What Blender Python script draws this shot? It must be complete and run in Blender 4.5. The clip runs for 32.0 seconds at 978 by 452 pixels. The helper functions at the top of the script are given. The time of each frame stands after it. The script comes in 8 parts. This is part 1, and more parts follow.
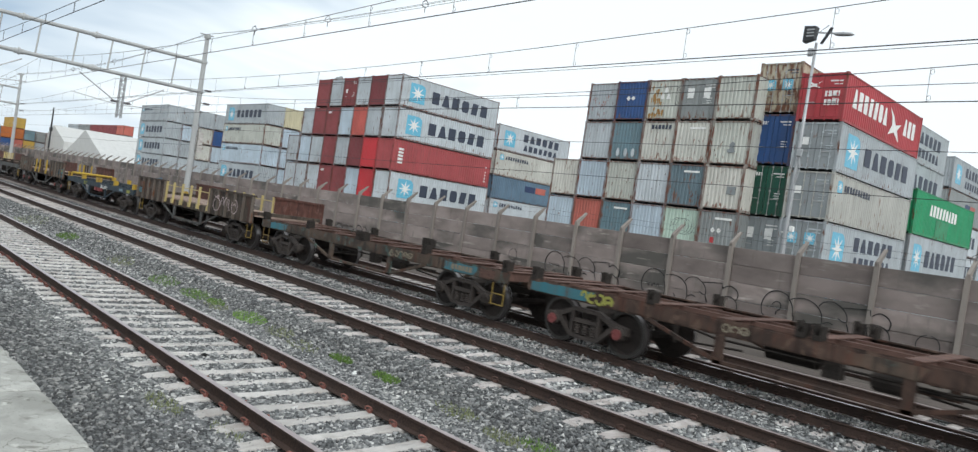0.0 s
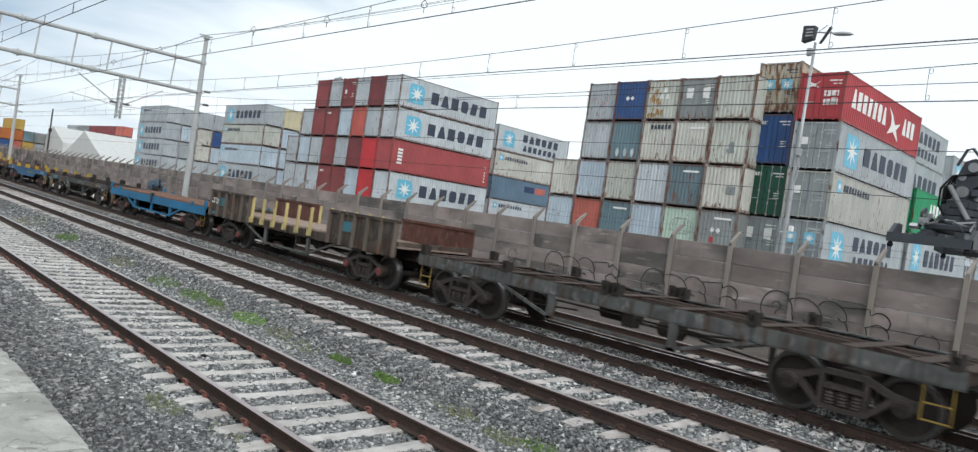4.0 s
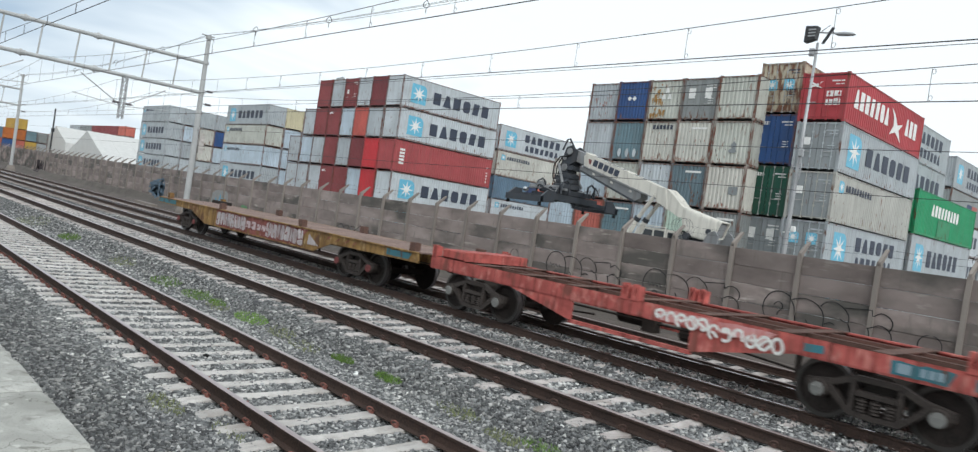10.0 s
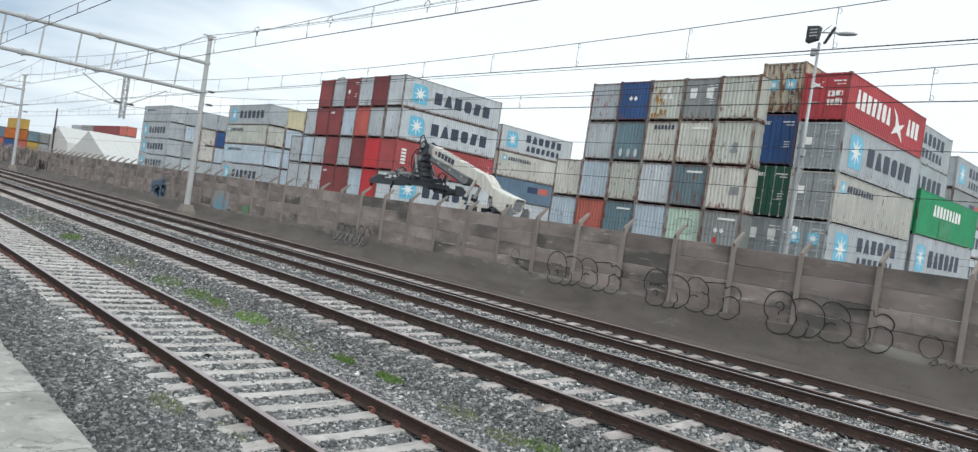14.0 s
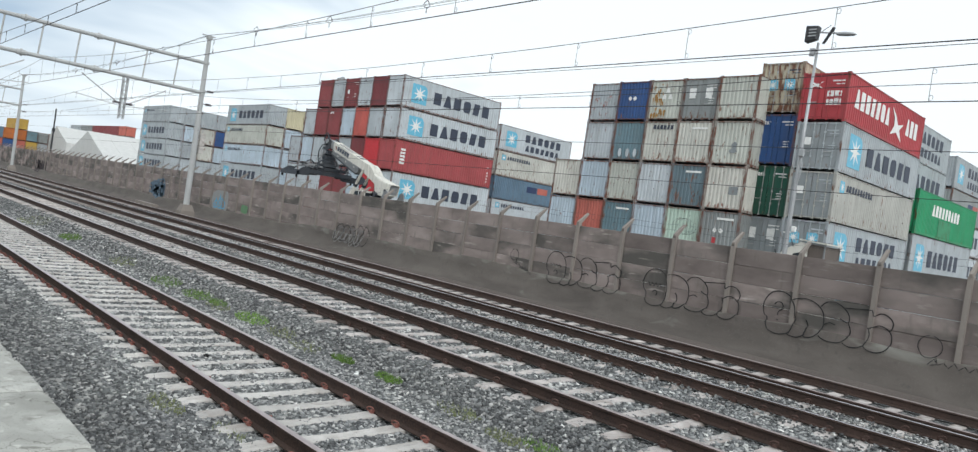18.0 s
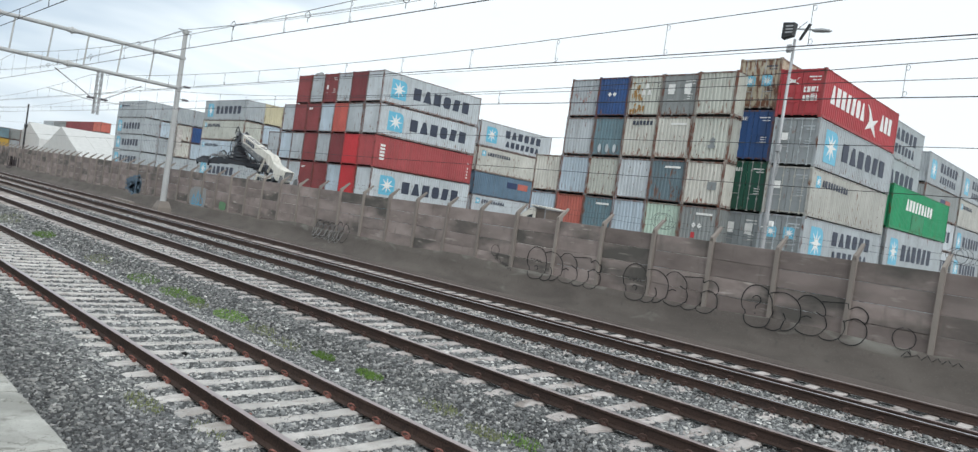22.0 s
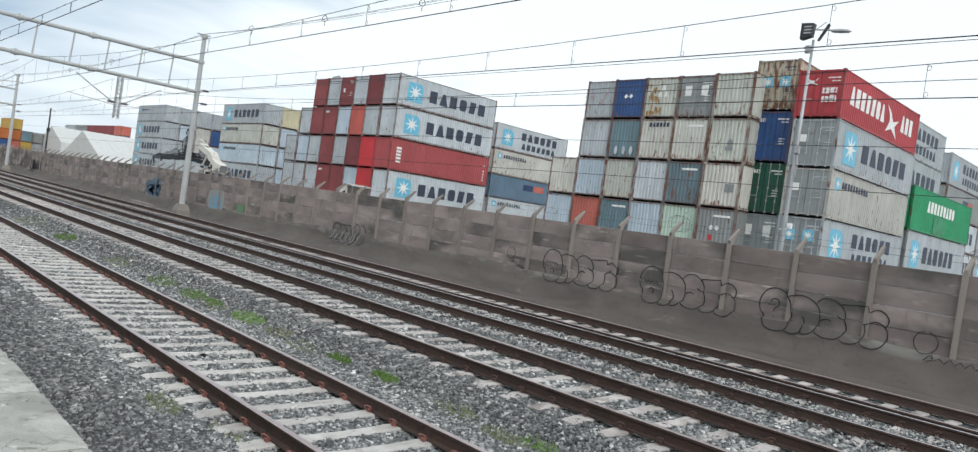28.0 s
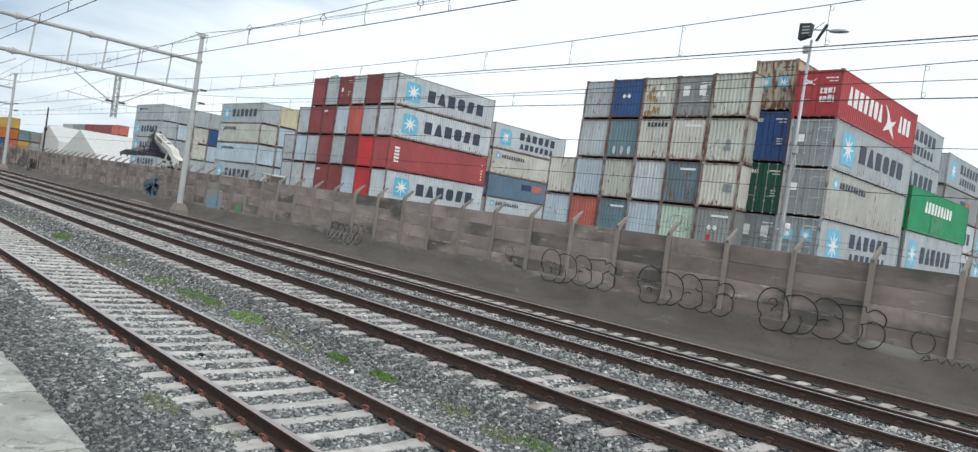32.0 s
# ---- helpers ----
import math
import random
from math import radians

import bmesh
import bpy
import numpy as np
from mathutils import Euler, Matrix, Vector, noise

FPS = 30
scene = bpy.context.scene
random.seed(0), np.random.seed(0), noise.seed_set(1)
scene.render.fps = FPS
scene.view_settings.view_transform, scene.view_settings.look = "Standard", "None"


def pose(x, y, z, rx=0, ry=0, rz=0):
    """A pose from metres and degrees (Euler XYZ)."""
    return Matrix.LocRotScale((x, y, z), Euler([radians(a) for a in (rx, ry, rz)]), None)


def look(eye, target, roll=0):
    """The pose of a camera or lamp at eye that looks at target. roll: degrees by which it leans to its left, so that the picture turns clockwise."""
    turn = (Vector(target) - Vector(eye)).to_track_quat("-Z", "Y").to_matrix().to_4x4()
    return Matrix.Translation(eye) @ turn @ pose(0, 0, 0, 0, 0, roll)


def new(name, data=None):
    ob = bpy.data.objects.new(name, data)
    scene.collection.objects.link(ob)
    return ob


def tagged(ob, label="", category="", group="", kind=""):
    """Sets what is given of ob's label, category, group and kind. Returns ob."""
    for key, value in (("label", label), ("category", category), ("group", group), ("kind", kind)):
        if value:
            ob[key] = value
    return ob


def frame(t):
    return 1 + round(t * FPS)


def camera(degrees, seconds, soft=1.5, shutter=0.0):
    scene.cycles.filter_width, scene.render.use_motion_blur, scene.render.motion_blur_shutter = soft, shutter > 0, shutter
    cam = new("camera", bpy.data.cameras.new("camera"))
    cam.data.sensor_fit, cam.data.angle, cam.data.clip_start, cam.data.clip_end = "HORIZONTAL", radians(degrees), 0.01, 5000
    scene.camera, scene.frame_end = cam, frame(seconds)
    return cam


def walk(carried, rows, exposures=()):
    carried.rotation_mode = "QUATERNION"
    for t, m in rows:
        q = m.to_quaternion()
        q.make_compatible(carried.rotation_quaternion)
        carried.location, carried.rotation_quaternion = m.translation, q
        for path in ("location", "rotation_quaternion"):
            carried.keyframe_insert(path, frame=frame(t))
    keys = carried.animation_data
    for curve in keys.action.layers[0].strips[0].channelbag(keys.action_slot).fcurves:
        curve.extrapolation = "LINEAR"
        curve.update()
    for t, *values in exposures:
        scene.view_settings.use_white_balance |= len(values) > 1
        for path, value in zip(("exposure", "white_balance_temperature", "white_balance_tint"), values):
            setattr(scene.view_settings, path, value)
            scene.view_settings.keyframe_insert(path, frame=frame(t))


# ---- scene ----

# World: x runs along the tracks, y across them away from the platform, z up; z = 0 is the top of the rails.
EYE = Vector((0.0, 0.0, 2.32))


def aim(left, up, lean):
    """A camera pose at EYE: degrees to the left of +y, upwards, and the lean."""
    a, b = radians(left), radians(up)
    way = Vector((-math.sin(a) * math.cos(b), math.cos(a) * math.cos(b), math.sin(b)))
    return look(EYE, EYE + way * 10, lean)


cam = camera(67.72, 32.0, soft=1.30, shutter=0.14)
walk(cam, [
    (0.0, aim(46.567, -0.631, 8.327)),
    (0.5, aim(46.956, -0.613, 8.215)),
    (1.0, aim(46.920, -0.640, 8.270)),
    (1.5, aim(47.026, -0.625, 8.235)),
    (2.0, aim(47.038, -0.620, 8.229)),
    (2.5, aim(47.032, -0.624, 8.217)),
    (3.0, aim(46.783, -0.624, 8.246)),
    (3.5, aim(46.628, -0.608, 8.236)),
    (5.5, aim(46.346, -0.630, 8.201)),
    (6.0, aim(46.754, -0.596, 8.164)),
    (6.5, aim(46.675, -0.613, 8.243)),
    (7.0, aim(46.703, -0.619, 8.254)),
    (7.5, aim(46.723, -0.617, 8.242)),
    (8.0, aim(46.648, -0.610, 8.256)),
    (8.5, aim(46.616, -0.606, 8.233)),
    (9.0, aim(46.544, -0.594, 8.228)),
    (9.5, aim(46.524, -0.596, 8.213)),
    (10.0, aim(46.676, -0.616, 8.269)),
    (10.5, aim(46.625, -0.607, 8.254)),
    (11.0, aim(46.737, -0.621, 8.244)),
    (11.5, aim(46.651, -0.611, 8.250)),
    (12.0, aim(46.713, -0.619, 8.267)),
    (12.5, aim(46.641, -0.612, 8.264)),
    (13.0, aim(46.713, -0.619, 8.267)),
    (13.5, aim(46.710, -0.620, 8.273)),
    (14.0, aim(46.775, -0.630, 8.282)),
    (14.5, aim(46.730, -0.624, 8.283)),
    (16.5, aim(46.713, -0.619, 8.267)),
    (17.0, aim(46.767, -0.628, 8.278)),
    (17.5, aim(46.715, -0.620, 8.269)),
    (18.0, aim(46.715, -0.620, 8.269)),
    (18.5, aim(46.924, -0.577, 8.309)),
    (19.0, aim(45.795, -0.652, 8.289)),
    (19.5, aim(46.040, -0.688, 8.150)),
    (20.0, aim(45.747, -0.713, 8.116)),
    (20.5, aim(46.007, -0.715, 8.185)),
    (21.0, aim(45.643, -0.715, 8.150)),
    (21.5, aim(45.211, -0.702, 8.014)),
    (22.0, aim(45.153, -0.734, 8.064)),
    (22.5, aim(45.197, -0.710, 8.051)),
    (23.0, aim(45.064, -0.712, 8.067)),
    (23.5, aim(45.288, -0.718, 8.019)),
    (24.0, aim(45.725, -0.751, 8.024)),
    (24.5, aim(45.968, -0.738, 7.998)),
    (25.0, aim(46.091, -0.719, 7.993)),
    (25.5, aim(46.214, -0.757, 8.003)),
    (27.5, aim(46.558, -0.721, 8.037)),
    (28.0, aim(46.423, -0.719, 8.025)),
    (28.5, aim(46.425, -0.700, 8.036)),
    (29.0, aim(46.365, -0.707, 8.006)),
    (29.5, aim(46.568, -0.702, 8.001)),
    (30.0, aim(46.571, -0.688, 8.035)),
    (30.5, aim(46.433, -0.689, 8.073)),
    (31.0, aim(46.407, -0.678, 8.101)),
    (31.5, aim(46.351, -0.710, 8.028)),
    (32.0, aim(46.275, -0.726, 8.080))])

# ---------------------------------------------------------------- sky and light
def make_world():
    w = bpy.data.worlds.new("overcast_sky")
    w.use_nodes = True
    scene.world = w
    nt = w.node_tree
    nt.nodes.clear()
    N, L = nt.nodes.new, nt.links.new
    out, bg = N("ShaderNodeOutputWorld"), N("ShaderNodeBackground")
    sky = N("ShaderNodeTexSky")
    sky.sky_type, sky.sun_disc = "NISHITA", False
    sky.sun_elevation, sky.sun_rotation = radians(36), radians(113)
    sky.air_density, sky.dust_density = 1.0, 3.0
    dim = N("ShaderNodeMix")
    dim.data_type, dim.blend_type = "RGBA", "MULTIPLY"
    dim.inputs[0].default_value = 1.0
    dim.inputs[7].default_value = (0.075, 0.075, 0.075, 1)
    tc, mp = N("ShaderNodeTexCoord"), N("ShaderNodeMapping")
    mp.inputs["Scale"].default_value = (1.0, 1.0, 3.2)
    nz, rp = N("ShaderNodeTexNoise"), N("ShaderNodeValToRGB")
    nz.inputs["Scale"].default_value, nz.inputs["Detail"].default_value = 1.7, 5.0
    nz.inputs["Distortion"].default_value = 0.5
    rp.color_ramp.elements[0].position, rp.color_ramp.elements[0].color = 0.08, (0.40, 0.52, 0.65, 1)
    rp.color_ramp.elements[1].position, rp.color_ramp.elements[1].color = 0.27, (0.895, 0.972, 1.01, 1)
    mix = N("ShaderNodeMix")
    mix.data_type = "RGBA"
    mix.inputs[0].default_value = 0.90
    L(tc.outputs["Generated"], mp.inputs["Vector"])
    L(mp.outputs["Vector"], nz.inputs["Vector"])
    # thinner cloud, and so bluer, towards the west and the north-east
    sx, ml, ad = N("ShaderNodeSeparateXYZ"), N("ShaderNodeMath"), N("ShaderNodeMath")
    ml.operation, ml.inputs[1].default_value = "MULTIPLY", 0.34
    ad.operation = "ADD"
    L(tc.outputs["Generated"], sx.inputs[0])
    L(sx.outputs["X"], ml.inputs[0])
    L(nz.outputs["Fac"], ad.inputs[0])
    L(ml.outputs[0], ad.inputs[1])
    mz, az = N("ShaderNodeMath"), N("ShaderNodeMath")
    mz.operation, mz.inputs[1].default_value, mz.inputs[2].default_value = "MULTIPLY_ADD", 0.32, -0.055
    az.operation = "ADD"
    L(sx.outputs["Z"], mz.inputs[0])
    L(ad.outputs[0], az.inputs[0])
    L(mz.outputs[0], az.inputs[1])
    # a second thin place low in the north
    my, ay = N("ShaderNodeMapRange"), N("ShaderNodeMath")
    my.inputs["From Min"].default_value, my.inputs["From Max"].default_value = 0.86, 0.97
    my.inputs["To Min"].default_value, my.inputs["To Max"].default_value = 0.0, -0.15
    L(sx.outputs["Y"], my.inputs["Value"])
    ay.operation = "ADD"
    L(az.outputs[0], ay.inputs[0])
    L(my.outputs["Result"], ay.inputs[1])
    L(ay.outputs[0], rp.inputs["Fac"])
    L(sky.outputs["Color"], dim.inputs[6])
    L(dim.outputs[2], mix.inputs[6])
    L(rp.outputs["Color"], mix.inputs[7])
    L(mix.outputs[2], bg.inputs["Color"])
    bg.inputs["Strength"].default_value = 1.12
    L(bg.outputs["Background"], out.inputs["Surface"])


make_world()
sun_data = bpy.data.lights.new("sun", "SUN")
sun_data.energy, sun_data.angle, sun_data.color = 1.3, radians(25), (0.975, 0.99, 0.99)
sun = new("sun", sun_data)
sun.matrix_basis = look((66, -28, 52), (0, 0, 0))
scene.view_settings.exposure = 0.10

# ---------------------------------------------------------------- materials
def nodes(name):
    m = bpy.data.materials.new(name)
    m.use_nodes = True
    nt = m.node_tree
    return m, nt, nt.nodes.new, nt.links.new, nt.nodes["Principled BSDF"]


def coords(N, L, shift=True):
    """Object coordinates, moved by a random amount for each object."""
    tc = N("ShaderNodeTexCoord")
    if not shift:
        return tc.outputs["Object"]
    oi, mul, add = N("ShaderNodeObjectInfo"), N("ShaderNodeMath"), N("ShaderNodeVectorMath")
    mul.operation, mul.inputs[1].default_value = "MULTIPLY", 60.0
    add.operation = "ADD"
    L(oi.outputs["Random"], mul.inputs[0])
    L(tc.outputs["Object"], add.inputs[0])
    L(mul.outputs[0], add.inputs[1])
    return add.outputs[0]


def ramp(N, L, src, a, b, ca=(0, 0, 0, 1), cb=(1, 1, 1, 1)):
    r = N("ShaderNodeValToRGB")
    r.color_ramp.elements[0].position, r.color_ramp.elements[0].color = a, ca
    r.color_ramp.elements[1].position, r.color_ramp.elements[1].color = b, cb
    L(src, r.inputs["Fac"])
    return r.outputs["Color"]


def blend(N, L, fac, a, b, kind="MIX"):
    x = N("ShaderNodeMix")
    x.data_type, x.blend_type = "RGBA", kind
    for value, slot in ((fac, 0), (a, 6), (b, 7)):
        if isinstance(value, (int, float)):
            x.inputs[slot].default_value = value
        elif isinstance(value, tuple):
            x.inputs[slot].default_value = (*value[:3], 1)
        else:
            L(value, x.inputs[slot])
    return x.outputs[2]


def tex(N, L, v, scale, detail=4, stretch=None, distort=0.0):
    if stretch:
        mp = N("ShaderNodeMapping")
        mp.inputs["Scale"].default_value = stretch
        L(v, mp.inputs["Vector"])
        v = mp.outputs["Vector"]
    t = N("ShaderNodeTexNoise")
    t.inputs["Scale"].default_value, t.inputs["Detail"].default_value, t.inputs["Distortion"].default_value = scale, detail, distort
    L(v, t.inputs["Vector"])
    return t.outputs["Fac"]


def bumped(N, L, bsdf, height, strength, distance=0.01):
    b = N("ShaderNodeBump")
    b.inputs["Strength"].default_value, b.inputs["Distance"].default_value = strength, distance
    L(height, b.inputs["Height"])
    L(b.outputs["Normal"], bsdf.inputs["Normal"])


def shade_by_random(N, L, col, spread):
    """A slightly lighter or darker tone for each object."""
    oi, mr = N("ShaderNodeObjectInfo"), N("ShaderNodeMapRange")
    mr.inputs["To Min"].default_value, mr.inputs["To Max"].default_value = 1 - spread, 1 + spread
    L(oi.outputs["Random"], mr.inputs["Value"])
    hs = N("ShaderNodeHueSaturation")
    L(mr.outputs["Result"], hs.inputs["Value"])
    L(col, hs.inputs["Color"])
    return hs.outputs["Color"]


RUST = (0.115, 0.045, 0.022)


def paint(name, rgb, rust=0.35, grime=0.35, rough=0.55, rust_rgb=RUST, spread=0.08, foot=0.0):
    """Weathered paint on steel: faded patches, vertical dirt streaks, rust spots and runs."""
    m, nt, N, L, b = nodes(name)
    v = coords(N, L)
    fade = ramp(N, L, tex(N, L, v, 0.55, 5), 0.3, 0.75)
    dark = tuple(c * 0.82 for c in rgb)
    lite = tuple(min(1, c * 1.10 + 0.003) for c in rgb)
    col = blend(N, L, fade, dark, lite)
    streak = ramp(N, L, tex(N, L, v, 2.2, 5, (2.2, 2.2, 0.16)), 0.46, 0.76)
    sf = N("ShaderNodeMath")
    sf.operation, sf.inputs[1].default_value = "MULTIPLY", grime
    L(streak, sf.inputs[0])
    col = blend(N, L, sf.outputs[0], col, (0.10, 0.085, 0.07))
    field = tex(N, L, v, 3.4, 9, (1.6, 1.6, 0.5), 0.3)
    if foot:
        # rust creeps up from the bottom rail
        sp, mr, ad = N("ShaderNodeSeparateXYZ"), N("ShaderNodeMapRange"), N("ShaderNodeMath")
        L(coords(N, L, False), sp.inputs[0])
        mr.inputs["From Min"].default_value, mr.inputs["From Max"].default_value = 0.75, 0.15
        mr.inputs["To Max"].default_value = foot
        L(sp.outputs["Z"], mr.inputs["Value"])
        ad.operation = "ADD"
        L(field, ad.inputs[0])
        L(mr.outputs["Result"], ad.inputs[1])
        field = ad.outputs[0]
    spots = ramp(N, L, field, 0.70 - 0.18 * rust, 0.82 - 0.16 * rust)
    col = blend(N, L, spots, col, rust_rgb)
    if foot:
        chips = ramp(N, L, tex(N, L, v, 7.0, 5, (1.3, 1.3, 0.6)), 0.71, 0.75)
        col = blend(N, L, chips, col, (0.060, 0.040, 0.032))
    col = shade_by_random(N, L, col, spread)
    L(col, b.inputs["Base Color"])
    L(ramp(N, L, spots, 0, 1, (rough,) * 3 + (1,), (0.9, 0.9, 0.9, 1)), b.inputs["Roughness"])
    b.inputs["Specular IOR Level"].default_value = 0.32
    bumped(N, L, b, tex(N, L, v, 30, 4), 0.15, 0.004)
    return m


def battered(name, dark, mid, lite, rust_rgb):
    """Beaten wagon steel: scraped patches, grime runs and bare rust over old paint."""
    m, nt, N, L, b = nodes(name)
    v = coords(N, L)
    col = blend(N, L, ramp(N, L, tex(N, L, v, 1.8, 7, (1, 1, 1.3), 0.8), 0.35, 0.62), dark, mid)
    col = blend(N, L, ramp(N, L, tex(N, L, v, 4.5, 7, (1.2, 1.2, 0.7), 0.6), 0.56, 0.68), col, lite)
    col = blend(N, L, ramp(N, L, tex(N, L, v, 3.0, 8, (1.4, 1.4, 0.4), 0.4), 0.54, 0.66), col, rust_rgb)
    col = blend(N, L, ramp(N, L, tex(N, L, v, 5.0, 5, (2.2, 2.2, 0.14)), 0.52, 0.72), col, tuple(c * 0.5 for c in dark))
    L(shade_by_random(N, L, col, 0.15), b.inputs["Base Color"])
    b.inputs["Roughness"].default_value, b.inputs["Specular IOR Level"].default_value = 0.75, 0.25
    bumped(N, L, b, tex(N, L, v, 14, 6), 0.4, 0.01)
    return m


def rusty(name, rgb=RUST, other=(0.05, 0.035, 0.028), rough=0.85, scale=3.0, grain=45):
    m, nt, N, L, b = nodes(name)
    v = coords(N, L)
    col = blend(N, L, ramp(N, L, tex(N, L, v, scale, 7, None, 0.4), 0.35, 0.66), other, rgb)
    col = blend(N, L, ramp(N, L, tex(N, L, v, grain, 3), 0.35, 0.75), col, tuple(min(1, c * 1.5) for c in rgb))
    L(shade_by_random(N, L, col, 0.12), b.inputs["Base Color"])
    b.inputs["Roughness"].default_value, b.inputs["Specular IOR Level"].default_value = rough, 0.18
    bumped(N, L, b, tex(N, L, v, grain, 5), 0.35, 0.004)
    return m


def concrete(name, rgb, stain=(0.09, 0.082, 0.072), amount=0.5, spread=0.12, grain=60, rough=0.9, vertical=True):
    m, nt, N, L, b = nodes(name)
    v = coords(N, L)
    base = blend(N, L, ramp(N, L, tex(N, L, v, 1.4, 6), 0.3, 0.72), tuple(c * 0.78 for c in rgb), tuple(min(1, c * 1.12) for c in rgb))
    run = ramp(N, L, tex(N, L, v, 1.3, 6, (1.6, 1.6, 0.30) if vertical else None, 0.5), 0.50, 0.74)
    f = N("ShaderNodeMath")
    f.operation, f.inputs[1].default_value = "MULTIPLY", amount
    L(run, f.inputs[0])
    col = blend(N, L, f.outputs[0], base, stain)
    col = blend(N, L, ramp(N, L, tex(N, L, v, grain, 3), 0.3, 0.8), tuple(c * 0.9 for c in rgb), col)
    L(shade_by_random(N, L, col, spread), b.inputs["Base Color"])
    b.inputs["Roughness"].default_value, b.inputs["Specular IOR Level"].default_value = rough, 0.3
    bumped(N, L, b, tex(N, L, v, grain, 6), 0.4, 0.006)
    return m


def sleeper_concrete(name, rgb, dirt_rgb, amount):
    """Weathered sleeper: pale concrete with fine lengthwise cracks, grey dust and brown grease near the rails."""
    m, nt, N, L, b = nodes(name)
    v = coords(N, L)
    col = blend(N, L, ramp(N, L, tex(N, L, v, 3.0, 7), 0.3, 0.7), tuple(c * 0.82 for c in rgb), tuple(min(1, c * 1.08) for c in rgb))
    col = blend(N, L, ramp(N, L, tex(N, L, v, 4.0, 6, (9.0, 0.7, 1.0), 0.3), 0.60, 0.70), col, tuple(c * 0.62 for c in rgb))
    f = N("ShaderNodeMath")
    f.operation, f.inputs[1].default_value = "MULTIPLY", amount
    L(ramp(N, L, tex(N, L, v, 2.2, 8, None, 0.8), 0.50, 0.68), f.inputs[0])
    col = blend(N, L, f.outputs[0], col, dirt_rgb)
    col = blend(N, L, ramp(N, L, tex(N, L, v, 70, 3), 0.62, 0.74), col, tuple(c * 0.5 for c in rgb))
    L(shade_by_random(N, L, col, 0.13), b.inputs["Base Color"])
    b.inputs["Roughness"].default_value, b.inputs["Specular IOR Level"].default_value = 0.9, 0.25
    bumped(N, L, b, tex(N, L, v, 24, 7, (3, 0.8, 1)), 0.6, 0.01)
    return m


def ballast(name, tone=1.0, islands=False, contrast=1.0):
    """Crushed grey stone; for the loose stones each island has its own tone."""
    m, nt, N, L, b = nodes(name)
    v = coords(N, L, False)
    if islands:
        g = N("ShaderNodeNewGeometry")
        rnd = g.outputs["Random Per Island"]
    else:
        vo = N("ShaderNodeTexVoronoi")
        vo.inputs["Scale"].default_value = 24
        L(v, vo.inputs["Vector"])
        sep = N("ShaderNodeSeparateColor")
        L(vo.outputs["Color"], sep.inputs["Color"])
        rnd = sep.outputs[0]
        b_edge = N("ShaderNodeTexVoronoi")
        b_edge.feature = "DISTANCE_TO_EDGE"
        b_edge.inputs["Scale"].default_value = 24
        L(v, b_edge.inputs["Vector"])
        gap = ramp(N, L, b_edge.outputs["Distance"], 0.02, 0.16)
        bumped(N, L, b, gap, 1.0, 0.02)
    r = N("ShaderNodeValToRGB")
    for place, c in ((0.30, (0.058, 0.062, 0.062)), (0.55, (0.148, 0.155, 0.151)), (0.80, (0.268, 0.270, 0.258)), (0.93, (0.41, 0.405, 0.38))):
        e = r.color_ramp.elements.new(place)
        e.color = (*((0.18 + (x - 0.18) * contrast) * tone for x in c), 1)
    r.color_ramp.elements[0].color = (*((0.18 + (x - 0.18) * contrast) * tone for x in (0.018, 0.019, 0.020)), 1)
    r.color_ramp.elements[-1].color = (*((0.18 + (x - 0.18) * contrast) * tone for x in (0.58, 0.57, 0.54)), 1)
    L(rnd, r.inputs["Fac"])
    patch = ramp(N, L, tex(N, L, v, 0.5, 5), 0.35, 0.7)
    col = blend(N, L, patch, blend(N, L, 1.0, r.outputs["Color"], (0.80, 0.80, 0.82), "MULTIPLY"), r.outputs["Color"])
    col = blend(N, L, 0.25, col, ramp(N, L, tex(N, L, v, 70, 3), 0.3, 0.7, (0.08, 0.08, 0.085, 1), (0.36, 0.36, 0.36, 1)))
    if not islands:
        # the shade in the gaps between stones is put into the colour
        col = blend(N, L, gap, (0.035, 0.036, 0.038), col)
    L(col, b.inputs["Base Color"])
    b.inputs["Roughness"].default_value, b.inputs["Specular IOR Level"].default_value = 0.9, 0.25
    return m


def plain(name, rgb, rough=0.6, metal=0.0, spread=0.0, gloss=0.4):
    m, nt, N, L, b = nodes(name)
    v = coords(N, L)
    col = blend(N, L, ramp(N, L, tex(N, L, v, 6, 5), 0.3, 0.7), tuple(c * 0.85 for c in rgb), rgb)
    if spread:
        col = shade_by_random(N, L, col, spread)
    L(col, b.inputs["Base Color"])
    b.inputs["Roughness"].default_value, b.inputs["Metallic"].default_value = rough, metal
    b.inputs["Specular IOR Level"].default_value = gloss
    return m


def dirt(name, a, c, scale=0.8):
    m, nt, N, L, b = nodes(name)
    v = coords(N, L, False)
    col = blend(N, L, ramp(N, L, tex(N, L, v, scale, 8), 0.3, 0.7), a, c)
    col = blend(N, L, ramp(N, L, tex(N, L, v, 35, 4), 0.45, 0.75), col, tuple(x * 1.6 for x in c))
    L(col, b.inputs["Base Color"])
    b.inputs["Roughness"].default_value = 0.95
    bumped(N, L, b, tex(N, L, v, 22, 8), 0.8, 0.03)
    return m


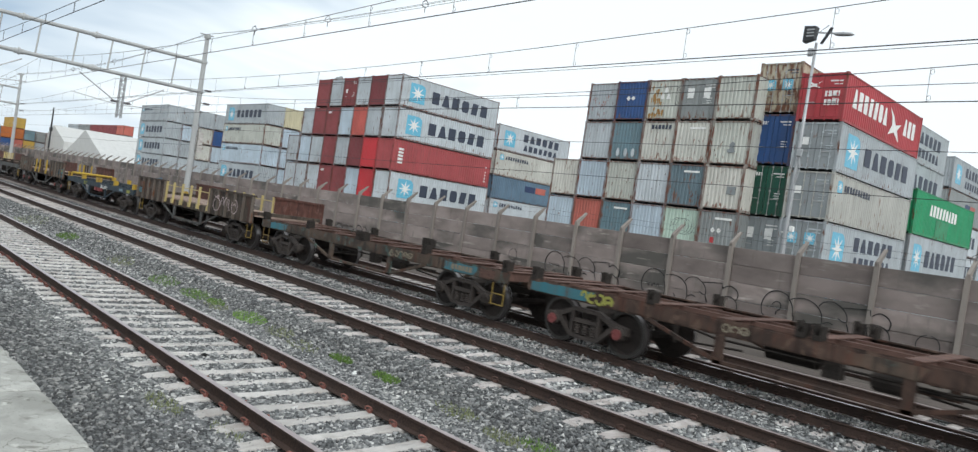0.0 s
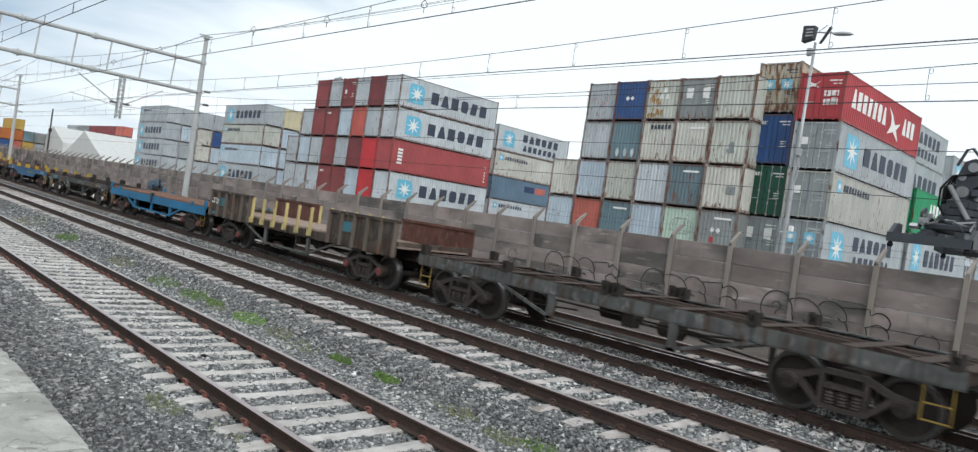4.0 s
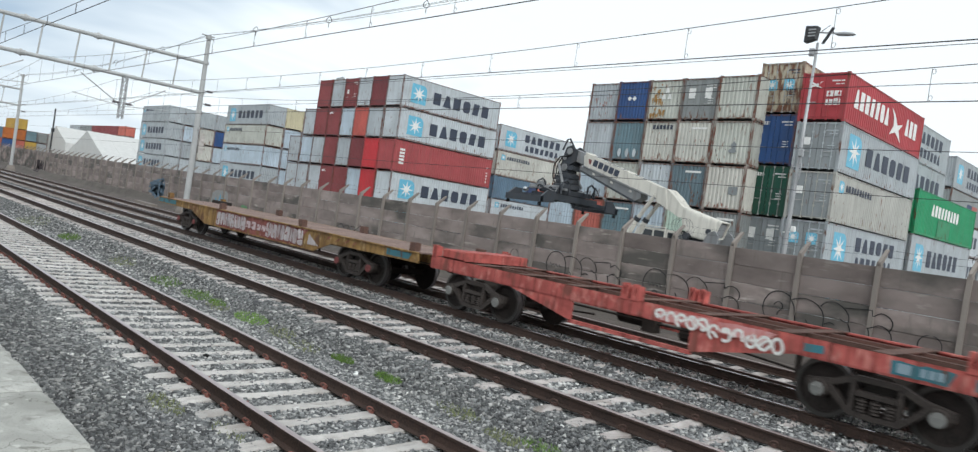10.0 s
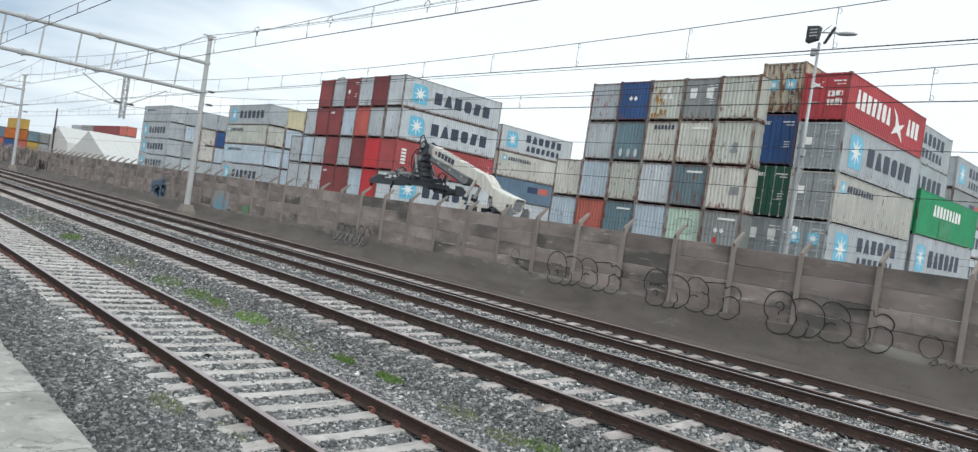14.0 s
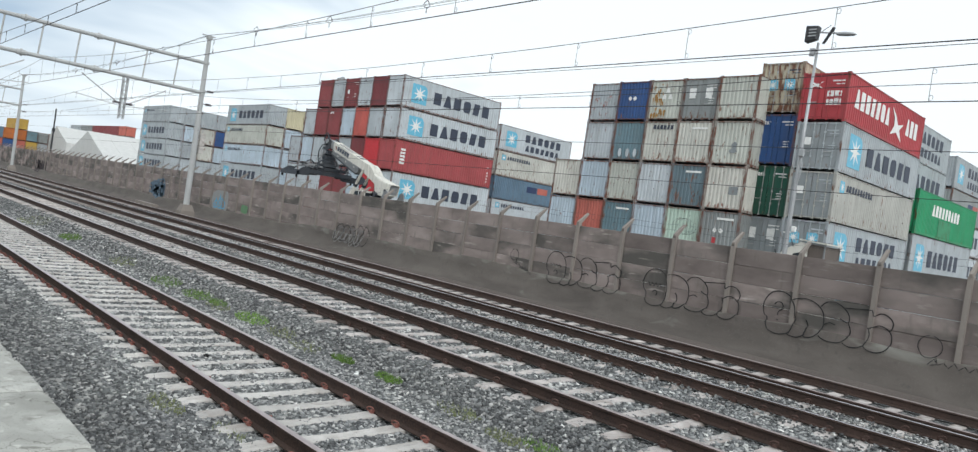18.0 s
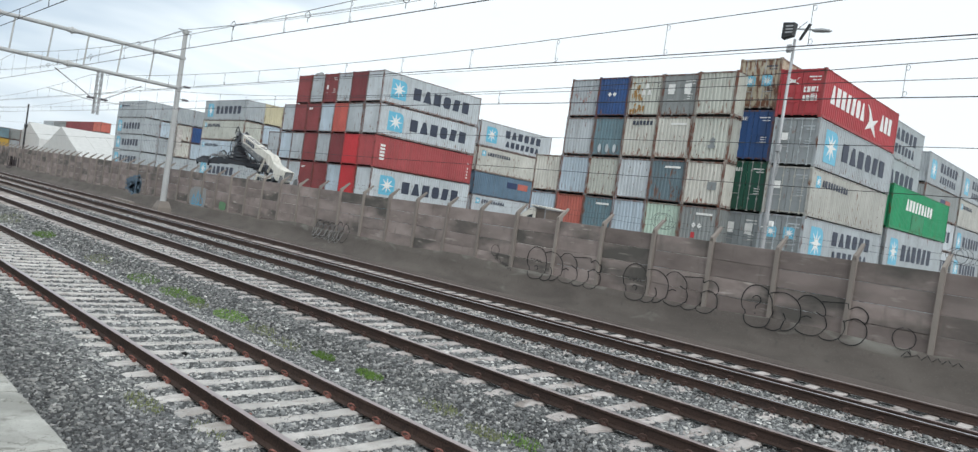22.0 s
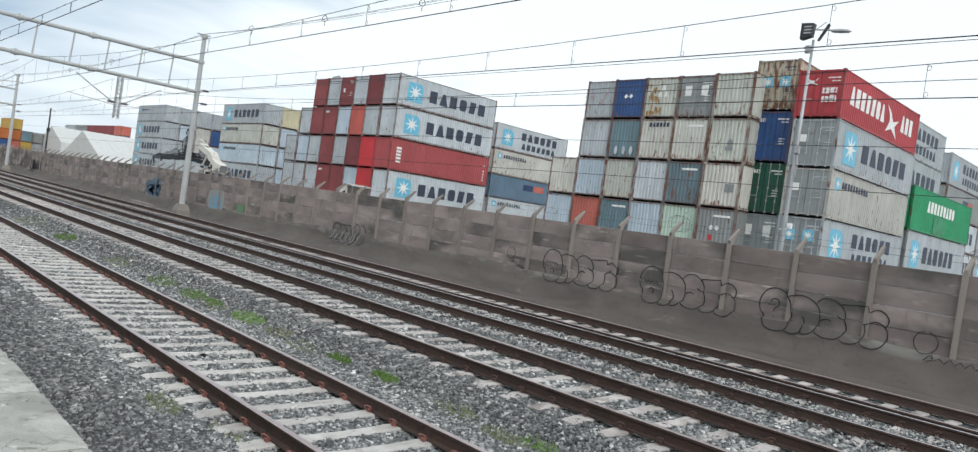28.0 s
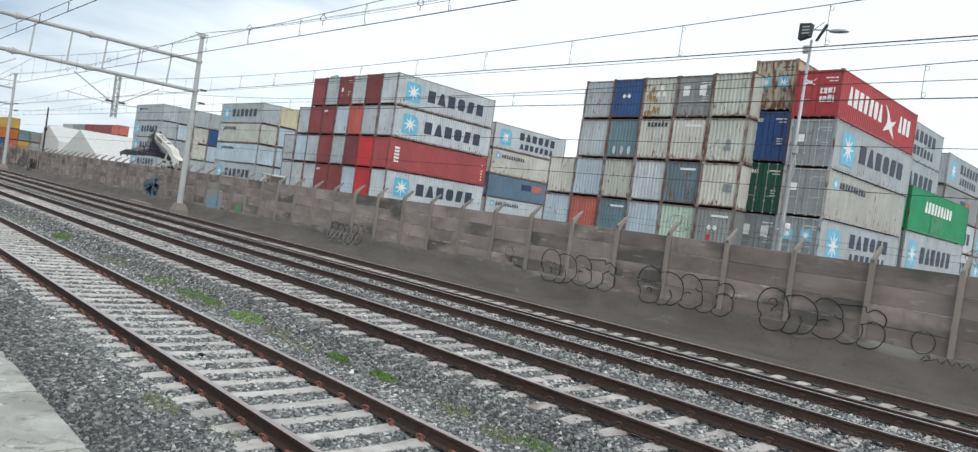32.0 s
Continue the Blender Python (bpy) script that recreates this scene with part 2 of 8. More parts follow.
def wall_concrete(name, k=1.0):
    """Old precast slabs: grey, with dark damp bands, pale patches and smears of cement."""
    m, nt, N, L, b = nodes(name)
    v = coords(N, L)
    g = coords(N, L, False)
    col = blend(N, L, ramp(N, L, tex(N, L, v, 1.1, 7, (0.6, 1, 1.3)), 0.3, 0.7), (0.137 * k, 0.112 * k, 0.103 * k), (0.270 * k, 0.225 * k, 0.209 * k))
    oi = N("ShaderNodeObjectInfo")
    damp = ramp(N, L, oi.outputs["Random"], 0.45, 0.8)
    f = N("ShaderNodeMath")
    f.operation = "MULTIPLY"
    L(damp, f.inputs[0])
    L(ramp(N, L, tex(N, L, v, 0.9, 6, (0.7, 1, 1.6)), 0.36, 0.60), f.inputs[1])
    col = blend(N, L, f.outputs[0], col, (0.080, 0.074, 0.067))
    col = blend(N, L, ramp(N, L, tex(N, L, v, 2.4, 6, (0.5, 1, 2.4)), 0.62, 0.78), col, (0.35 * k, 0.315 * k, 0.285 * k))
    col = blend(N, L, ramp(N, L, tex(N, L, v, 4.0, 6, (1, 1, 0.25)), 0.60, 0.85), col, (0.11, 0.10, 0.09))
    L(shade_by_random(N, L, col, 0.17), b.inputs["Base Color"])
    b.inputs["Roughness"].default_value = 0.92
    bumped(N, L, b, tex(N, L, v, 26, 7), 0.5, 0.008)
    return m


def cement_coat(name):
    """Dark cement plaster: mottled and speckled, with pale smears mostly in its upper part, darker below."""
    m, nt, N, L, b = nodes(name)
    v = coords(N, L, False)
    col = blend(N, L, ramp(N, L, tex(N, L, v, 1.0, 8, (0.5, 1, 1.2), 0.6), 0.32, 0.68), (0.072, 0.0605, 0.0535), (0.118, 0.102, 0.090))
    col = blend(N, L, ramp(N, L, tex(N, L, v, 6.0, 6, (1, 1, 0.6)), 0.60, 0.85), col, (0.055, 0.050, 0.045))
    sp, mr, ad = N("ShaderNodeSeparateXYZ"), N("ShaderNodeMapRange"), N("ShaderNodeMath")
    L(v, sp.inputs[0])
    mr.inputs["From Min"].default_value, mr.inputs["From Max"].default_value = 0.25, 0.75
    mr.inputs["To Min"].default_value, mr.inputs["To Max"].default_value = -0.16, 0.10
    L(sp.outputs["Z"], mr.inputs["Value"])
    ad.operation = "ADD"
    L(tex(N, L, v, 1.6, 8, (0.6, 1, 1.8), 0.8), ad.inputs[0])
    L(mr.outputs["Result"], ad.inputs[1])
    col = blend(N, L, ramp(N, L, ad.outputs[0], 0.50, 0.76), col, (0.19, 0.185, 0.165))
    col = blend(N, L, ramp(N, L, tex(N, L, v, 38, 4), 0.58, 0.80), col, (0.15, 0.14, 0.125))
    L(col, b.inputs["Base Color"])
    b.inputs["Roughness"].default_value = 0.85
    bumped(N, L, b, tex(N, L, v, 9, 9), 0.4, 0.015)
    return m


def worn_slab(name):
    """Trodden platform concrete: blotched, speckled, with hairline cracks and dirt."""
    m, nt, N, L, b = nodes(name)
    v = coords(N, L)
    col = blend(N, L, ramp(N, L, tex(N, L, v, 2.2, 8, None, 0.6), 0.34, 0.66), (0.27, 0.268, 0.245), (0.44, 0.435, 0.405))
    col = blend(N, L, ramp(N, L, tex(N, L, v, 5.0, 8, None, 1.0), 0.56, 0.72), col, (0.19, 0.185, 0.165))
    col = blend(N, L, ramp(N, L, tex(N, L, v, 11.0, 5), 0.62, 0.72), col, (0.50, 0.495, 0.46))
    col = blend(N, L, ramp(N, L, tex(N, L, v, 110, 3), 0.60, 0.75), col, (0.15, 0.145, 0.135))
    vo = N("ShaderNodeTexVoronoi")
    vo.feature = "DISTANCE_TO_EDGE"
    vo.inputs["Scale"].default_value = 0.9
    wv = N("ShaderNodeVectorMath")
    wv.operation = "ADD"
    nz = N("ShaderNodeTexNoise")
    nz.inputs["Scale"].default_value, nz.inputs["Detail"].default_value = 4.0, 6.0
    L(v, nz.inputs["Vector"])
    L(v, wv.inputs[0])
    L(nz.outputs["Color"], wv.inputs[1])
    L(wv.outputs[0], vo.inputs["Vector"])
    crack = ramp(N, L, vo.outputs["Distance"], 0.0, 0.006, (1, 1, 1, 1), (0, 0, 0, 1))
    col = blend(N, L, crack, col, (0.12, 0.115, 0.10))
    L(col, b.inputs["Base Color"])
    b.inputs["Roughness"].default_value, b.inputs["Specular IOR Level"].default_value = 0.88, 0.3
    bumped(N, L, b, tex(N, L, v, 45, 8), 0.5, 0.006)
    return m


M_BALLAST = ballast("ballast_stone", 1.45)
M_STONES = ballast("loose_stone", 1.52, True)
M_PALESTONES = ballast("washed_stone", 2.0, True, 0.82)
M_DARKSTONES = ballast("fresh_dark_stone", 0.98, True)
M_GROUND = dirt("yard_ground", (0.12, 0.11, 0.10), (0.20, 0.19, 0.175))
M_DIRT = dirt("oily_dirt", (0.064, 0.053, 0.047), (0.120, 0.100, 0.089), 0.6)
M_SLEEPER = sleeper_concrete("sleeper_concrete", (0.545, 0.519, 0.495), (0.30, 0.265, 0.235), 0.6)
M_SLEEPERDUSTY = sleeper_concrete("dusty_sleeper_concrete", (0.50, 0.458, 0.438), (0.20, 0.17, 0.15), 0.85)
M_SLEEPEROILY = sleeper_concrete("oily_sleeper_concrete", (0.28, 0.245, 0.228), (0.12, 0.10, 0.09), 0.9)
M_RAIL = rusty("rail_side_rust", (0.052, 0.034, 0.028), (0.030, 0.0235, 0.0215), 0.75)
M_RAILTOP = plain("rail_running_band", (0.44, 0.37, 0.36), 0.30, 0.8)
M_RAILSHINE = plain("polished_rail_band", (0.50, 0.48, 0.50), 0.13, 0.95)
M_CLIPDULL = rusty("dull_clip", (0.085, 0.052, 0.044), (0.050, 0.034, 0.030), 0.85)
M_CLIP = rusty("rusty_clip", (0.25, 0.110, 0.090), (0.14, 0.060, 0.050), 0.8)
M_PLATFORM = worn_slab("platform_concrete")
M_WALL = wall_concrete("precast_slab", 1.30)
M_WALLDARK = wall_concrete("dark_precast_slab", 0.95)
M_POST = concrete("precast_post", (0.262, 0.232, 0.208), (0.165, 0.146, 0.13), 0.5, 0.12)
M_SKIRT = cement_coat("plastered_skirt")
M_GALV = plain("galvanised_steel", (0.42, 0.43, 0.44), 0.5, 0.55)
M_MAST = concrete("mast_grey_steel", (0.46, 0.47, 0.47), (0.30, 0.30, 0.29), 0.3, 0.05, 20, 0.55)
M_WIRE = plain("dark_wire", (0.045, 0.045, 0.05), 0.6, 0.3)
M_INSUL = plain("porcelain", (0.10, 0.09, 0.10), 0.35)
M_BLACK = plain("black_rubber", (0.015, 0.015, 0.015), 0.8, gloss=0.15)
M_GAPSHADE = plain("gap_shade", (0.014, 0.013, 0.013), 0.95, gloss=0.1)
M_GRASS = plain("grass_blade", (0.15, 0.27, 0.05), 0.7, 0, 0.3)
M_DRYGRASS = plain("dry_grass", (0.22, 0.25, 0.11), 0.8)
M_TENT = concrete("white_tent_fabric", (0.60, 0.60, 0.585), (0.45, 0.44, 0.42), 0.45, 0.05, 8, 0.7)
M_GLASS = plain("dark_cab_glass", (0.03, 0.035, 0.04), 0.08, gloss=0.5)
M_SPRAY = plain("black_spray_paint", (0.018, 0.018, 0.020), 0.7)
M_SPRAYBLUE = plain("blue_spray_paint", (0.10, 0.36, 0.56), 0.7)
M_SPRAYWHITE = plain("white_spray_paint", (0.74, 0.73, 0.70), 0.7)
M_WHITE = plain("white_paint", (0.80, 0.80, 0.78), 0.5)
M_INK = plain("navy_lettering", (0.045, 0.056, 0.085), 0.6)
M_SKYBLUE = plain("sky_blue_panel", (0.15, 0.47, 0.64), 0.5)
M_LAMP = plain("floodlight_black", (0.03, 0.032, 0.036), 0.5)
M_LOCKROD = plain("lock_rod_grey", (0.40, 0.40, 0.39), 0.5, 0.4)

# ---------------------------------------------------------------- mesh tools
def box(bm, x0, x1, y0, y1, z0, z1):
    v = [bm.verts.new(c) for c in ((x0, y0, z0), (x1, y0, z0), (x1, y1, z0), (x0, y1, z0), (x0, y0, z1), (x1, y0, z1), (x1, y1, z1), (x0, y1, z1))]
    for f in ((3, 2, 1, 0), (4, 5, 6, 7), (0, 1, 5, 4), (1, 2, 6, 5), (2, 3, 7, 6), (3, 0, 4, 7)):
        bm.faces.new([v[i] for i in f])


def block(bm, x0, x1, y0, y1, z0, z1, c=0.02):
    """A box whose long x edges and ends are chamfered by c."""
    prof = [(y0 + c, z0), (y1 - c, z0), (y1, z0 + c), (y1, z1 - c), (y1 - c, z1), (y0 + c, z1), (y0, z1 - c), (y0, z0 + c)]
    prism(bm, prof, x0, x1, "x")


def prism(bm, prof, a, b, axis="x"):
    """A closed outline of two coordinates, drawn out from a to b along an axis."""
    def at(p, q):
        return {"x": (q, p[0], p[1]), "y": (p[0], q, p[1]), "z": (p[0], p[1], q)}[axis]
    lo, hi = [bm.verts.new(at(p, a)) for p in prof], [bm.verts.new(at(p, b)) for p in prof]
    n = len(prof)
    for i in range(n):
        bm.faces.new((lo[i], lo[(i + 1) % n], hi[(i + 1) % n], hi[i]))
    bm.faces.new(lo[::-1])
    bm.faces.new(hi)


def rod(bm, p, q, r, n=8, r2=None):
    """A round bar from p to q."""
    p, q = Vector(p), Vector(q)
    d = (q - p).normalized()
    a = d.orthogonal().normalized()
    b = d.cross(a)
    rings = []
    for c, rr in ((p, r), (q, r if r2 is None else r2)):
        rings.append([bm.verts.new(c + a * math.cos(k * math.tau / n) * rr + b * math.sin(k * math.tau / n) * rr) for k in range(n)])
    for k in range(n):
        bm.faces.new((rings[0][k], rings[0][(k + 1) % n], rings[1][(k + 1) % n], rings[1][k]))
    bm.faces.new(rings[0][::-1])
    bm.faces.new(rings[1])


def beam(bm, p, q, w, h, up=(0, 0, 1)):
    """A square bar from p to q, w wide and h high."""
    p, q, up = Vector(p), Vector(q), Vector(up)
    d = (q - p).normalized()
    s = d.cross(up).normalized()
    u = s.cross(d)
    rings = [[bm.verts.new(c + s * i * w / 2 + u * j * h / 2) for i, j in ((-1, -1), (1, -1), (1, 1), (-1, 1))] for c in (p, q)]
    for k in range(4):
        bm.faces.new((rings[0][k], rings[0][(k + 1) % 4], rings[1][(k + 1) % 4], rings[1][k]))
    bm.faces.new(rings[0][::-1])
    bm.faces.new(rings[1])


def path_tube(bm, pts, r, n=5):
    """One unbroken round tube along a line of points."""
    pts = [Vector(p) for p in pts]
    side, rings = None, []
    for i, p in enumerate(pts):
        d = (pts[min(i + 1, len(pts) - 1)] - pts[max(i - 1, 0)]).normalized()
        side = d.orthogonal().normalized() if side is None else side - d * side.dot(d)
        if side.length < 1e-4:
            side = d.orthogonal()
        side.normalize()
        up = d.cross(side)
        rings.append([bm.verts.new(p + side * math.cos(k * math.tau / n) * r + up * math.sin(k * math.tau / n) * r) for k in range(n)])
    for a, b in zip(rings, rings[1:]):
        for k in range(n):
            bm.faces.new((a[k], a[(k + 1) % n], b[(k + 1) % n], b[k]))
    bm.faces.new(rings[0][::-1])
    bm.faces.new(rings[-1])


def lathe(bm, prof, n=20, centre=(0, 0, 0), axis="y"):
    """Rings (radius, offset) round an axis, closed at both ends."""
    rings = []
    for r, o in prof:
        ring = []
        for k in range(n):
            a, b = r * math.cos(k * math.tau / n), r * math.sin(k * math.tau / n)
            c = {"y": (a, o, b), "z": (a, b, o), "x": (o, a, b)}[axis]
            ring.append(bm.verts.new(Vector(c) + Vector(centre)))
        rings.append(ring)
    for s, t in zip(rings, rings[1:]):
        for k in range(n):
            bm.faces.new((s[k], s[(k + 1) % n], t[(k + 1) % n], t[k]))
    bm.faces.new(rings[0][::-1])
    bm.faces.new(rings[-1])


def mesh_of(name, bm, material, smooth=False):
    me = bpy.data.meshes.new(name)
    bmesh.ops.recalc_face_normals(bm, faces=bm.faces)
    bm.to_mesh(me)
    bm.free()
    if smooth:
        me.polygons.foreach_set("use_smooth", [True] * len(me.polygons))
    if material:
        me.materials.append(material)
    return me


def part(name, bm, material, parent, label="", smooth=False, at=None):
    """One mesh object under a thing or a part."""
    ob = new(name, bm if isinstance(bm, bpy.types.Mesh) else mesh_of(name, bm, material, smooth))
    ob.parent = parent
    if at is not None:
        ob.matrix_basis = at
    if label:
        ob["label"] = label
    return ob


def own_material(ob, material):
    """A material of the object's own, on a mesh that it shares."""
    ob.material_slots[0].link = "OBJECT"
    ob.material_slots[0].material = material
    return ob


def thing(name, m, label, category, group="", kind=""):
    ob = new(name)
    ob.empty_display_size = 0.2
    ob.matrix_basis = m
    return tagged(ob, label, category, group, kind)


def solid(name, bm, material, label, category, group="", kind="", smooth=False):
    return tagged(new(name, mesh_of(name, bm, material, smooth)), label, category, group, kind)


def raw_mesh(name, verts, faces, material):
    """A mesh from numpy arrays of corners and of equal-sided faces."""
    me = bpy.data.meshes.new(name)
    k = faces.shape[1]
    me.vertices.add(len(verts))
    me.vertices.foreach_set("co", np.asarray(verts, np.float32).ravel())
    me.loops.add(faces.size)
    me.loops.foreach_set("vertex_index", faces.astype(np.int32).ravel())
    me.polygons.add(len(faces))
    me.polygons.foreach_set("loop_start", np.arange(0, faces.size, k, dtype=np.int32))
    me.update(calc_edges=True)
    me.materials.append(material)
    return me

# ---------------------------------------------------------------- ground, ballast, tracks, platform
GAUGE = 1.746
TRACKS = (4.995, 9.01, 12.80, 14.94)
# the track by the platform lies lower than the others
RAIL_Z = (-0.30, 0.0, 0.0, 0.0)
BED = [(-6, -0.70), (0.9, -0.68), (1.2, -0.56), (2.2, -0.545), (3.4, -0.535), (4.995, -0.532), (6.4, -0.535), (6.85, -0.525), (7.15, -0.45), (7.5, -0.28), (7.75, -0.238), (9.0, -0.232), (10.3, -0.236),
       (10.9, -0.238), (11.5, -0.23), (12.8, -0.225), (13.8, -0.225), (15.0, -0.225), (16.3, -0.23), (16.9, -0.30), (19.7, -0.30), (20.2, -0.66)]
WEST, EAST = -420.0, 560.0


def bed(y):
    """Height of the ballast under a place across the tracks."""
    return float(np.interp(y, [q[0] for q in BED], [q[1] for q in BED]))


def make_ground():
    bm = bmesh.new()
    bmesh.ops.create_grid(bm, x_segments=40, y_segments=40, size=2500)
    for v in bm.verts:
        v.co.z = -0.63
    solid("ground", bm, M_GROUND, "grey dusty gravel ground of a freight yard", "ground", kind="structure")
    # ballast bed: one long sheet with a gentle cross profile
    bm = bmesh.new()
    xs = [-420 + i * 1.75 for i in range(251)] + [40, 80, 160, 300, 560]
    rows = []
    for x in xs:
        rows.append([bm.verts.new((x, y, z + (0.018 * noise.noise((x * 0.5, y * 0.8, 3.1)) if 1 < y < 19 else 0))) for y, z in BED])
    for a, b in zip(rows, rows[1:]):
        for k in range(len(BED) - 1):
            f = bm.faces.new((a[k], b[k], b[k + 1], a[k + 1]))
            f.material_index = 1 if BED[k][0] >= 16.2 else 0
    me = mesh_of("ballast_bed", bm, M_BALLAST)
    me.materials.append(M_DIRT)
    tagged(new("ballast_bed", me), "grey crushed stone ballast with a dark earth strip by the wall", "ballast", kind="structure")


RAIL_PROF = [(-0.070, -0.165), (0.070, -0.165), (0.070, -0.153), (0.012, -0.135), (0.009, -0.050), (0.036, -0.036), (0.036, -0.008), (0.028, -0.001), (0.020, 0.0), (-0.020, 0.0), (-0.028, -0.001), (-0.036, -0.008),
             (-0.036, -0.036), (-0.009, -0.050), (-0.012, -0.135), (-0.070, -0.153)]


def rail_mesh(top):
    bm = bmesh.new()
    prism(bm, [(y * 1.06, z * 1.12) for y, z in RAIL_PROF], WEST, EAST, "x")
    me = mesh_of("rail", bm, M_RAIL)
    me.materials.append(top)
    for f in me.polygons:
        if f.normal.z > 0.7 and f.center.z > -0.02:
            f.material_index = 1
    return me


def sleeper_mesh(seed=0, length=1.0):
    """Prestressed sleeper: waisted in the middle, sloped towards the ends, chamfered."""
    bm = bmesh.new()
    k = 0.86
    stations = ((-1.36, 0.125, -0.195), (-1.30, 0.135, -0.182), (-1.05, 0.135, -0.166), (-0.70, 0.130, -0.166), (-0.35, 0.118, -0.176), (0.0, 0.112, -0.180),
                (0.35, 0.118, -0.176), (0.70, 0.130, -0.166), (1.05, 0.135, -0.166), (1.30, 0.135, -0.182), (1.36, 0.125, -0.195))
    fine = []
    for (y0, w0, z0), (y1, w1, z1) in zip(stations, stations[1:]):
        n = max(1, round((y1 - y0) / 0.12))
        fine += [(y0 + (y1 - y0) * i / n, w0 + (w1 - w0) * i / n, z0 + (z1 - z0) * i / n) for i in range(n)]
    fine.append(stations[-1])
    fine = [(y * length, w, z) for y, w, z in fine]
    chip = lambda y, side: 1 + 0.07 * noise.noise((y * 5, side * 9, seed * 3.7)) - 0.14 * max(0, noise.noise((y * 2.6, side * 5, seed * 8.1)) - 0.25)
    rings = [[bm.verts.new((sx * w * k * (chip(y, sx > 0) if zz > -0.3 else 1), y, zz)) for sx, zz in ((-1.12, -0.36), (1.12, -0.36), (1.0, z - 0.015), (0.86, z), (-0.86, z), (-1.0, z - 0.015))] for y, w, z in fine]
    for a, b in zip(rings, rings[1:]):
        for k in range(6):
            bm.faces.new((a[k], a[(k + 1) % 6], b[(k + 1) % 6], b[k]))
    bm.faces.new(rings[0][::-1])
    bm.faces.new(rings[-1])
    return mesh_of("sleeper", bm, M_SLEEPER)


def clip_mesh(side):
    """A sprung steel clip: a ring of bent bar that stands beside the rail foot on a small shoulder."""
    bm = bmesh.new()
    pts = [(0.062 * math.cos(a), side * (0.125 + 0.040 * math.sin(a)), -0.112 + 0.046 * math.sin(a + 0.5)) for a in (k * math.tau / 11 for k in range(12))]
    path_tube(bm, pts + [(0.02, side * 0.07, -0.135)], 0.0095, 5)
    box(bm, -0.03, 0.03, side * 0.10 - 0.02, side * 0.10 + 0.02, -0.165, -0.125)
    return mesh_of("rail_clip", bm, M_CLIP)


def make_tracks():
    shapes, short = [sleeper_mesh(k) for k in range(5)], [sleeper_mesh(k + 5, 0.98) for k in range(5)]
    clips = {s: clip_mesh(s) for s in (-1, 1)}
    sm = shapes[0]
    top_dull, top_shine = rail_mesh(M_RAILTOP), rail_mesh(M_RAILSHINE)
    for n, yc in enumerate(TRACKS):
        t = thing("track", pose(0, yc, RAIL_Z[n]), "railway track with rusty brown rails on pale concrete sleepers", "railway track", "tracks beside the platform", "structure")
        sink = (-0.020, -0.030, -0.028, -0.030)[n]
        for s in (-1, 1):
            shiny = n == 2
            part("rail", top_shine if shiny else top_dull, None, t, "polished running rail" if shiny else "rusty brown rail", at=pose(0, s * GAUGE / 2, 0))
        near, far_v, far_f = (-92.0, -70.0, -46.0, -46.0)[n], [], []
        base = np.array([v.co[:] for v in sm.vertices])
        quads = np.array([list(f.vertices) for f in sm.polygons if len(f.vertices) == 4])
        x, step = ((4.134, 0.60), (4.264, 0.606), (4.34, 0.54), (4.61, 0.54))[n]
        while x > -330:
            if x > near:
                s = part("sleeper", random.choice(shapes if n else short), None, t, at=pose(x, random.uniform(-0.02, 0.02), sink + random.uniform(-0.007, 0.004), 0, 0, random.uniform(-0.9, 0.9)))
                if n:
                    own_material(s, M_SLEEPEROILY if x < (0, -52, -34, -30)[n] + random.uniform(-9, 9) else M_SLEEPERDUSTY)
                if x > (-24, -14, -9, -9)[n] and n < 3:
                    for r in (-1, 1):
                        for c in (-1, 1):
                            k = part("rail_clip", clips[c], None, s, at=pose(0, r * GAUGE / 2, -sink - 0.018))
                            if n:
                                own_material(k, M_CLIPDULL)
            else:
                far_f.append(quads + len(far_v) * len(base))
                far_v.append(base + (x, 0, sink))
            x -= step
        ob = part("far_sleepers", raw_mesh("far_sleepers", np.concatenate(far_v), np.concatenate(far_f), M_SLEEPEROILY if n else M_SLEEPER), None, t)
        ob["kind"] = "stuff"


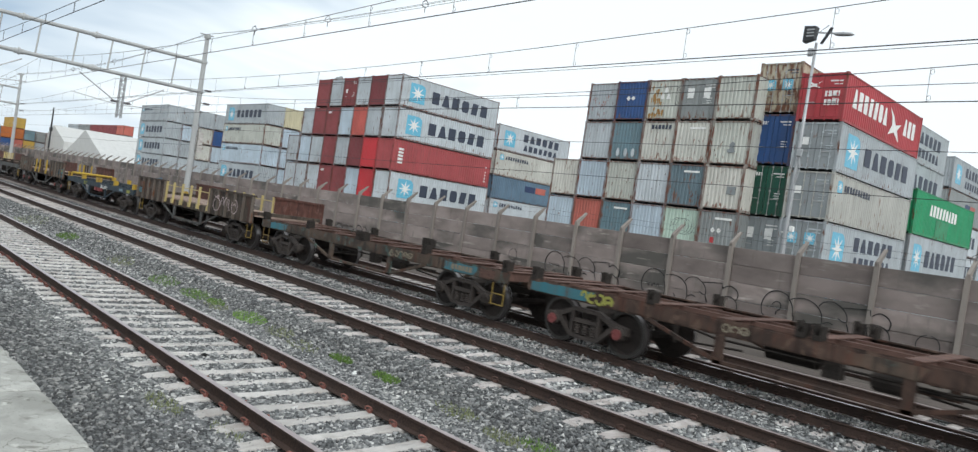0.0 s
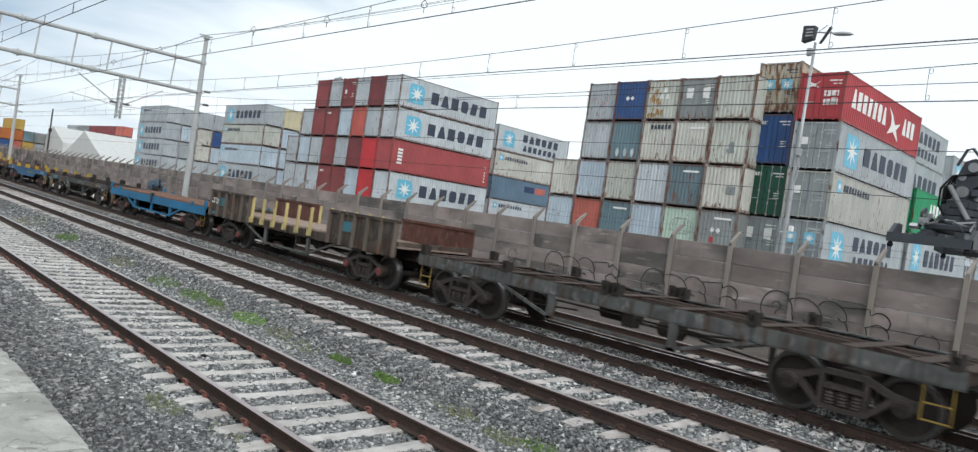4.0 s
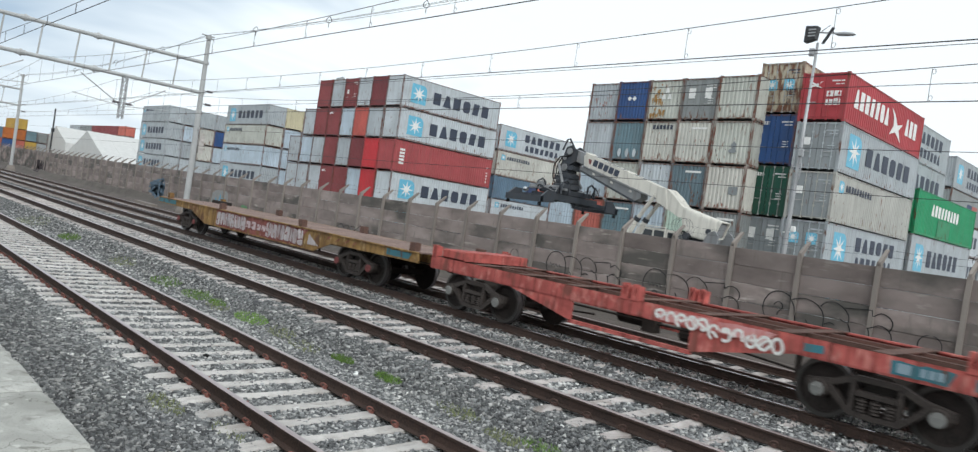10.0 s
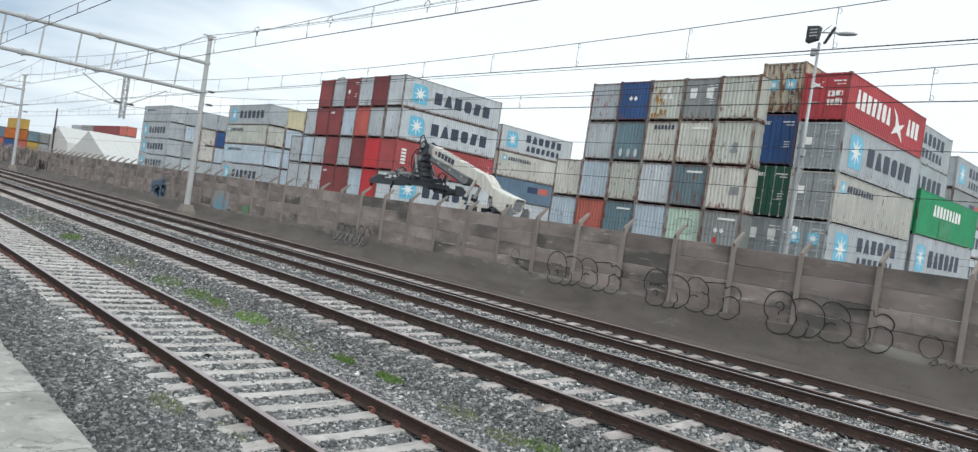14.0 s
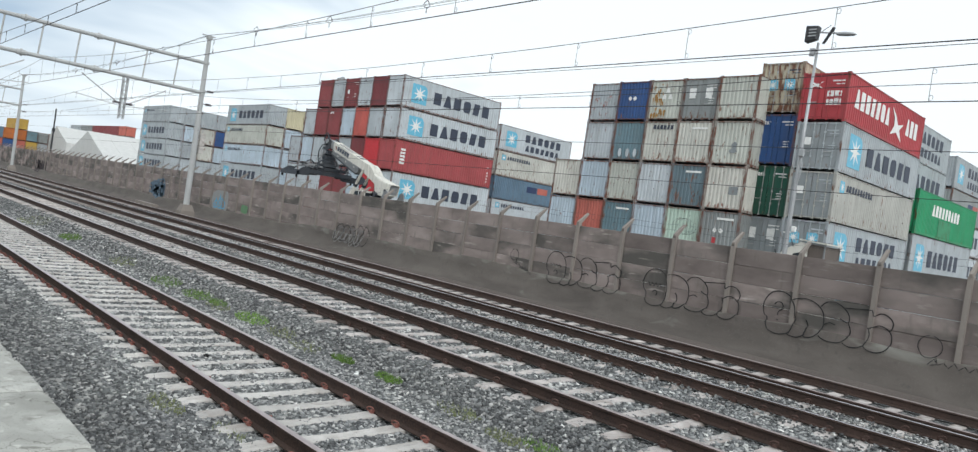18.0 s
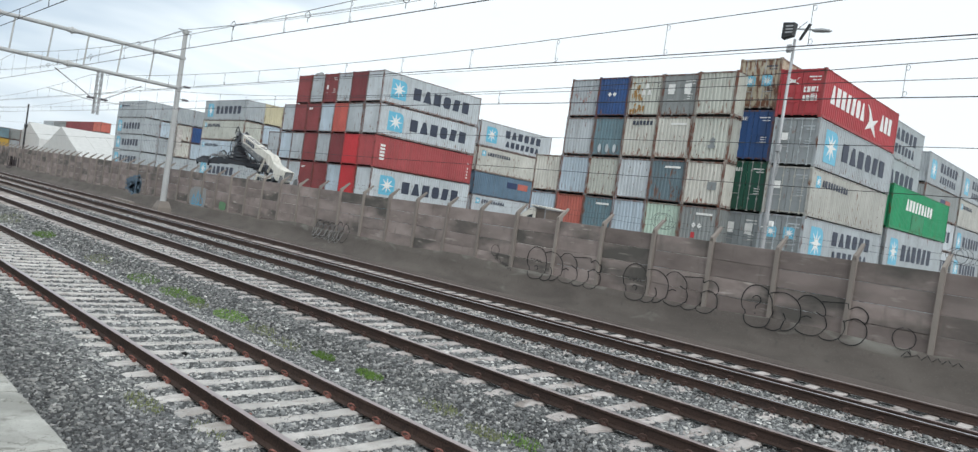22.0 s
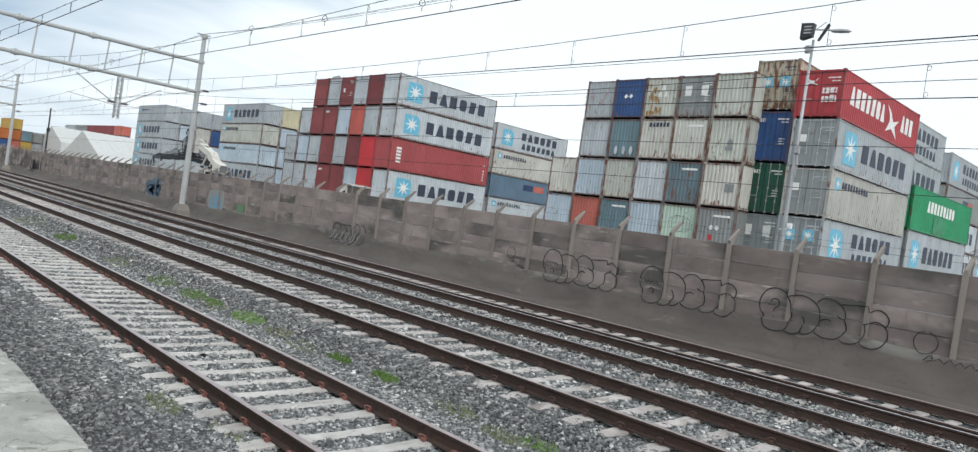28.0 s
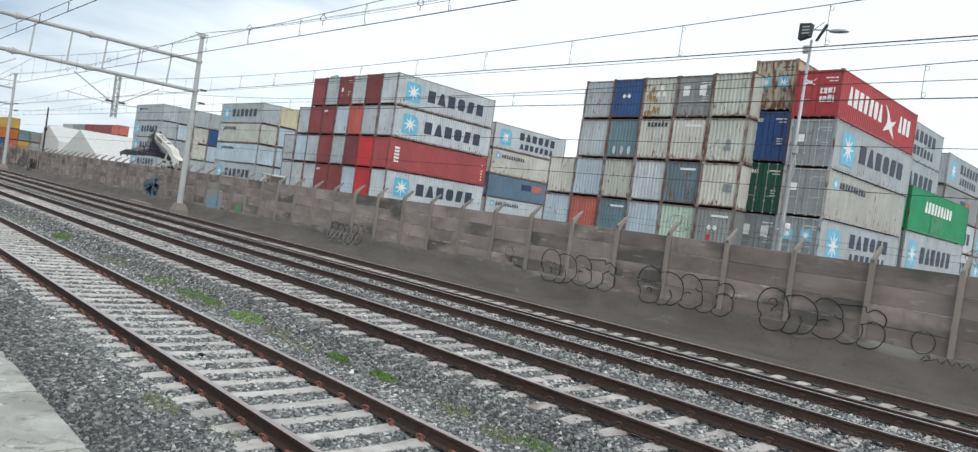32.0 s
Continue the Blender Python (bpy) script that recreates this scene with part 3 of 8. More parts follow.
def stones_of(name, n, x0, x1, spans, size, label, power=1.0, lift=0.0, material=None):
    """Loose crushed stones lying on the ballast."""
    rng = np.random.default_rng(5 + n)
    base = np.array([(x, y, z) for x in (-0.72, 0.72) for y in (-0.72, 0.72) for z in (-0.72, 0.72)])
    face = np.array([(0, 1, 3), (0, 3, 2), (4, 6, 7), (4, 7, 5), (0, 4, 5), (0, 5, 1), (2, 3, 7), (2, 7, 6), (0, 2, 6), (0, 6, 4), (1, 5, 7), (1, 7, 3)])
    total = sum(b - a for a, b in spans)
    y = rng.random(n) * total
    edge, ys = 0.0, np.zeros(n)
    for a, b in spans:
        k = (y >= edge) & (y < edge + b - a)
        ys[k] = a + (y[k] - edge)
        edge += b - a
    xs = x1 - (x1 - x0) * rng.random(n) ** power
    r = size * rng.uniform(0.50, 1.40, n)
    sq = np.stack([rng.uniform(0.8, 1.35, n), rng.uniform(0.65, 1.0, n), rng.uniform(0.5, 0.85, n)], 1)
    v = (base[None] + rng.uniform(-0.38, 0.38, (n, len(base), 3))) * sq[:, None] * r[:, None, None]
    a, b = rng.uniform(0, math.tau, n), rng.uniform(-1.0, 1.0, n)
    ca, sa, cb, sb = np.cos(a), np.sin(a), np.cos(b), np.sin(b)
    x_, y_, z_ = v[..., 0], v[..., 1], v[..., 2]
    y2, z2 = y_ * cb[:, None] - z_ * sb[:, None], y_ * sb[:, None] + z_ * cb[:, None]
    x3, y3 = x_ * ca[:, None] - y2 * sa[:, None], x_ * sa[:, None] + y2 * ca[:, None]
    z0 = np.interp(ys, [q[0] for q in BED], [q[1] for q in BED]) - 0.006 + lift + 0.018 * rng.random(n)
    v = np.stack([x3 + xs[:, None], y3 + ys[:, None], z2 + z0[:, None]], -1).reshape(-1, 3)
    f = (face[None] + (np.arange(n) * len(base))[:, None, None]).reshape(-1, 3)
    return tagged(new(name, raw_mesh(name, v, f, material or M_STONES)), label, "ballast stones", kind="stuff")


def make_platform():
    t = thing("platform", pose(0, 0, 0), "worn pale concrete platform with a straight kerb edge", "platform", kind="structure")
    bm = bmesh.new()
    box(bm, -260, 40, -9, 0.62, -0.6, 0.690)
    part("platform_body", bm, M_PLATFORM, t)
    slabs = []
    for k in range(5):
        # a slab whose front edge is worn and chipped
        bm, prev, n = bmesh.new(), None, 36
        for i in range(n + 1):
            u = 1.184 * i / n
            wear = 0.006 + 0.010 * abs(noise.noise((u * 9, k * 3.1, 0))) + (0.035 * max(0, noise.noise((u * 3.3, k * 7.7, 4)) - 0.18) * 3)
            if k == 1 and u > 1.08:
                wear += 0.05 * (u - 1.08) / 0.1
            e = 0.010 if i in (0, n) else 0.0
            ring = [bm.verts.new(c) for c in ((u, 0.60, 0.50), (u, 1.347, 0.50), (u, 1.350, 0.70 - wear * 1.1 - e), (u, 1.350 - wear, 0.70 - 0.003 - e), (u, 1.350 - wear - 0.02, 0.70 - e), (u, 0.60, 0.70 - e))]
            if prev:
                for j in range(6):
                    bm.faces.new((prev[j], prev[(j + 1) % 6], ring[(j + 1) % 6], ring[j]))
            else:
                bm.faces.new(ring[::-1])
            prev = ring
        bm.faces.new(prev)
        slabs.append(mesh_of("kerb_slab", bm, M_PLATFORM))
    x, k = 6.36, 0
    while x > -70:
        k += 1
        part("kerb_slab", slabs[k * 2 % 5], None, t, at=pose(x, random.uniform(-0.004, 0.004), random.uniform(-0.002, 0.002)))
        x -= 1.2
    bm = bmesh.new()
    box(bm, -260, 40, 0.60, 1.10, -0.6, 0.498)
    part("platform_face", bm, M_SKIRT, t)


# ---------------------------------------------------------------- boundary wall
WALL_Y, WALL_TOP, BAY, POST0 = 19.60, 2.52, 1.9527, -26.05


def slab_mesh(k):
    bm = bmesh.new()
    c = 0.012
    prof = [(-0.025, 0.0), (0.025, 0.0), (0.025, 0.49), (0.025 - c, 0.5 - 0.006), (-0.025 + c, 0.5 - 0.006), (-0.025, 0.49 - 0.004 * k), (-0.025, c), (-0.025 + c / 2, 0)]
    prism(bm, prof, 0.06, BAY - 0.06, "x")
    return mesh_of("slab", bm, M_WALL)


def post_mesh():
    """A tapered precast post with an arm that leans over the yard."""
    bm = bmesh.new()
    prism(bm, [(-0.058, -0.085), (0.058, -0.085), (0.065, 0.06), (0.03, 0.075), (-0.03, 0.075), (-0.065, 0.06)], -0.5, WALL_TOP + 0.04, "z")
    arm = [(-0.085, WALL_TOP + 0.0), (0.07, WALL_TOP + 0.0), (0.07, WALL_TOP + 0.05), (0.43, WALL_TOP + 0.41), (0.39, WALL_TOP + 0.45), (-0.085, WALL_TOP + 0.10)]
    prism(bm, arm, -0.042, 0.042, "x")
    return mesh_of("post", bm, M_POST)


def make_wall():
    w = thing("wall_yard", pose(0, WALL_Y, 0), "grey precast concrete slab wall with leaning posts and graffiti", "wall", kind="structure")
    slabs, pm = [slab_mesh(k) for k in range(3)], post_mesh()
    far = bmesh.new()
    for n in range(-120, 20):
        x = POST0 + BAY * n
        if -100 < x < 8:
            part("post", pm, None, w, at=pose(x, -0.02, random.uniform(-0.03, 0.03), random.uniform(-0.6, 0.6), random.uniform(-0.7, 0.7), 0))
            for k in range(5):
                z = WALL_TOP - 0.5 * (k + 1)
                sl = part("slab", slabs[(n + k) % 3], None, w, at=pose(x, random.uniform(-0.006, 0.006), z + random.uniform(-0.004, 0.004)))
                # darker slabs, more often in the upper rows and towards the east
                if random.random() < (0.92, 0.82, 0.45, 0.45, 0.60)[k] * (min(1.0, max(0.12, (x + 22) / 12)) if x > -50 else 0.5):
                    own_material(sl, M_WALLDARK)
        else:
            box(far, x - 0.075, x + 0.075, -0.1, 0.07, -0.5, WALL_TOP + 0.1)
            beam(far, (x, 0, WALL_TOP), (x, 0.4, WALL_TOP + 0.42), 0.1, 0.1, (1, 0, 0))
            for k in range(5):
                z = WALL_TOP - 0.5 * (k + 1)
                box(far, x + 0.075, x + BAY - 0.075, -0.025, 0.025, z + 0.006, z + 0.5)
    ob = part("far_slabs", far, M_WALL, w)
    ob["kind"] = "stuff"
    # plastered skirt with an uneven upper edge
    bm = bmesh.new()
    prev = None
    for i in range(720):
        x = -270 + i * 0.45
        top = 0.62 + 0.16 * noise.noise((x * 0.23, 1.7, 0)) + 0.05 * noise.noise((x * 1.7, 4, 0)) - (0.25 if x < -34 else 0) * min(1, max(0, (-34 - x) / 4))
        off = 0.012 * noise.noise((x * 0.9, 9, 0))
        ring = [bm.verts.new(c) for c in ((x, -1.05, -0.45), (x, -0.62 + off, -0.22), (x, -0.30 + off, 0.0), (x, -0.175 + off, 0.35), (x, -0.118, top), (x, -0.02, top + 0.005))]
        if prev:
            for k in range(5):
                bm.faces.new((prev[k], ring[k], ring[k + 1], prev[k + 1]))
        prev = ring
    part("plaster_skirt", bm, M_SKIRT, w, "dark cement plaster along the foot", smooth=True)
    # strands between the arms
    for dy, dz in ((0.40, 0.45), (0.25, 0.28)):
        bm = bmesh.new()
        for n in range(-70, 18):
            x = POST0 + BAY * n
            a, b = Vector((x, dy, WALL_TOP + dz)), Vector((x + BAY, dy, WALL_TOP + dz))
            c = (a + b) / 2 - Vector((0, 0, 0.03))
            path_tube(bm, [a, c, b], 0.004, 3)
        part("barbed_strand", bm, M_WIRE, w)


make_ground()
make_tracks()
stones_of("ballast_stones", 42000, -15.5, -1.8, ((3.3, 4.03), (4.22, 5.77), (5.96, 6.95)), 0.0275, "loose grey crushed stones near the platform")
stones_of("dark_stones", 52000, -17.0, -1.8, ((1.38, 3.55), (6.75, 7.95)), 0.0275, "loose dark blue-grey crushed stones between the tracks", material=M_DARKSTONES)
stones_of("ballast_stones", 58000, -40.0, -2.0, ((3.0, 4.03), (4.22, 5.77), (5.96, 7.94), (8.24, 9.79), (9.97, 11.80), (12.03, 13.57)), 0.030, "loose grey crushed stones between the tracks", 1.4, material=M_PALESTONES)
stones_of("dark_stones", 15000, -40.0, -8.0, ((6.8, 7.8), (10.3, 11.3)), 0.034, "loose dark blue-grey crushed stones between the tracks", 1.3, 0.004, M_DARKSTONES)
stones_of("small_stones", 5000, -30.0, -1.0, ((11.35, 13.5),), 0.024, "small grey stones strewn over the sleepers", 1.2, 0.045)
make_platform()
make_wall()

# ---------------------------------------------------------------- containers
CW, STD, HIGH, LONG = 2.438, 2.591, 2.896, 12.192
COLOURS = dict(
    lightgrey=(0.51, 0.553, 0.582), ashgrey=(0.395, 0.432, 0.455), dull=(0.43, 0.43, 0.40), doorgrey=(0.27, 0.295, 0.305), wine=(0.37, 0.075, 0.080), grey=(0.43, 0.472, 0.50), midgrey=(0.27, 0.29, 0.29), paleblue=(0.45, 0.535, 0.605), beige=(0.54, 0.54, 0.495), cream=(0.60, 0.59, 0.54),
    khaki=(0.475, 0.49, 0.445), mint=(0.41, 0.52, 0.445), slate=(0.135, 0.215, 0.25), blue=(0.030, 0.085, 0.235), navy=(0.03, 0.05, 0.12), green=(0.012, 0.085, 0.055), brightgreen=(0.018, 0.30, 0.13),
    maroon=(0.185, 0.042, 0.048), darkred=(0.24, 0.056, 0.060), red=(0.52, 0.040, 0.050), signalred=(0.40, 0.050, 0.060), orange=(0.50, 0.110, 0.090), coral=(0.48, 0.135, 0.105), tan=(0.44, 0.395, 0.30), steelblue=(0.13, 0.21, 0.29),
    yellow=(0.60, 0.55, 0.38), gold=(0.44, 0.29, 0.065), ochre=(0.46, 0.30, 0.06), farorange=(0.42, 0.13, 0.035), white=(0.68, 0.69, 0.67), petrol=(0.135, 0.195, 0.225))
RUSTY = dict(beige=0.58, cream=0.52, khaki=0.50, tan=1.45, grey=0.55, lightgrey=0.32, slate=0.5, midgrey=0.45, mint=0.5, white=0.4, paleblue=0.36, ashgrey=0.34, dull=0.42, doorgrey=0.3, petrol=0.5)
STAINED = ("beige", "cream", "khaki", "tan", "mint", "petrol", "slate")
PAINTS = {k: paint("container_" + k, c, RUSTY.get(k, 0.22), 0.26, rust_rgb=(0.175, 0.085, 0.055), foot=0.095 if k in STAINED else 0.06) for k, c in COLOURS.items()}
OXIDE = ("beige", "cream", "khaki", "tan", "grey", "mint", "slate", "paleblue", "petrol", "coral", "blue", "midgrey", "lightgrey")
FRAMES = {k: paint("frame_" + k, tuple(x * 0.48 + r for x, r in zip(c, (0.055, 0.032, 0.026))) if k in OXIDE else tuple(x * 0.85 for x in c), 1.4 if k in OXIDE else 0.8, 0.5, rust_rgb=(0.145, 0.062, 0.043) if k in OXIDE else RUST) for k, c in COLOURS.items()}
WORDS = dict(
    lightgrey="light grey", grey="grey", midgrey="mid grey", paleblue="pale blue-grey", beige="beige", cream="cream", khaki="khaki", mint="pale mint green", slate="slate blue", blue="deep blue", navy="navy blue",
    green="dark green", brightgreen="bright green", maroon="maroon", darkred="dark red", red="bright red", signalred="red", orange="orange-red", coral="coral red", tan="rust-stained tan", steelblue="steel blue",
    yellow="faded yellow", gold="golden yellow", ochre="ochre", ashgrey="ash grey", dull="dull yellowish grey", doorgrey="mid grey", wine="wine red", farorange="orange", white="white", petrol="petrol blue")
CACHE = {}
TURNED = [False]


def corrugated(bm, a, b, z0, z1, depth, pitch, place):
    """A trapezoid-ribbed sheet between a and b; place(u, d, z) gives the corner, d being how far it is set back."""
    n = max(2, round((b - a) / pitch))
    p = (b - a) / n
    cols = []
    for i in range(n):
        u = a + i * p
        for du, d in ((0.0, 0.0), (0.30, 0.0), (0.50, depth), (0.80, depth)):
            cols.append((u + du * p, d))
    cols.append((b, 0.0))
    lo = [bm.verts.new(place(u, d, z0)) for u, d in cols]
    hi = [bm.verts.new(place(u, d, z1)) for u, d in cols]
    for i in range(len(cols) - 1):
        bm.faces.new((lo[i], lo[i + 1], hi[i + 1], hi[i]))


def box_meshes(h, length):
    """The meshes of a container: its front end is at y = 0 and it reaches back to y = length."""
    key = (h, length)
    if key in CACHE:
        return CACHE[key]
    w, c = CW / 2, {}
    bm = bmesh.new()
    for sx in (-1, 1):
        x0, x1 = sorted((sx * w, sx * (w - 0.14)))
        for y0, y1 in ((0, 0.10), (length - 0.10, length)):
            box(bm, x0, x1, y0, y1, 0.118, h - 0.118)
        x0, x1 = sorted((sx * (w - 0.004), sx * (w - 0.07)))
        box(bm, x0, x1, 0.16, length - 0.16, h - 0.09, h - 0.03)
        box(bm, x0, x1, 0.16, length - 0.16, 0.03, 0.17)
    for y0, y1 in ((0.006, 0.09), (length - 0.09, length - 0.006)):
        box(bm, -w + 0.18, w - 0.18, y0, y1, h - 0.13, h - 0.045)
    box(bm, -w + 0.16, w - 0.16, 0.012, 0.068, 0.105, 0.166)
    c["frame"] = mesh_of("frame", bm, M_GAPSHADE)
    # near-black rail: the shade between stacked tiers is put into its colour
    bm = bmesh.new()
    box(bm, -w + 0.14, w - 0.14, 0.07, 0.12, 0.05, 0.175)
    c["bottom_rail"] = mesh_of("bottom_rail", bm, M_GAPSHADE)
    bm = bmesh.new()
    box(bm, -0.083, 0.083, -0.088, 0.088, 0, 0.118)
    c["corner_casting"] = mesh_of("corner_casting", bm, M_GAPSHADE)
    for nm, sx in (("side_panel", 1), ("side_panel_l", -1)):
        bm = bmesh.new()
        corrugated(bm, 0.10, length - 0.10, 0.17, h - 0.09, 0.036, 0.278, lambda u, d, z: (sx * (w - 0.014 - d), u, z))
        c[nm] = mesh_of("side_panel", bm, M_GAPSHADE)
    for nm, y, s in (("end_panel", 0.022, 1), ("end_panel_b", length - 0.022, -1)):
        bm = bmesh.new()
        corrugated(bm, -w + 0.14, w - 0.14, 0.165, h - 0.13, 0.045, 0.24, lambda u, d, z: (u, y + s * d, z))
        c[nm] = mesh_of("end_panel", bm, M_GAPSHADE)
    bm = bmesh.new()
    corrugated(bm, 0.17, length - 0.17, -w + 0.07, w - 0.07, 0.02, 0.42, lambda u, d, z: (z, u, h - 0.035 - d))
    c["roof_panel"] = mesh_of("roof_panel", bm, M_GAPSHADE)
    bm = bmesh.new()
    box(bm, -w + 0.07, w - 0.07, 0.10, length - 0.10, 0.12, 0.16)
    c["floor_panel"] = mesh_of("floor_panel", bm, M_GAPSHADE)
    # one door leaf, its ribs, and one locking rod with keepers
    bm = bmesh.new()
    box(bm, 0.012, w - 0.145, 0.045, 0.075, 0.155, h - 0.135)
    z, step = 0.30, (h - 0.5) / 4
    for k in range(4):
        box(bm, 0.08, w - 0.22, 0.026, 0.046, 0.24 + k * step, 0.24 + k * step + step * 0.58)
    c["door"] = mesh_of("door", bm, M_GAPSHADE)
    bm = bmesh.new()
    rod(bm, (0, 0.005, 0.08), (0, 0.005, h - 0.06), 0.021, 6)
    for zz in (0.10, 0.75, 1.45, h - 0.55, h - 0.09):
        box(bm, -0.05, 0.05, -0.012, 0.03, zz - 0.05, zz + 0.05)
    c["lock_rod"] = mesh_of("lock_rod", bm, M_LOCKROD)
    bm = bmesh.new()
    box(bm, 0.0, 0.42, -0.02, 0.0, -0.02, 0.02)
    c["lock_handle"] = mesh_of("lock_handle", bm, M_LOCKROD)
    CACHE[key] = c
    return c


def decal(name, rects, material, parent, side, label="", depth=0.005):
    """Flat painted shapes on the right-hand side (u along it from the front end) or on the front end (u from the middle)."""
    bm, flip = bmesh.new(), TURNED[0]
    for u0, u1, z0, z1 in rects:
        if side:
            if flip:
                u0, u1 = LONG - u1, LONG - u0
            box(bm, CW / 2 - 0.010, CW / 2 - 0.010 + depth, u0, u1, z0, z1)
        else:
            box(bm, u0, u1, 0.006, 0.012, z0, z1)
    return part(name, bm, material, parent, label)


def emblem(parent, u, z, s, side=True, material=None):
    """A pale blue panel with a plain white eight-rayed shape."""
    flip = TURNED[0]
    h = s / 2
    ring = [(u - h, z - h), (u + h, z - h)] + [(u + h - 0.3 * s + 0.3 * s * math.cos(a), z + h - 0.3 * s + 0.3 * s * math.sin(a)) for a in (k * math.pi / 10 for k in range(6))] + [(u - h, z + h)]
    bm = bmesh.new()
    if side:
        prism(bm, [(LONG - p, q) if flip else (p, q) for p, q in ring], CW / 2 - 0.010, CW / 2 - 0.005, "x")
    else:
        prism(bm, ring, 0.006, 0.012, "y")
    part("emblem_panel", bm, material or M_SKYBLUE, parent, "sky blue emblem panel")
    if flip and side:
        u = LONG - u
    bm = bmesh.new()
    ring = []
    for k in range(16):
        r = s * (0.44 if k % 2 == 0 else 0.14)
        a = k * math.tau / 16
        p = (CW / 2, u + r * math.sin(a), z + r * math.cos(a)) if side else (u + r * math.sin(a), 0.002, z + r * math.cos(a))
        ring.append(bm.verts.new(p))
    bm.faces.new(ring)
    ex = bmesh.ops.extrude_face_region(bm, geom=bm.faces[:])
    bmesh.ops.translate(bm, vec=(-0.004, 0, 0) if side else (0, 0.004, 0), verts=[e for e in ex["geom"] if isinstance(e, bmesh.types.BMVert)])
    part("emblem", bm, M_WHITE, parent, "plain white rayed shape")


SLAB = ((0.04, 0), (0.92, 0), (0.92, 1), (0.04, 1))
WEDGE = ((0, 0), (1, 0), (0.68, 1), (0.32, 1))
SLANT = ((0.04, 0), (0.80, 0), (0.94, 1), (0.18, 1))
ROUND = ((0.2, 0), (0.8, 0), (0.96, 0.2), (0.96, 0.8), (0.8, 1), (0.2, 1), (0.04, 0.8), (0.04, 0.2))
CELLS = (SLAB, WEDGE, SLAB, ROUND, SLANT, SLAB, ROUND, WEDGE, SLANT)


def lettering(parent, u0, u1, z0, z1, count, material, side=True, label="", seed=1):
    """A brand name drawn as a row of plain solid shapes."""
    step = (u1 - u0) / count
    bm, flip = bmesh.new(), TURNED[0]
    for k in range(count):
        cell = CELLS[k % len(CELLS)] if count == 6 else CELLS[(k * 4 + seed) % len(CELLS)]
        pts = [(u0 + k * step + step * (0.07 + 0.80 * u), z0 + (z1 - z0) * v) for u, v in cell]
        if side:
            prism(bm, [(LONG - u, z) if flip else (u, z) for u, z in pts], CW / 2 - 0.010, CW / 2 - 0.005, "x")
        else:
            prism(bm, pts, 0.006, 0.012, "y")
    return part("lettering", bm, material, parent, label or "brand name as a row of plain shapes")


M_OCHRERUN = rusty("ochre_rust_run", (0.34, 0.20, 0.075), (0.20, 0.11, 0.05))
M_REDRUN = rusty("red_rust_run", (0.30, 0.135, 0.105), (0.20, 0.085, 0.065))
M_BROWNRUN = rusty("brown_rust_run", (0.125, 0.066, 0.048), (0.06, 0.04, 0.034))
RUNS = dict(
    ochre=(((-0.95, -0.15, 0.35, 2.3, 22, 0.15), (-0.95, 0.1, 0.25, 0.7, 9, 0.20)), M_OCHRERUN, 3), redspots=(((-0.85, 0.5, 0.9, 1.6, 18, 0.075), (-0.4, 0.9, 0.5, 1.9, 8, 0.055)), M_REDRUN, 4),
    brownspots=(((-0.9, 0.0, 0.7, 1.9, 7, 0.06), (0.35, 0.95, 0.3, 1.2, 13, 0.07)), M_BROWNRUN, 5), footrust=(((-0.95, 0.95, 0.2, 0.40, 16, 0.055), (-0.9, 0.9, 0.6, 2.0, 8, 0.05)), M_REDRUN, 6),
    seams=(((-0.9, 0.9, 0.3, 2.3, 9, 0.06),), M_BROWNRUN, 7))


def rust_runs(t, fields, material, seed):
    """Ragged rust spots and runs on the front end; each field is u0, u1, z0, z1, how many and how wide."""
    rng = random.Random(seed + round(t.matrix_basis.translation.x * 10))
    for u0, u1, z0, z1, n, wide in fields:
        for _ in range(n):
            u, z, w = rng.uniform(u0, u1), rng.uniform(z0, z1), wide * rng.uniform(0.4, 1.1)
            d = w * rng.uniform(0.8, 4.0)
            ring = [(u - w * rng.uniform(0.3, 0.6), z), (u - w * 0.2, z - d * 0.6), (u, z - d), (u + w * rng.uniform(0.1, 0.4), z - d * 0.5), (u + w * rng.uniform(0.4, 0.6), z), (u + w * 0.1, z + w * 0.4)]
            bm = bmesh.new()
            prism(bm, [(a, max(0.17, b)) for a, b in ring], 0.016, 0.021, "y")
            part("rust_run", bm, material, t)


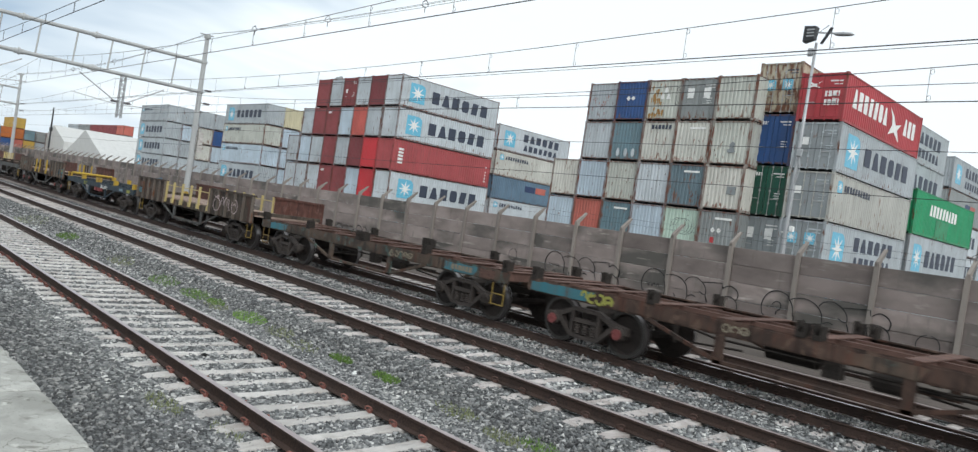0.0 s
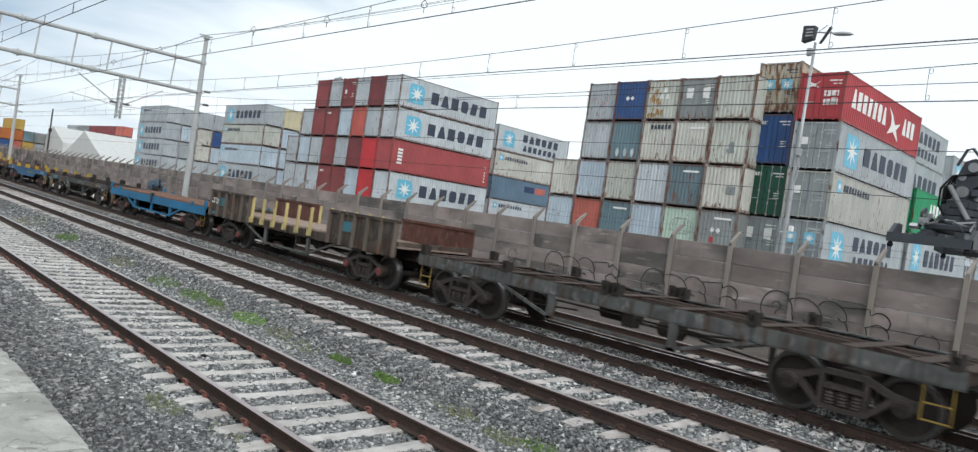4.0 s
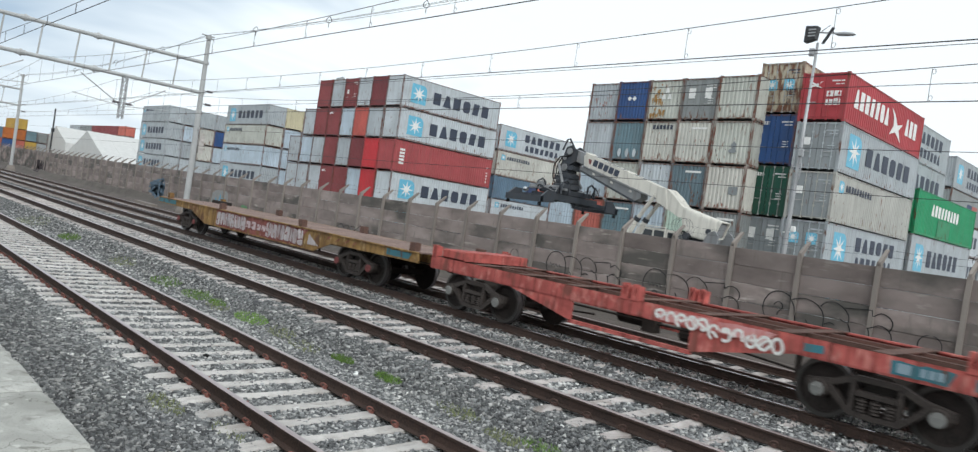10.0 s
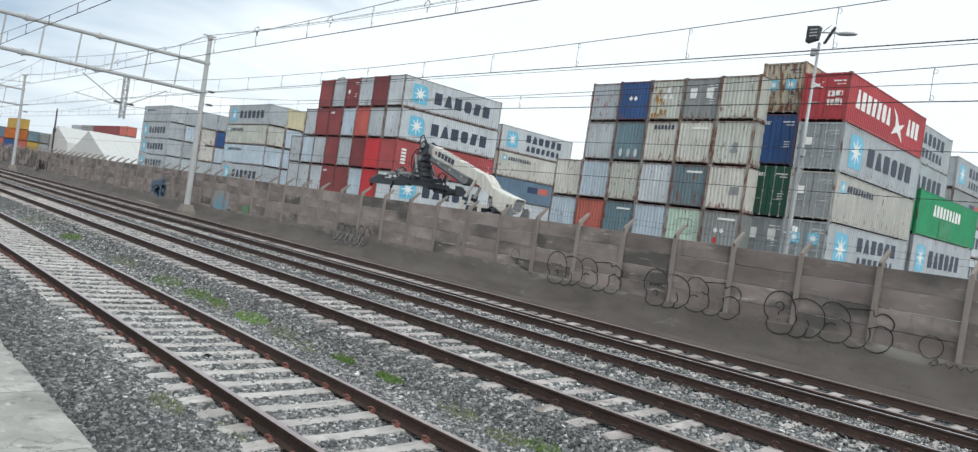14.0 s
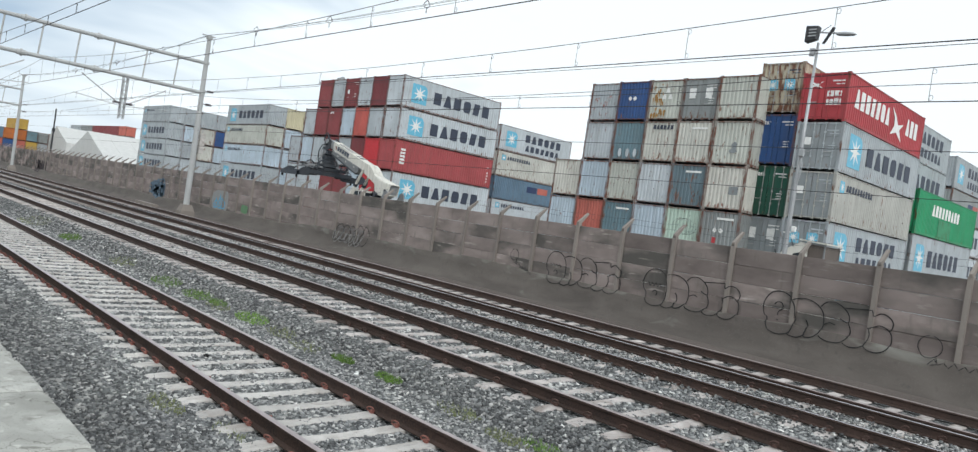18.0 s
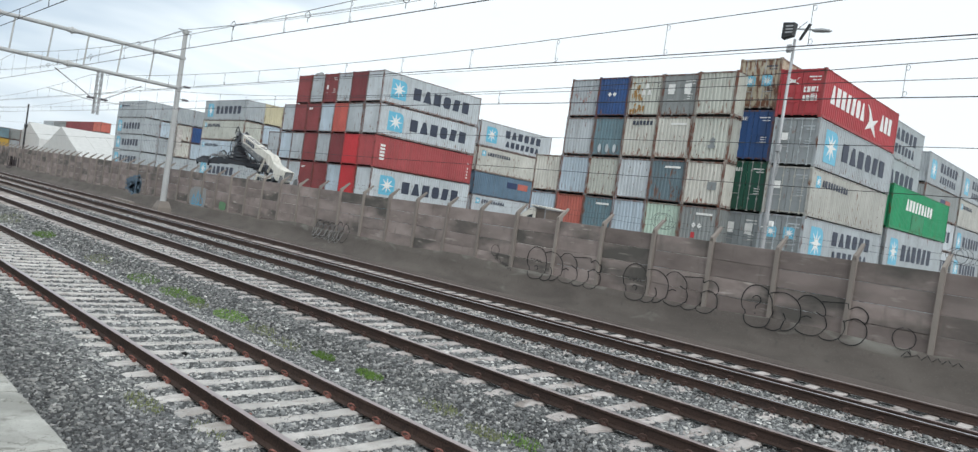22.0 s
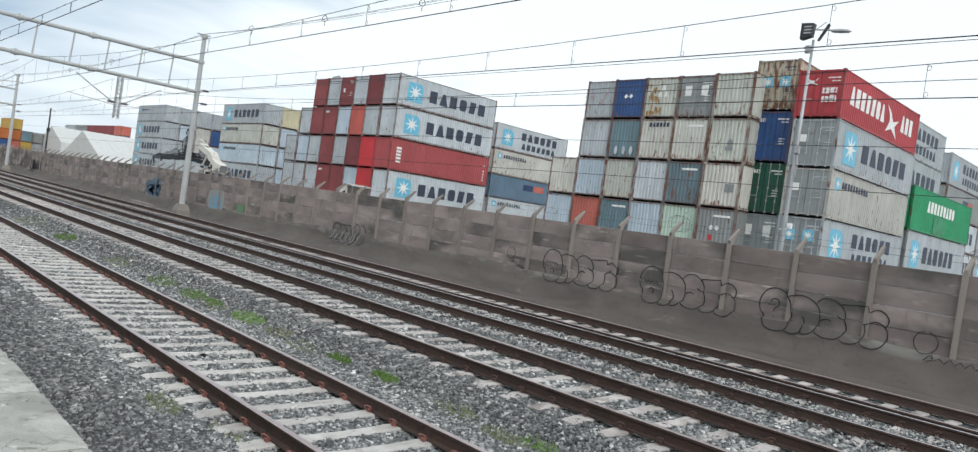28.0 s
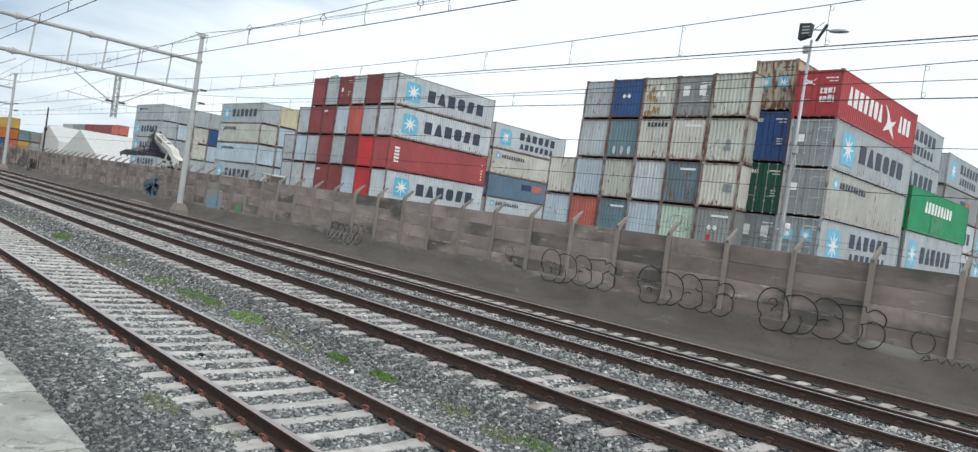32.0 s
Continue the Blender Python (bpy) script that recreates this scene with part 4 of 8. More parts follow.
def container(m, colour, h=STD, length=LONG, doors=False, marks="", group="", frame_colour="", shaded_leaf=""):
    """One shipping container with its ribbed sheets, frame, castings and doors."""
    c = box_meshes(h, length)
    size = "forty-foot" if length > 10 else "twenty-foot"
    kindly = {"star": "with blue emblem and dark lettering", "line": "with a small dark brand name", "crest": "with white lettering and a bird", "bars": "with a white brand name"}.get(marks.split("+")[0], "")
    t = thing("shipping_container", m, f"{WORDS[colour]} {size} ribbed container {kindly or ('with double doors' if doors else 'with a plain end')}".strip(), "shipping container", group)
    p, f = PAINTS[colour], FRAMES[frame_colour or colour]
    own_material(part("frame", c["frame"], None, t), f)
    for yy in (0.0, length - 0.19):
        part("bottom_rail", c["bottom_rail"], None, t, at=pose(0, yy, 0))
    for sx in (-1, 1):
        for yy in (0.082, length - 0.082):
            for zz in (0.0, h - 0.118):
                own_material(part("corner_casting", c["corner_casting"], None, t, at=pose(sx * (CW / 2 - 0.077), yy, zz)), f)
    for k in ("side_panel", "side_panel_l", "end_panel_b", "roof_panel", "floor_panel"):
        own_material(part(k.rsplit("_l", 1)[0].replace("_b", ""), c[k], None, t), p)
    if doors:
        for s in (1, -1):
            d = own_material(part("door", c["door"], None, t, at=pose(0, 0, 0) if s > 0 else Matrix.Diagonal((-1, 1, 1, 1))), PAINTS[shaded_leaf] if shaded_leaf else p)
            for u in (0.30, 0.80):
                r = part("lock_rod", c["lock_rod"], None, d, at=pose(u, 0, 0))
                if colour not in ("green", "tan"):
                    own_material(r, PAINTS[colour])
            part("lock_handle", c["lock_handle"], None, d, at=pose(0.34, 0, 1.0))
        for r in ((0.36, 1.0, h - 0.50, h - 0.43), (0.56, 1.0, h - 0.66, h - 0.61), (0.56, 0.9, 1.30, 1.35), (0.56, 0.86, 1.17, 1.21), (0.56, 0.9, 1.03, 1.07)):
            decal("data_mark", [r], (PAINTS["grey"] if shaded_leaf else M_WHITE) if colour not in ("lightgrey", "grey", "tan") else M_INK, t, False)
    else:
        own_material(part("end_panel", c["end_panel"], None, t), p)
    for k in marks.split("+"):
        if k == "star":
            emblem(t, 1.9, h * 0.50, 1.75)
            lettering(t, 3.5, 10.9, h * 0.32, h * 0.70, 6, M_INK)
        elif k == "starlow":
            emblem(t, 1.9, h * 0.50, 1.75)
            lettering(t, 4.0, 10.4, h * 0.52, h * 0.82, 6, M_INK)
            lettering(t, 4.2, 10.2, h * 0.17, h * 0.40, 7, M_INK)
        elif k == "line":
            emblem(t, 1.0, h * 0.74, 0.62)
            lettering(t, 1.55, 5.4, h * 0.67, h * 0.81, 10, M_INK)
        elif k == "crest":
            lettering(t, 1.0, 6.3, h * 0.36, h * 0.74, 7, M_WHITE)
            lettering(t, 9.0, 11.2, h * 0.36, h * 0.74, 3, M_WHITE)
            bm = bmesh.new()
            wing = [(6.5, 2.1), (7.2, 1.75), (7.7, 1.25), (8.6, 1.45), (8.0, 1.0), (8.5, 0.35), (7.5, 0.8), (6.6, 0.55), (7.1, 1.15), (7.0, 1.6)]
            prism(bm, [(u, z) for u, z in wing], CW / 2 - 0.010, CW / 2 - 0.005, "x")
            part("bird_shape", bm, M_WHITE, t, "plain white winged shape")
        elif k == "bars":
            lettering(t, 3.0, 9.4, h * 0.50, h * 0.76, 9, M_WHITE)
            decal("rust_panel", [(4.7, 7.6, 0.2, h * 0.46)], FRAMES["brightgreen"], t, True, "patched and rusted sheet", 0.003)
        elif k == "upright":
            decal("lettering", [(0.7, 1.25, z, z + 0.2) for z in (0.75, 1.05, 1.35, 1.65, 1.95)], M_WHITE, t, True, "upright brand name as plain bars")
            for z in (0.5, 0.8, 1.1, 1.4, 1.9):
                decal("data_mark", [(11.5, 11.7, z, z + 0.12)], M_WHITE, t, True)
        elif k == "flag":
            decal("lettering", [(5.4, 7.1, 1.30, 2.0)], PAINTS["navy"], t, True, "dark blue label panel")
            decal("label_panel", [(7.25, 9.0, 1.30, 2.0)], PAINTS["coral"], t, True, "coral label panel")
        elif k == "endname":
            lettering(t, -0.6, 0.9, h - 0.52, h - 0.26, 6, M_INK, False)
        elif k == "endstars":
            for u in (-0.5, 0.5):
                emblem(t, u, 1.62, 0.62, False)
        elif k == "sheets":
            for u in (-0.78, 0.30):
                decal("notice", [(u, u + 0.48, 1.35, 1.95)], M_WHITE, t, False, "white notice sheet")
        elif k == "sheet":
            decal("notice", [(-0.72, -0.38, 1.35, 1.75)], M_WHITE, t, False, "white notice sheet")
        elif k == "band":
            decal("brand_bar", [(-0.2, 0.85, h - 0.52, h - 0.40)], M_WHITE, t, False, "pale brand name as a plain bar")
        elif k == "diamonds":
            for u in (-0.25, 0.12):
                bm = bmesh.new()
                prism(bm, [(u - 0.16, 1.45), (u, 1.29), (u + 0.16, 1.45), (u, 1.61)], 0.006, 0.012, "y")
                part("diamond_mark", bm, M_WHITE, t, "white diamond mark")
        elif k == "patch":
            decal("patch", [(0.3, 0.85, 0.95, 1.4)], PAINTS["doorgrey"], t, False, "dark repaired patch")
        elif k == "ovals":
            for u in (-0.55, 0.05, 0.62):
                bm = bmesh.new()
                prism(bm, [(u + 0.13 * math.cos(a), 0.55 + 0.28 * math.sin(a)) for a in (i * math.tau / 10 for i in range(10))], 0.004, 0.012, "y")
                part("faded_mark", bm, PAINTS["lightgrey"], t, "pale oval mark")
        elif k == "symbols":
            for u, z in ((0.1, 1.9), (-0.12, 1.5), (0.3, 1.5)):
                bm = bmesh.new()
                prism(bm, [(u - 0.15, z - 0.15), (u + 0.15, z - 0.15), (u + 0.05, z + 0.16), (u - 0.05, z + 0.16)], 0.004, 0.012, "y")
                part("faded_mark", bm, M_WHITE, t, "small white mark")
        elif k in RUNS:
            rust_runs(t, *RUNS[k])
        elif k == "blot":
            bm = bmesh.new()
            prism(bm, [(-0.05, 0.75), (0.2, 0.72), (0.42, 0.8), (0.3, 1.0), (0.36, 1.25), (0.2, 1.4), (0.02, 1.2), (0.1, 0.98), (-0.1, 0.9)], 0.004, 0.012, "y")
            part("dark_blot", bm, PAINTS["doorgrey"], t, "dark smeared blot")
        elif k == "redlabel":
            decal("label_square", [(-0.35, -0.12, 0.72, 1.05)], PAINTS["red"], t, False, "small red label")
        elif k == "names":
            lettering(t, -0.95, -0.25, h - 0.62, h - 0.42, 5, M_WHITE, False)
        elif k == "cross":
            bm = bmesh.new()
            prism(bm, [(-0.9, 2.2), (-0.45, 1.98), (-0.1, 2.12), (-0.35, 1.90), (-0.05, 1.72), (-0.5, 1.85), (-0.85, 1.75), (-0.6, 1.95)], 0.004, 0.012, "y")
            part("bird_shape", bm, M_WHITE, t, "plain white winged shape")
            for u, z in ((0.15, 1.3), (0.55, 1.3), (0.15, 0.85), (0.55, 0.85)):
                decal("notice", [(u, u + 0.35, z, z + 0.3)], M_WHITE, t, False, "white notice square")
    return t


YARD_Z = -0.56


def column(x, y, tiers, turn=0.0, group="", gap=0.0, length=LONG):
    """A stack from the ground up. tiers, from the top down: (colour, height, doors, marks)."""
    z = YARD_Z
    rng = random.Random(round(x * 10 + y))
    for colour, h, doors, marks in reversed(tiers):
        # darker door paint on the two greys carries the shade of their ends
        container(pose(x + rng.uniform(-0.03, 0.03), y + rng.uniform(-0.06, 0.06), z + 0.004, 0, 0, turn + rng.uniform(-0.12, 0.12)), colour, h, length, doors, marks, group, shaded_leaf="doorgrey" if colour in ("ashgrey", "dull") and doors else "")
        z += h + gap


def S(colour, marks="", doors=False, h=STD):
    return (colour, h, doors, marks)


def stacks():
    # the stack nearest to the wall: five columns, one lower column and two with doors
    g = "containers stacked five high by the wall"
    pitch, x0, y = 2.466, -32.37 + 1.22, 38.18
    cols = [
        [S("cream"), S("paleblue"), S("grey"), ],
        [S("grey", "redspots"), S("lightgrey"), S("paleblue"), S("coral"), S("grey")],
        [S("blue", "diamonds"), S("slate", "ovals"), S("khaki", "seams"), S("slate", "band"), S("grey")],
        [S("khaki", "symbols+ochre"), S("beige", "endname+footrust"), S("lightgrey", "seams"), S("paleblue"), S("beige")],
        [S("midgrey", "sheets", True), S("beige", "band+footrust"), S("petrol", "band+brownspots"), S("mint"), S("grey")],
        [S("khaki"), S("khaki", "blot+seams"), S("cream", "patch+footrust"), S("midgrey", "diamonds+band+redlabel"), S("beige")]]
    for k, tiers in enumerate(cols):
        column(x0 + pitch * (k - 1), y - 0.10 * (k - 1), tiers, 0, g)
    d = "containers with doors at the corner of the stack"
    column(-20.62 + 1.22, 39.0, [S("tan", "endstars", True, HIGH), S("blue", "names", True, HIGH), S("green", "names", True, HIGH), S("doorgrey", "sheets", True), S("doorgrey", "", True)], 0, d)
    column(-15.46 - 1.22, 38.36, [S("signalred", "crest+cross", True), S("ashgrey", "star+sheet", True), S("dull", "line+sheet", True), S("ashgrey", "starlow+endstars", True), S("ashgrey", "star", True)], 0, d, 0.02)
    # the stack of red and grey containers
    g, pitch = "red and grey containers stacked five high", 2.47
    cols = [
        [S("grey", "", False, HIGH), S("grey", "", False, HIGH), S("grey", "", False, HIGH)],
        [S("grey", "", False, HIGH), S("paleblue", "", False, HIGH), S("grey", "", False, HIGH), S("grey", "", False, HIGH)],
        [S("darkred", "", False, HIGH), S("darkred", "", False, HIGH), S("grey", "", False, HIGH), S("grey", "", False, HIGH), S("darkred", "", False, HIGH)],
        [S("grey", "", False, HIGH), S("darkred", "names", False, HIGH), S("darkred", "", False, HIGH), S("darkred", "names", False, HIGH), S("grey", "", False, HIGH)],
        [S("darkred", "sheet", True, HIGH), S("paleblue", "", False, HIGH), S("grey", "", False, HIGH), S("darkred", "", False, HIGH), S("grey", "", False, HIGH)],
        [S("grey", "", False, HIGH), S("orange", "", False, HIGH), S("maroon", "", False, HIGH), S("paleblue", "", False, HIGH), S("grey", "", False, HIGH)],
        [S("maroon", "", False, HIGH), S("grey", "", False, HIGH), S("red", "", False, HIGH), S("red", "", False, HIGH), S("grey", "", False, HIGH)],
        [S("lightgrey", "star", False, HIGH), S("lightgrey", "star", False, HIGH), S("wine", "upright", False, HIGH), S("lightgrey", "star", False, HIGH), S("lightgrey", "star", False, HIGH)]]
    for k, tiers in enumerate(cols):
        column(-54.23 - 1.22 - pitch * (7 - k), 38.19, tiers, 0, g, 0.035)
    # side seen between the two
    column(-59.72 - 1.22, 56.0, [S("lightgrey", "starlow", False, HIGH), S("beige", "line", False, HIGH), S("steelblue", "flag"), S("lightgrey", "line"), S("grey")], 0, "containers behind the red stack")
    column(-62.3 - 1.22, 56.0, [S("slate"), S("slate"), S("navy"), S("slate"), S("grey")], 0, "containers behind the red stack")
    column(-58.0, 78.0, [S("red"), S("red"), S("grey"), S("red")], 0, "containers far behind the stacks")
    # behind the corner
    g = "containers behind the corner stack"
    column(-15.35 - 1.22, 51.1, [S("brightgreen", "bars", False, HIGH), S("ashgrey", "star", False, HIGH), S("grey", "", False, HIGH)], 0, g, 0.0, 13.716)
    column(-18.44 - 1.22, 55.2, [S("ashgrey", "starlow", False, HIGH), S("ashgrey", "star", False, HIGH), S("grey", "", False, HIGH), S("grey", "", False, HIGH), S("grey", "", False, HIGH)], 0, g, 0.02)
    column(-20.0 - 1.22, 75.5, [S("ashgrey", "starlow", False, HIGH), S("midgrey", "flag", False, HIGH), S("lightgrey", "star", False, HIGH), S("lightgrey", "star", False, HIGH), S("grey", "", False, HIGH)], 0, g, 0.03)
    column(-22.5 - 1.22, 75.5, [S("slate", "", False, HIGH), S("slate", "", False, HIGH), S("grey", "", False, HIGH), S("slate", "", False, HIGH), S("grey", "", False, HIGH)], 0, g, 0.03)
    column(-20.0 - 1.22, 88.4, [S("ashgrey", "starlow", False, HIGH), S("dull", "line", False, HIGH), S("ashgrey", "star", False, HIGH), S("ashgrey", "star", False, HIGH), S("grey", "", False, HIGH)], 0, g, 0.03)
    column(-20.0 - 1.22, 101.4, [S("dull", "", False, HIGH), S("ashgrey", "star", False, HIGH), S("ashgrey", "star", False, HIGH), S("grey", "", False, HIGH)], 0, g, 0.03)
    # two stacks that lie along the tracks: their long sides face the platform
    TURNED[0] = True
    for cx, cy, g, cols in (
            (-86.0, 41.0, "grey containers lying along the wall", [
                [S("ashgrey", "star"), S("khaki", "line"), S("paleblue", "line"), S("ashgrey", "star"), S("grey")],
                [S("yellow"), S("paleblue"), S("paleblue"), S("paleblue"), S("grey")],
                [S("khaki"), S("paleblue"), S("ashgrey"), S("paleblue"), S("grey")]]),
            (-116.3, 39.6, "grey containers further along the wall", [
                [S("ashgrey", "line"), S("ashgrey", "star"), S("ashgrey", "star"), S("ashgrey", "star"), S("grey")],
                [S("ashgrey"), S("paleblue"), S("ashgrey"), S("ashgrey"), S("grey")],
                [S("ashgrey"), S("beige"), S("beige"), S("ashgrey"), S("grey")],
                [S("ashgrey"), S("blue"), S("paleblue"), S("ashgrey"), S("grey")]])):
        for k, tiers in enumerate(cols):
            # turned so that the front end faces +x and the marked side faces the tracks
            z = YARD_Z
            for colour, h, doors, marks in reversed(tiers):
                container(pose(cx, cy + 1.22 + 2.47 * k, z + 0.004, 0, 0, 90 + random.uniform(-0.15, 0.15)) @ Matrix.Diagonal((-1, 1, 1, 1)), colour, h, LONG, doors, marks, g)
                z += h + 0.012
    TURNED[0] = False
    # far end of the yard
    g = "coloured containers at the far end of the yard"
    for x, y, top in ((-210, 24.4, ("grey", "steelblue", "farorange")), (-210, 27.0, ("ochre", "grey", "maroon")), (-205, 29.4, ("farorange", "grey", "steelblue")),
                      (-205, 31.9, ("steelblue", "coral", "ochre")), (-205, 34.3, ("farorange", "blue", "coral")), (-206, 36.75, ("gold", "farorange", "coral", "ochre")),
                      (-206, 39.2, ("slate", "gold", "coral")), (-207, 41.6, ("midgrey", "grey", "grey")), (-207, 44.1, ("darkred", "grey", "midgrey"))):
        column(x, y, [S(c) for c in top], 90, g)
    # boxes seen over the tents
    for x, y, top in ((-204.3, 60.5, "coral"), (-210.5, 60.5, "darkred"), (-222.8, 60.5, "darkred"), (-235.1, 60.5, "midgrey"), (-247.4, 60.5, "grey")):
        column(x, y, [S(top), S("grey"), S("darkred"), S("grey"), S("grey")], 90, g, 0.0, 6.06 if top == "coral" else LONG)


stacks()


def roof_debris():
    rng = random.Random(6)
    bm = bmesh.new()
    bmesh.ops.create_icosphere(bm, subdivisions=2, radius=1.0)
    for v in bm.verts:
        v.co = Vector((v.co.x * 0.75 * rng.uniform(0.7, 1.2) - 66.0, v.co.y * 0.35 * rng.uniform(0.7, 1.2) + 38.7, max(-0.1, v.co.z) * 0.32 * rng.uniform(0.5, 1.3) + 14.08))
    solid("tarpaulin", bm, PAINTS["midgrey"], "crumpled grey tarpaulin on top of a container", "tarpaulin")


roof_debris()

# ---------------------------------------------------------------- overhead line
def portal(x, far_y=17.4, near_y=-3.2, full=True):
    t = thing("catenary_portal", pose(x, 0, 0), "pale grey steel portal carrying the overhead line", "catenary portal", "portals over the tracks")
    for y in (far_y, near_y):
        bm = bmesh.new()
        lathe(bm, [(0.185, -0.05), (0.172, 3.0), (0.145, 8.0), (0.125, 11.05)], 14, (0, y, 0), "z")
        for z in (5.2, 7.47, 9.32, 10.9):
            lathe(bm, [(0.20, z - 0.08), (0.20, z + 0.08)], 14, (0, y, 0), "z")
        part("mast", bm, M_MAST, t, smooth=False)
        bm = bmesh.new()
        prism(bm, [(-0.42, y - 0.42), (0.42, y - 0.42), (0.42, y + 0.42), (-0.42, y + 0.42)], -0.6, 0.06, "z")
        lo = [bm.verts.new((sx * 0.40, y + sy * 0.40, 0.06)) for sx, sy in ((-1, -1), (1, -1), (1, 1), (-1, 1))]
        hi = [bm.verts.new((sx * 0.26, y + sy * 0.26, 0.45)) for sx, sy in ((-1, -1), (1, -1), (1, 1), (-1, 1))]
        for k in range(4):
            bm.faces.new((lo[k], lo[(k + 1) % 4], hi[(k + 1) % 4], hi[k]))
        bm.faces.new(hi)
        part("footing", bm, M_POST, t, "stepped concrete footing")
    for z, r in ((9.32, 0.11), (7.47, 0.11)):
        bm = bmesh.new()
        rod(bm, (0, near_y, z), (0, far_y, z), r, 12)
        part("boom_tube", bm, M_MAST, t)
        for y in (0.5, 4.1, 7.72, 11.28):
            bm = bmesh.new()
            lathe(bm, [(0.12, y - 0.24), (0.145, y - 0.20), (0.145, y - 0.05), (0.195, y - 0.045), (0.195, y + 0.045), (0.145, y + 0.05), (0.145, y + 0.20), (0.12, y + 0.24)], 12, (0, 0, z), "y")
            part("boom_joint", bm, M_MAST, t)
    y = far_y - 1.69
    while y > near_y + 0.5:
        bm = bmesh.new()
        rod(bm, (0, y - 0.08, 7.47), (0, y + 0.02, 9.32), 0.045, 8)
        part("boom_strut", bm, M_MAST, t)
        y -= 1.79
    # drop tube with cross-pieces and steady arms
    for y in ((12.97, 5.6) if full else (12.97,)):
        bm = bmesh.new()
        for sx in (-0.14, 0.14):
            for sy in (-0.12, 0.12):
                beam(bm, (sx, y + sy, 4.95), (sx, y + sy, 7.40), 0.045, 0.045, (1, 0, 0))
        z, k = 5.0, 1
        while z < 7.3:
            for sy in (-0.12, 0.12):
                beam(bm, (-0.14 * k, y + sy, z), (0.14 * k, y + sy, z + 0.25), 0.03, 0.03, (0, 1, 0))
            for sx in (-0.14, 0.14):
                beam(bm, (sx, y - 0.12 * k, z), (sx, y + 0.12 * k, z + 0.25), 0.03, 0.03, (1, 0, 0))
            z, k = z + 0.25, -k
        part("drop_lattice", bm, M_GALV, t, "galvanised lattice drop post")
        for s in (-1, 1):
            bm = bmesh.new()
            rod(bm, (0.0, y + s * 0.1, 5.75), (0, y + s * 2.3, 7.1), 0.035, 6)
            rod(bm, (0.0, y + s * 0.1, 5.7), (0, y + s * 2.6, 5.95), 0.022, 6)
            part("cantilever", bm, M_GALV, t)
            bm = bmesh.new()
            lathe(bm, [(0.03, 0)] + [(0.085 if i % 2 else 0.04, 0.05 + i * 0.04) for i in range(9)] + [(0.03, 0.45)], 10, (0, y + s * 0.35 - 0.2, 5.86), "y")
            part("insulator", bm, M_INSUL, t)
    for z in (7.62, 6.80):
        bm = bmesh.new()
        rod(bm, (0, far_y, z), (0, far_y + 0.42, z), 0.035, 6)
        part("insulator_arm", bm, M_GALV, t)
        bm = bmesh.new()
        lathe(bm, [(0.03, 0.28)] + [(0.085 if i % 2 else 0.04, 0.31 + i * 0.045) for i in range(9)] + [(0.03, 0.72)], 10, (0, far_y, z), "y")
        part("insulator", bm, M_INSUL, t)
    bm = bmesh.new()
    rod(bm, (0, far_y - 0.45, 11.02), (0, far_y + 0.35, 11.02), 0.04, 6)
    part("top_arm", bm, M_GALV, t)
    if full:
        bm = bmesh.new()
        box(bm, -0.16, 0.16, -0.15, 0.15, 0, 0.145)
        block_of = mesh_of("counterweight", bm, M_SLEEPER)
        for k in range(8):
            part("counterweight", block_of, None, t, at=pose(0, far_y + 0.39, 3.72 + 0.16 * k))
        bm = bmesh.new()
        rod(bm, (0, far_y + 0.39, 3.7), (0, far_y + 0.39, 5.6), 0.02, 6)
        part("weight_rod", bm, M_GALV, t)
    return t


def wire_run(y, contact, messenger, sag, slope=0.0, first=-5.5, gap=2.9, x0=-46.3, step=54.2):
    """Contact wire, sagging messenger and droppers, from the far west to behind the camera."""
    t = thing("overhead_line", pose(0, y, 0), "dark overhead contact wire hung by droppers from a messenger wire", "overhead line", "overhead lines")

    def high(x):
        u = (x - x0) / step
        f = u - math.floor(u)
        return messenger + slope * (min(1.0, max(0.0, u)) - 0.5) - sag * 4 * f * (1 - f)

    bm = bmesh.new()
    path_tube(bm, [(x0 + step * k, 0, contact) for k in range(-6, 3)], 0.0105, 6)
    part("contact_wire", bm, M_WIRE, t)
    bm = bmesh.new()
    path_tube(bm, [(x0 + step * k / 16, 0, high(x0 + step * k / 16)) for k in range(-96, 33)], 0.0085, 5)
    part("messenger_wire", bm, M_WIRE, t)
    x = first + gap * math.floor((30 - first) / gap)
    while x > -110:
        z = high(x)
        bm = bmesh.new()
        rod(bm, (x, 0, contact), (x, 0, z), 0.005, 5)
        part("dropper", bm, M_WIRE, t)
        for zz in (contact + 0.07, z - 0.07):
            if x > -30:
                bm = bmesh.new()
                path_tube(bm, [(x + 0.035 + 0.035 * math.cos(a), 0, zz + 0.05 * math.sin(a)) for a in (k * math.tau / 7 for k in range(8))], 0.005, 3)
                part("dropper_loop", bm, M_WIRE, t)
        x -= gap
    return t


def plain_wire(y, z, r=0.009, sag=0.25, x0=-46.0, step=54.2):
    bm = bmesh.new()
    path_tube(bm, [Vector((x0 + step * (k + i / 10), y, z - sag * 4 * (i / 10) * (1 - i / 10))) for k in range(-5, 2) for i in range(10)], r, 5)
    solid("feeder_wire", bm, M_WIRE, "thin dark feeder wire along the mast line", "wire", "wires along the masts")


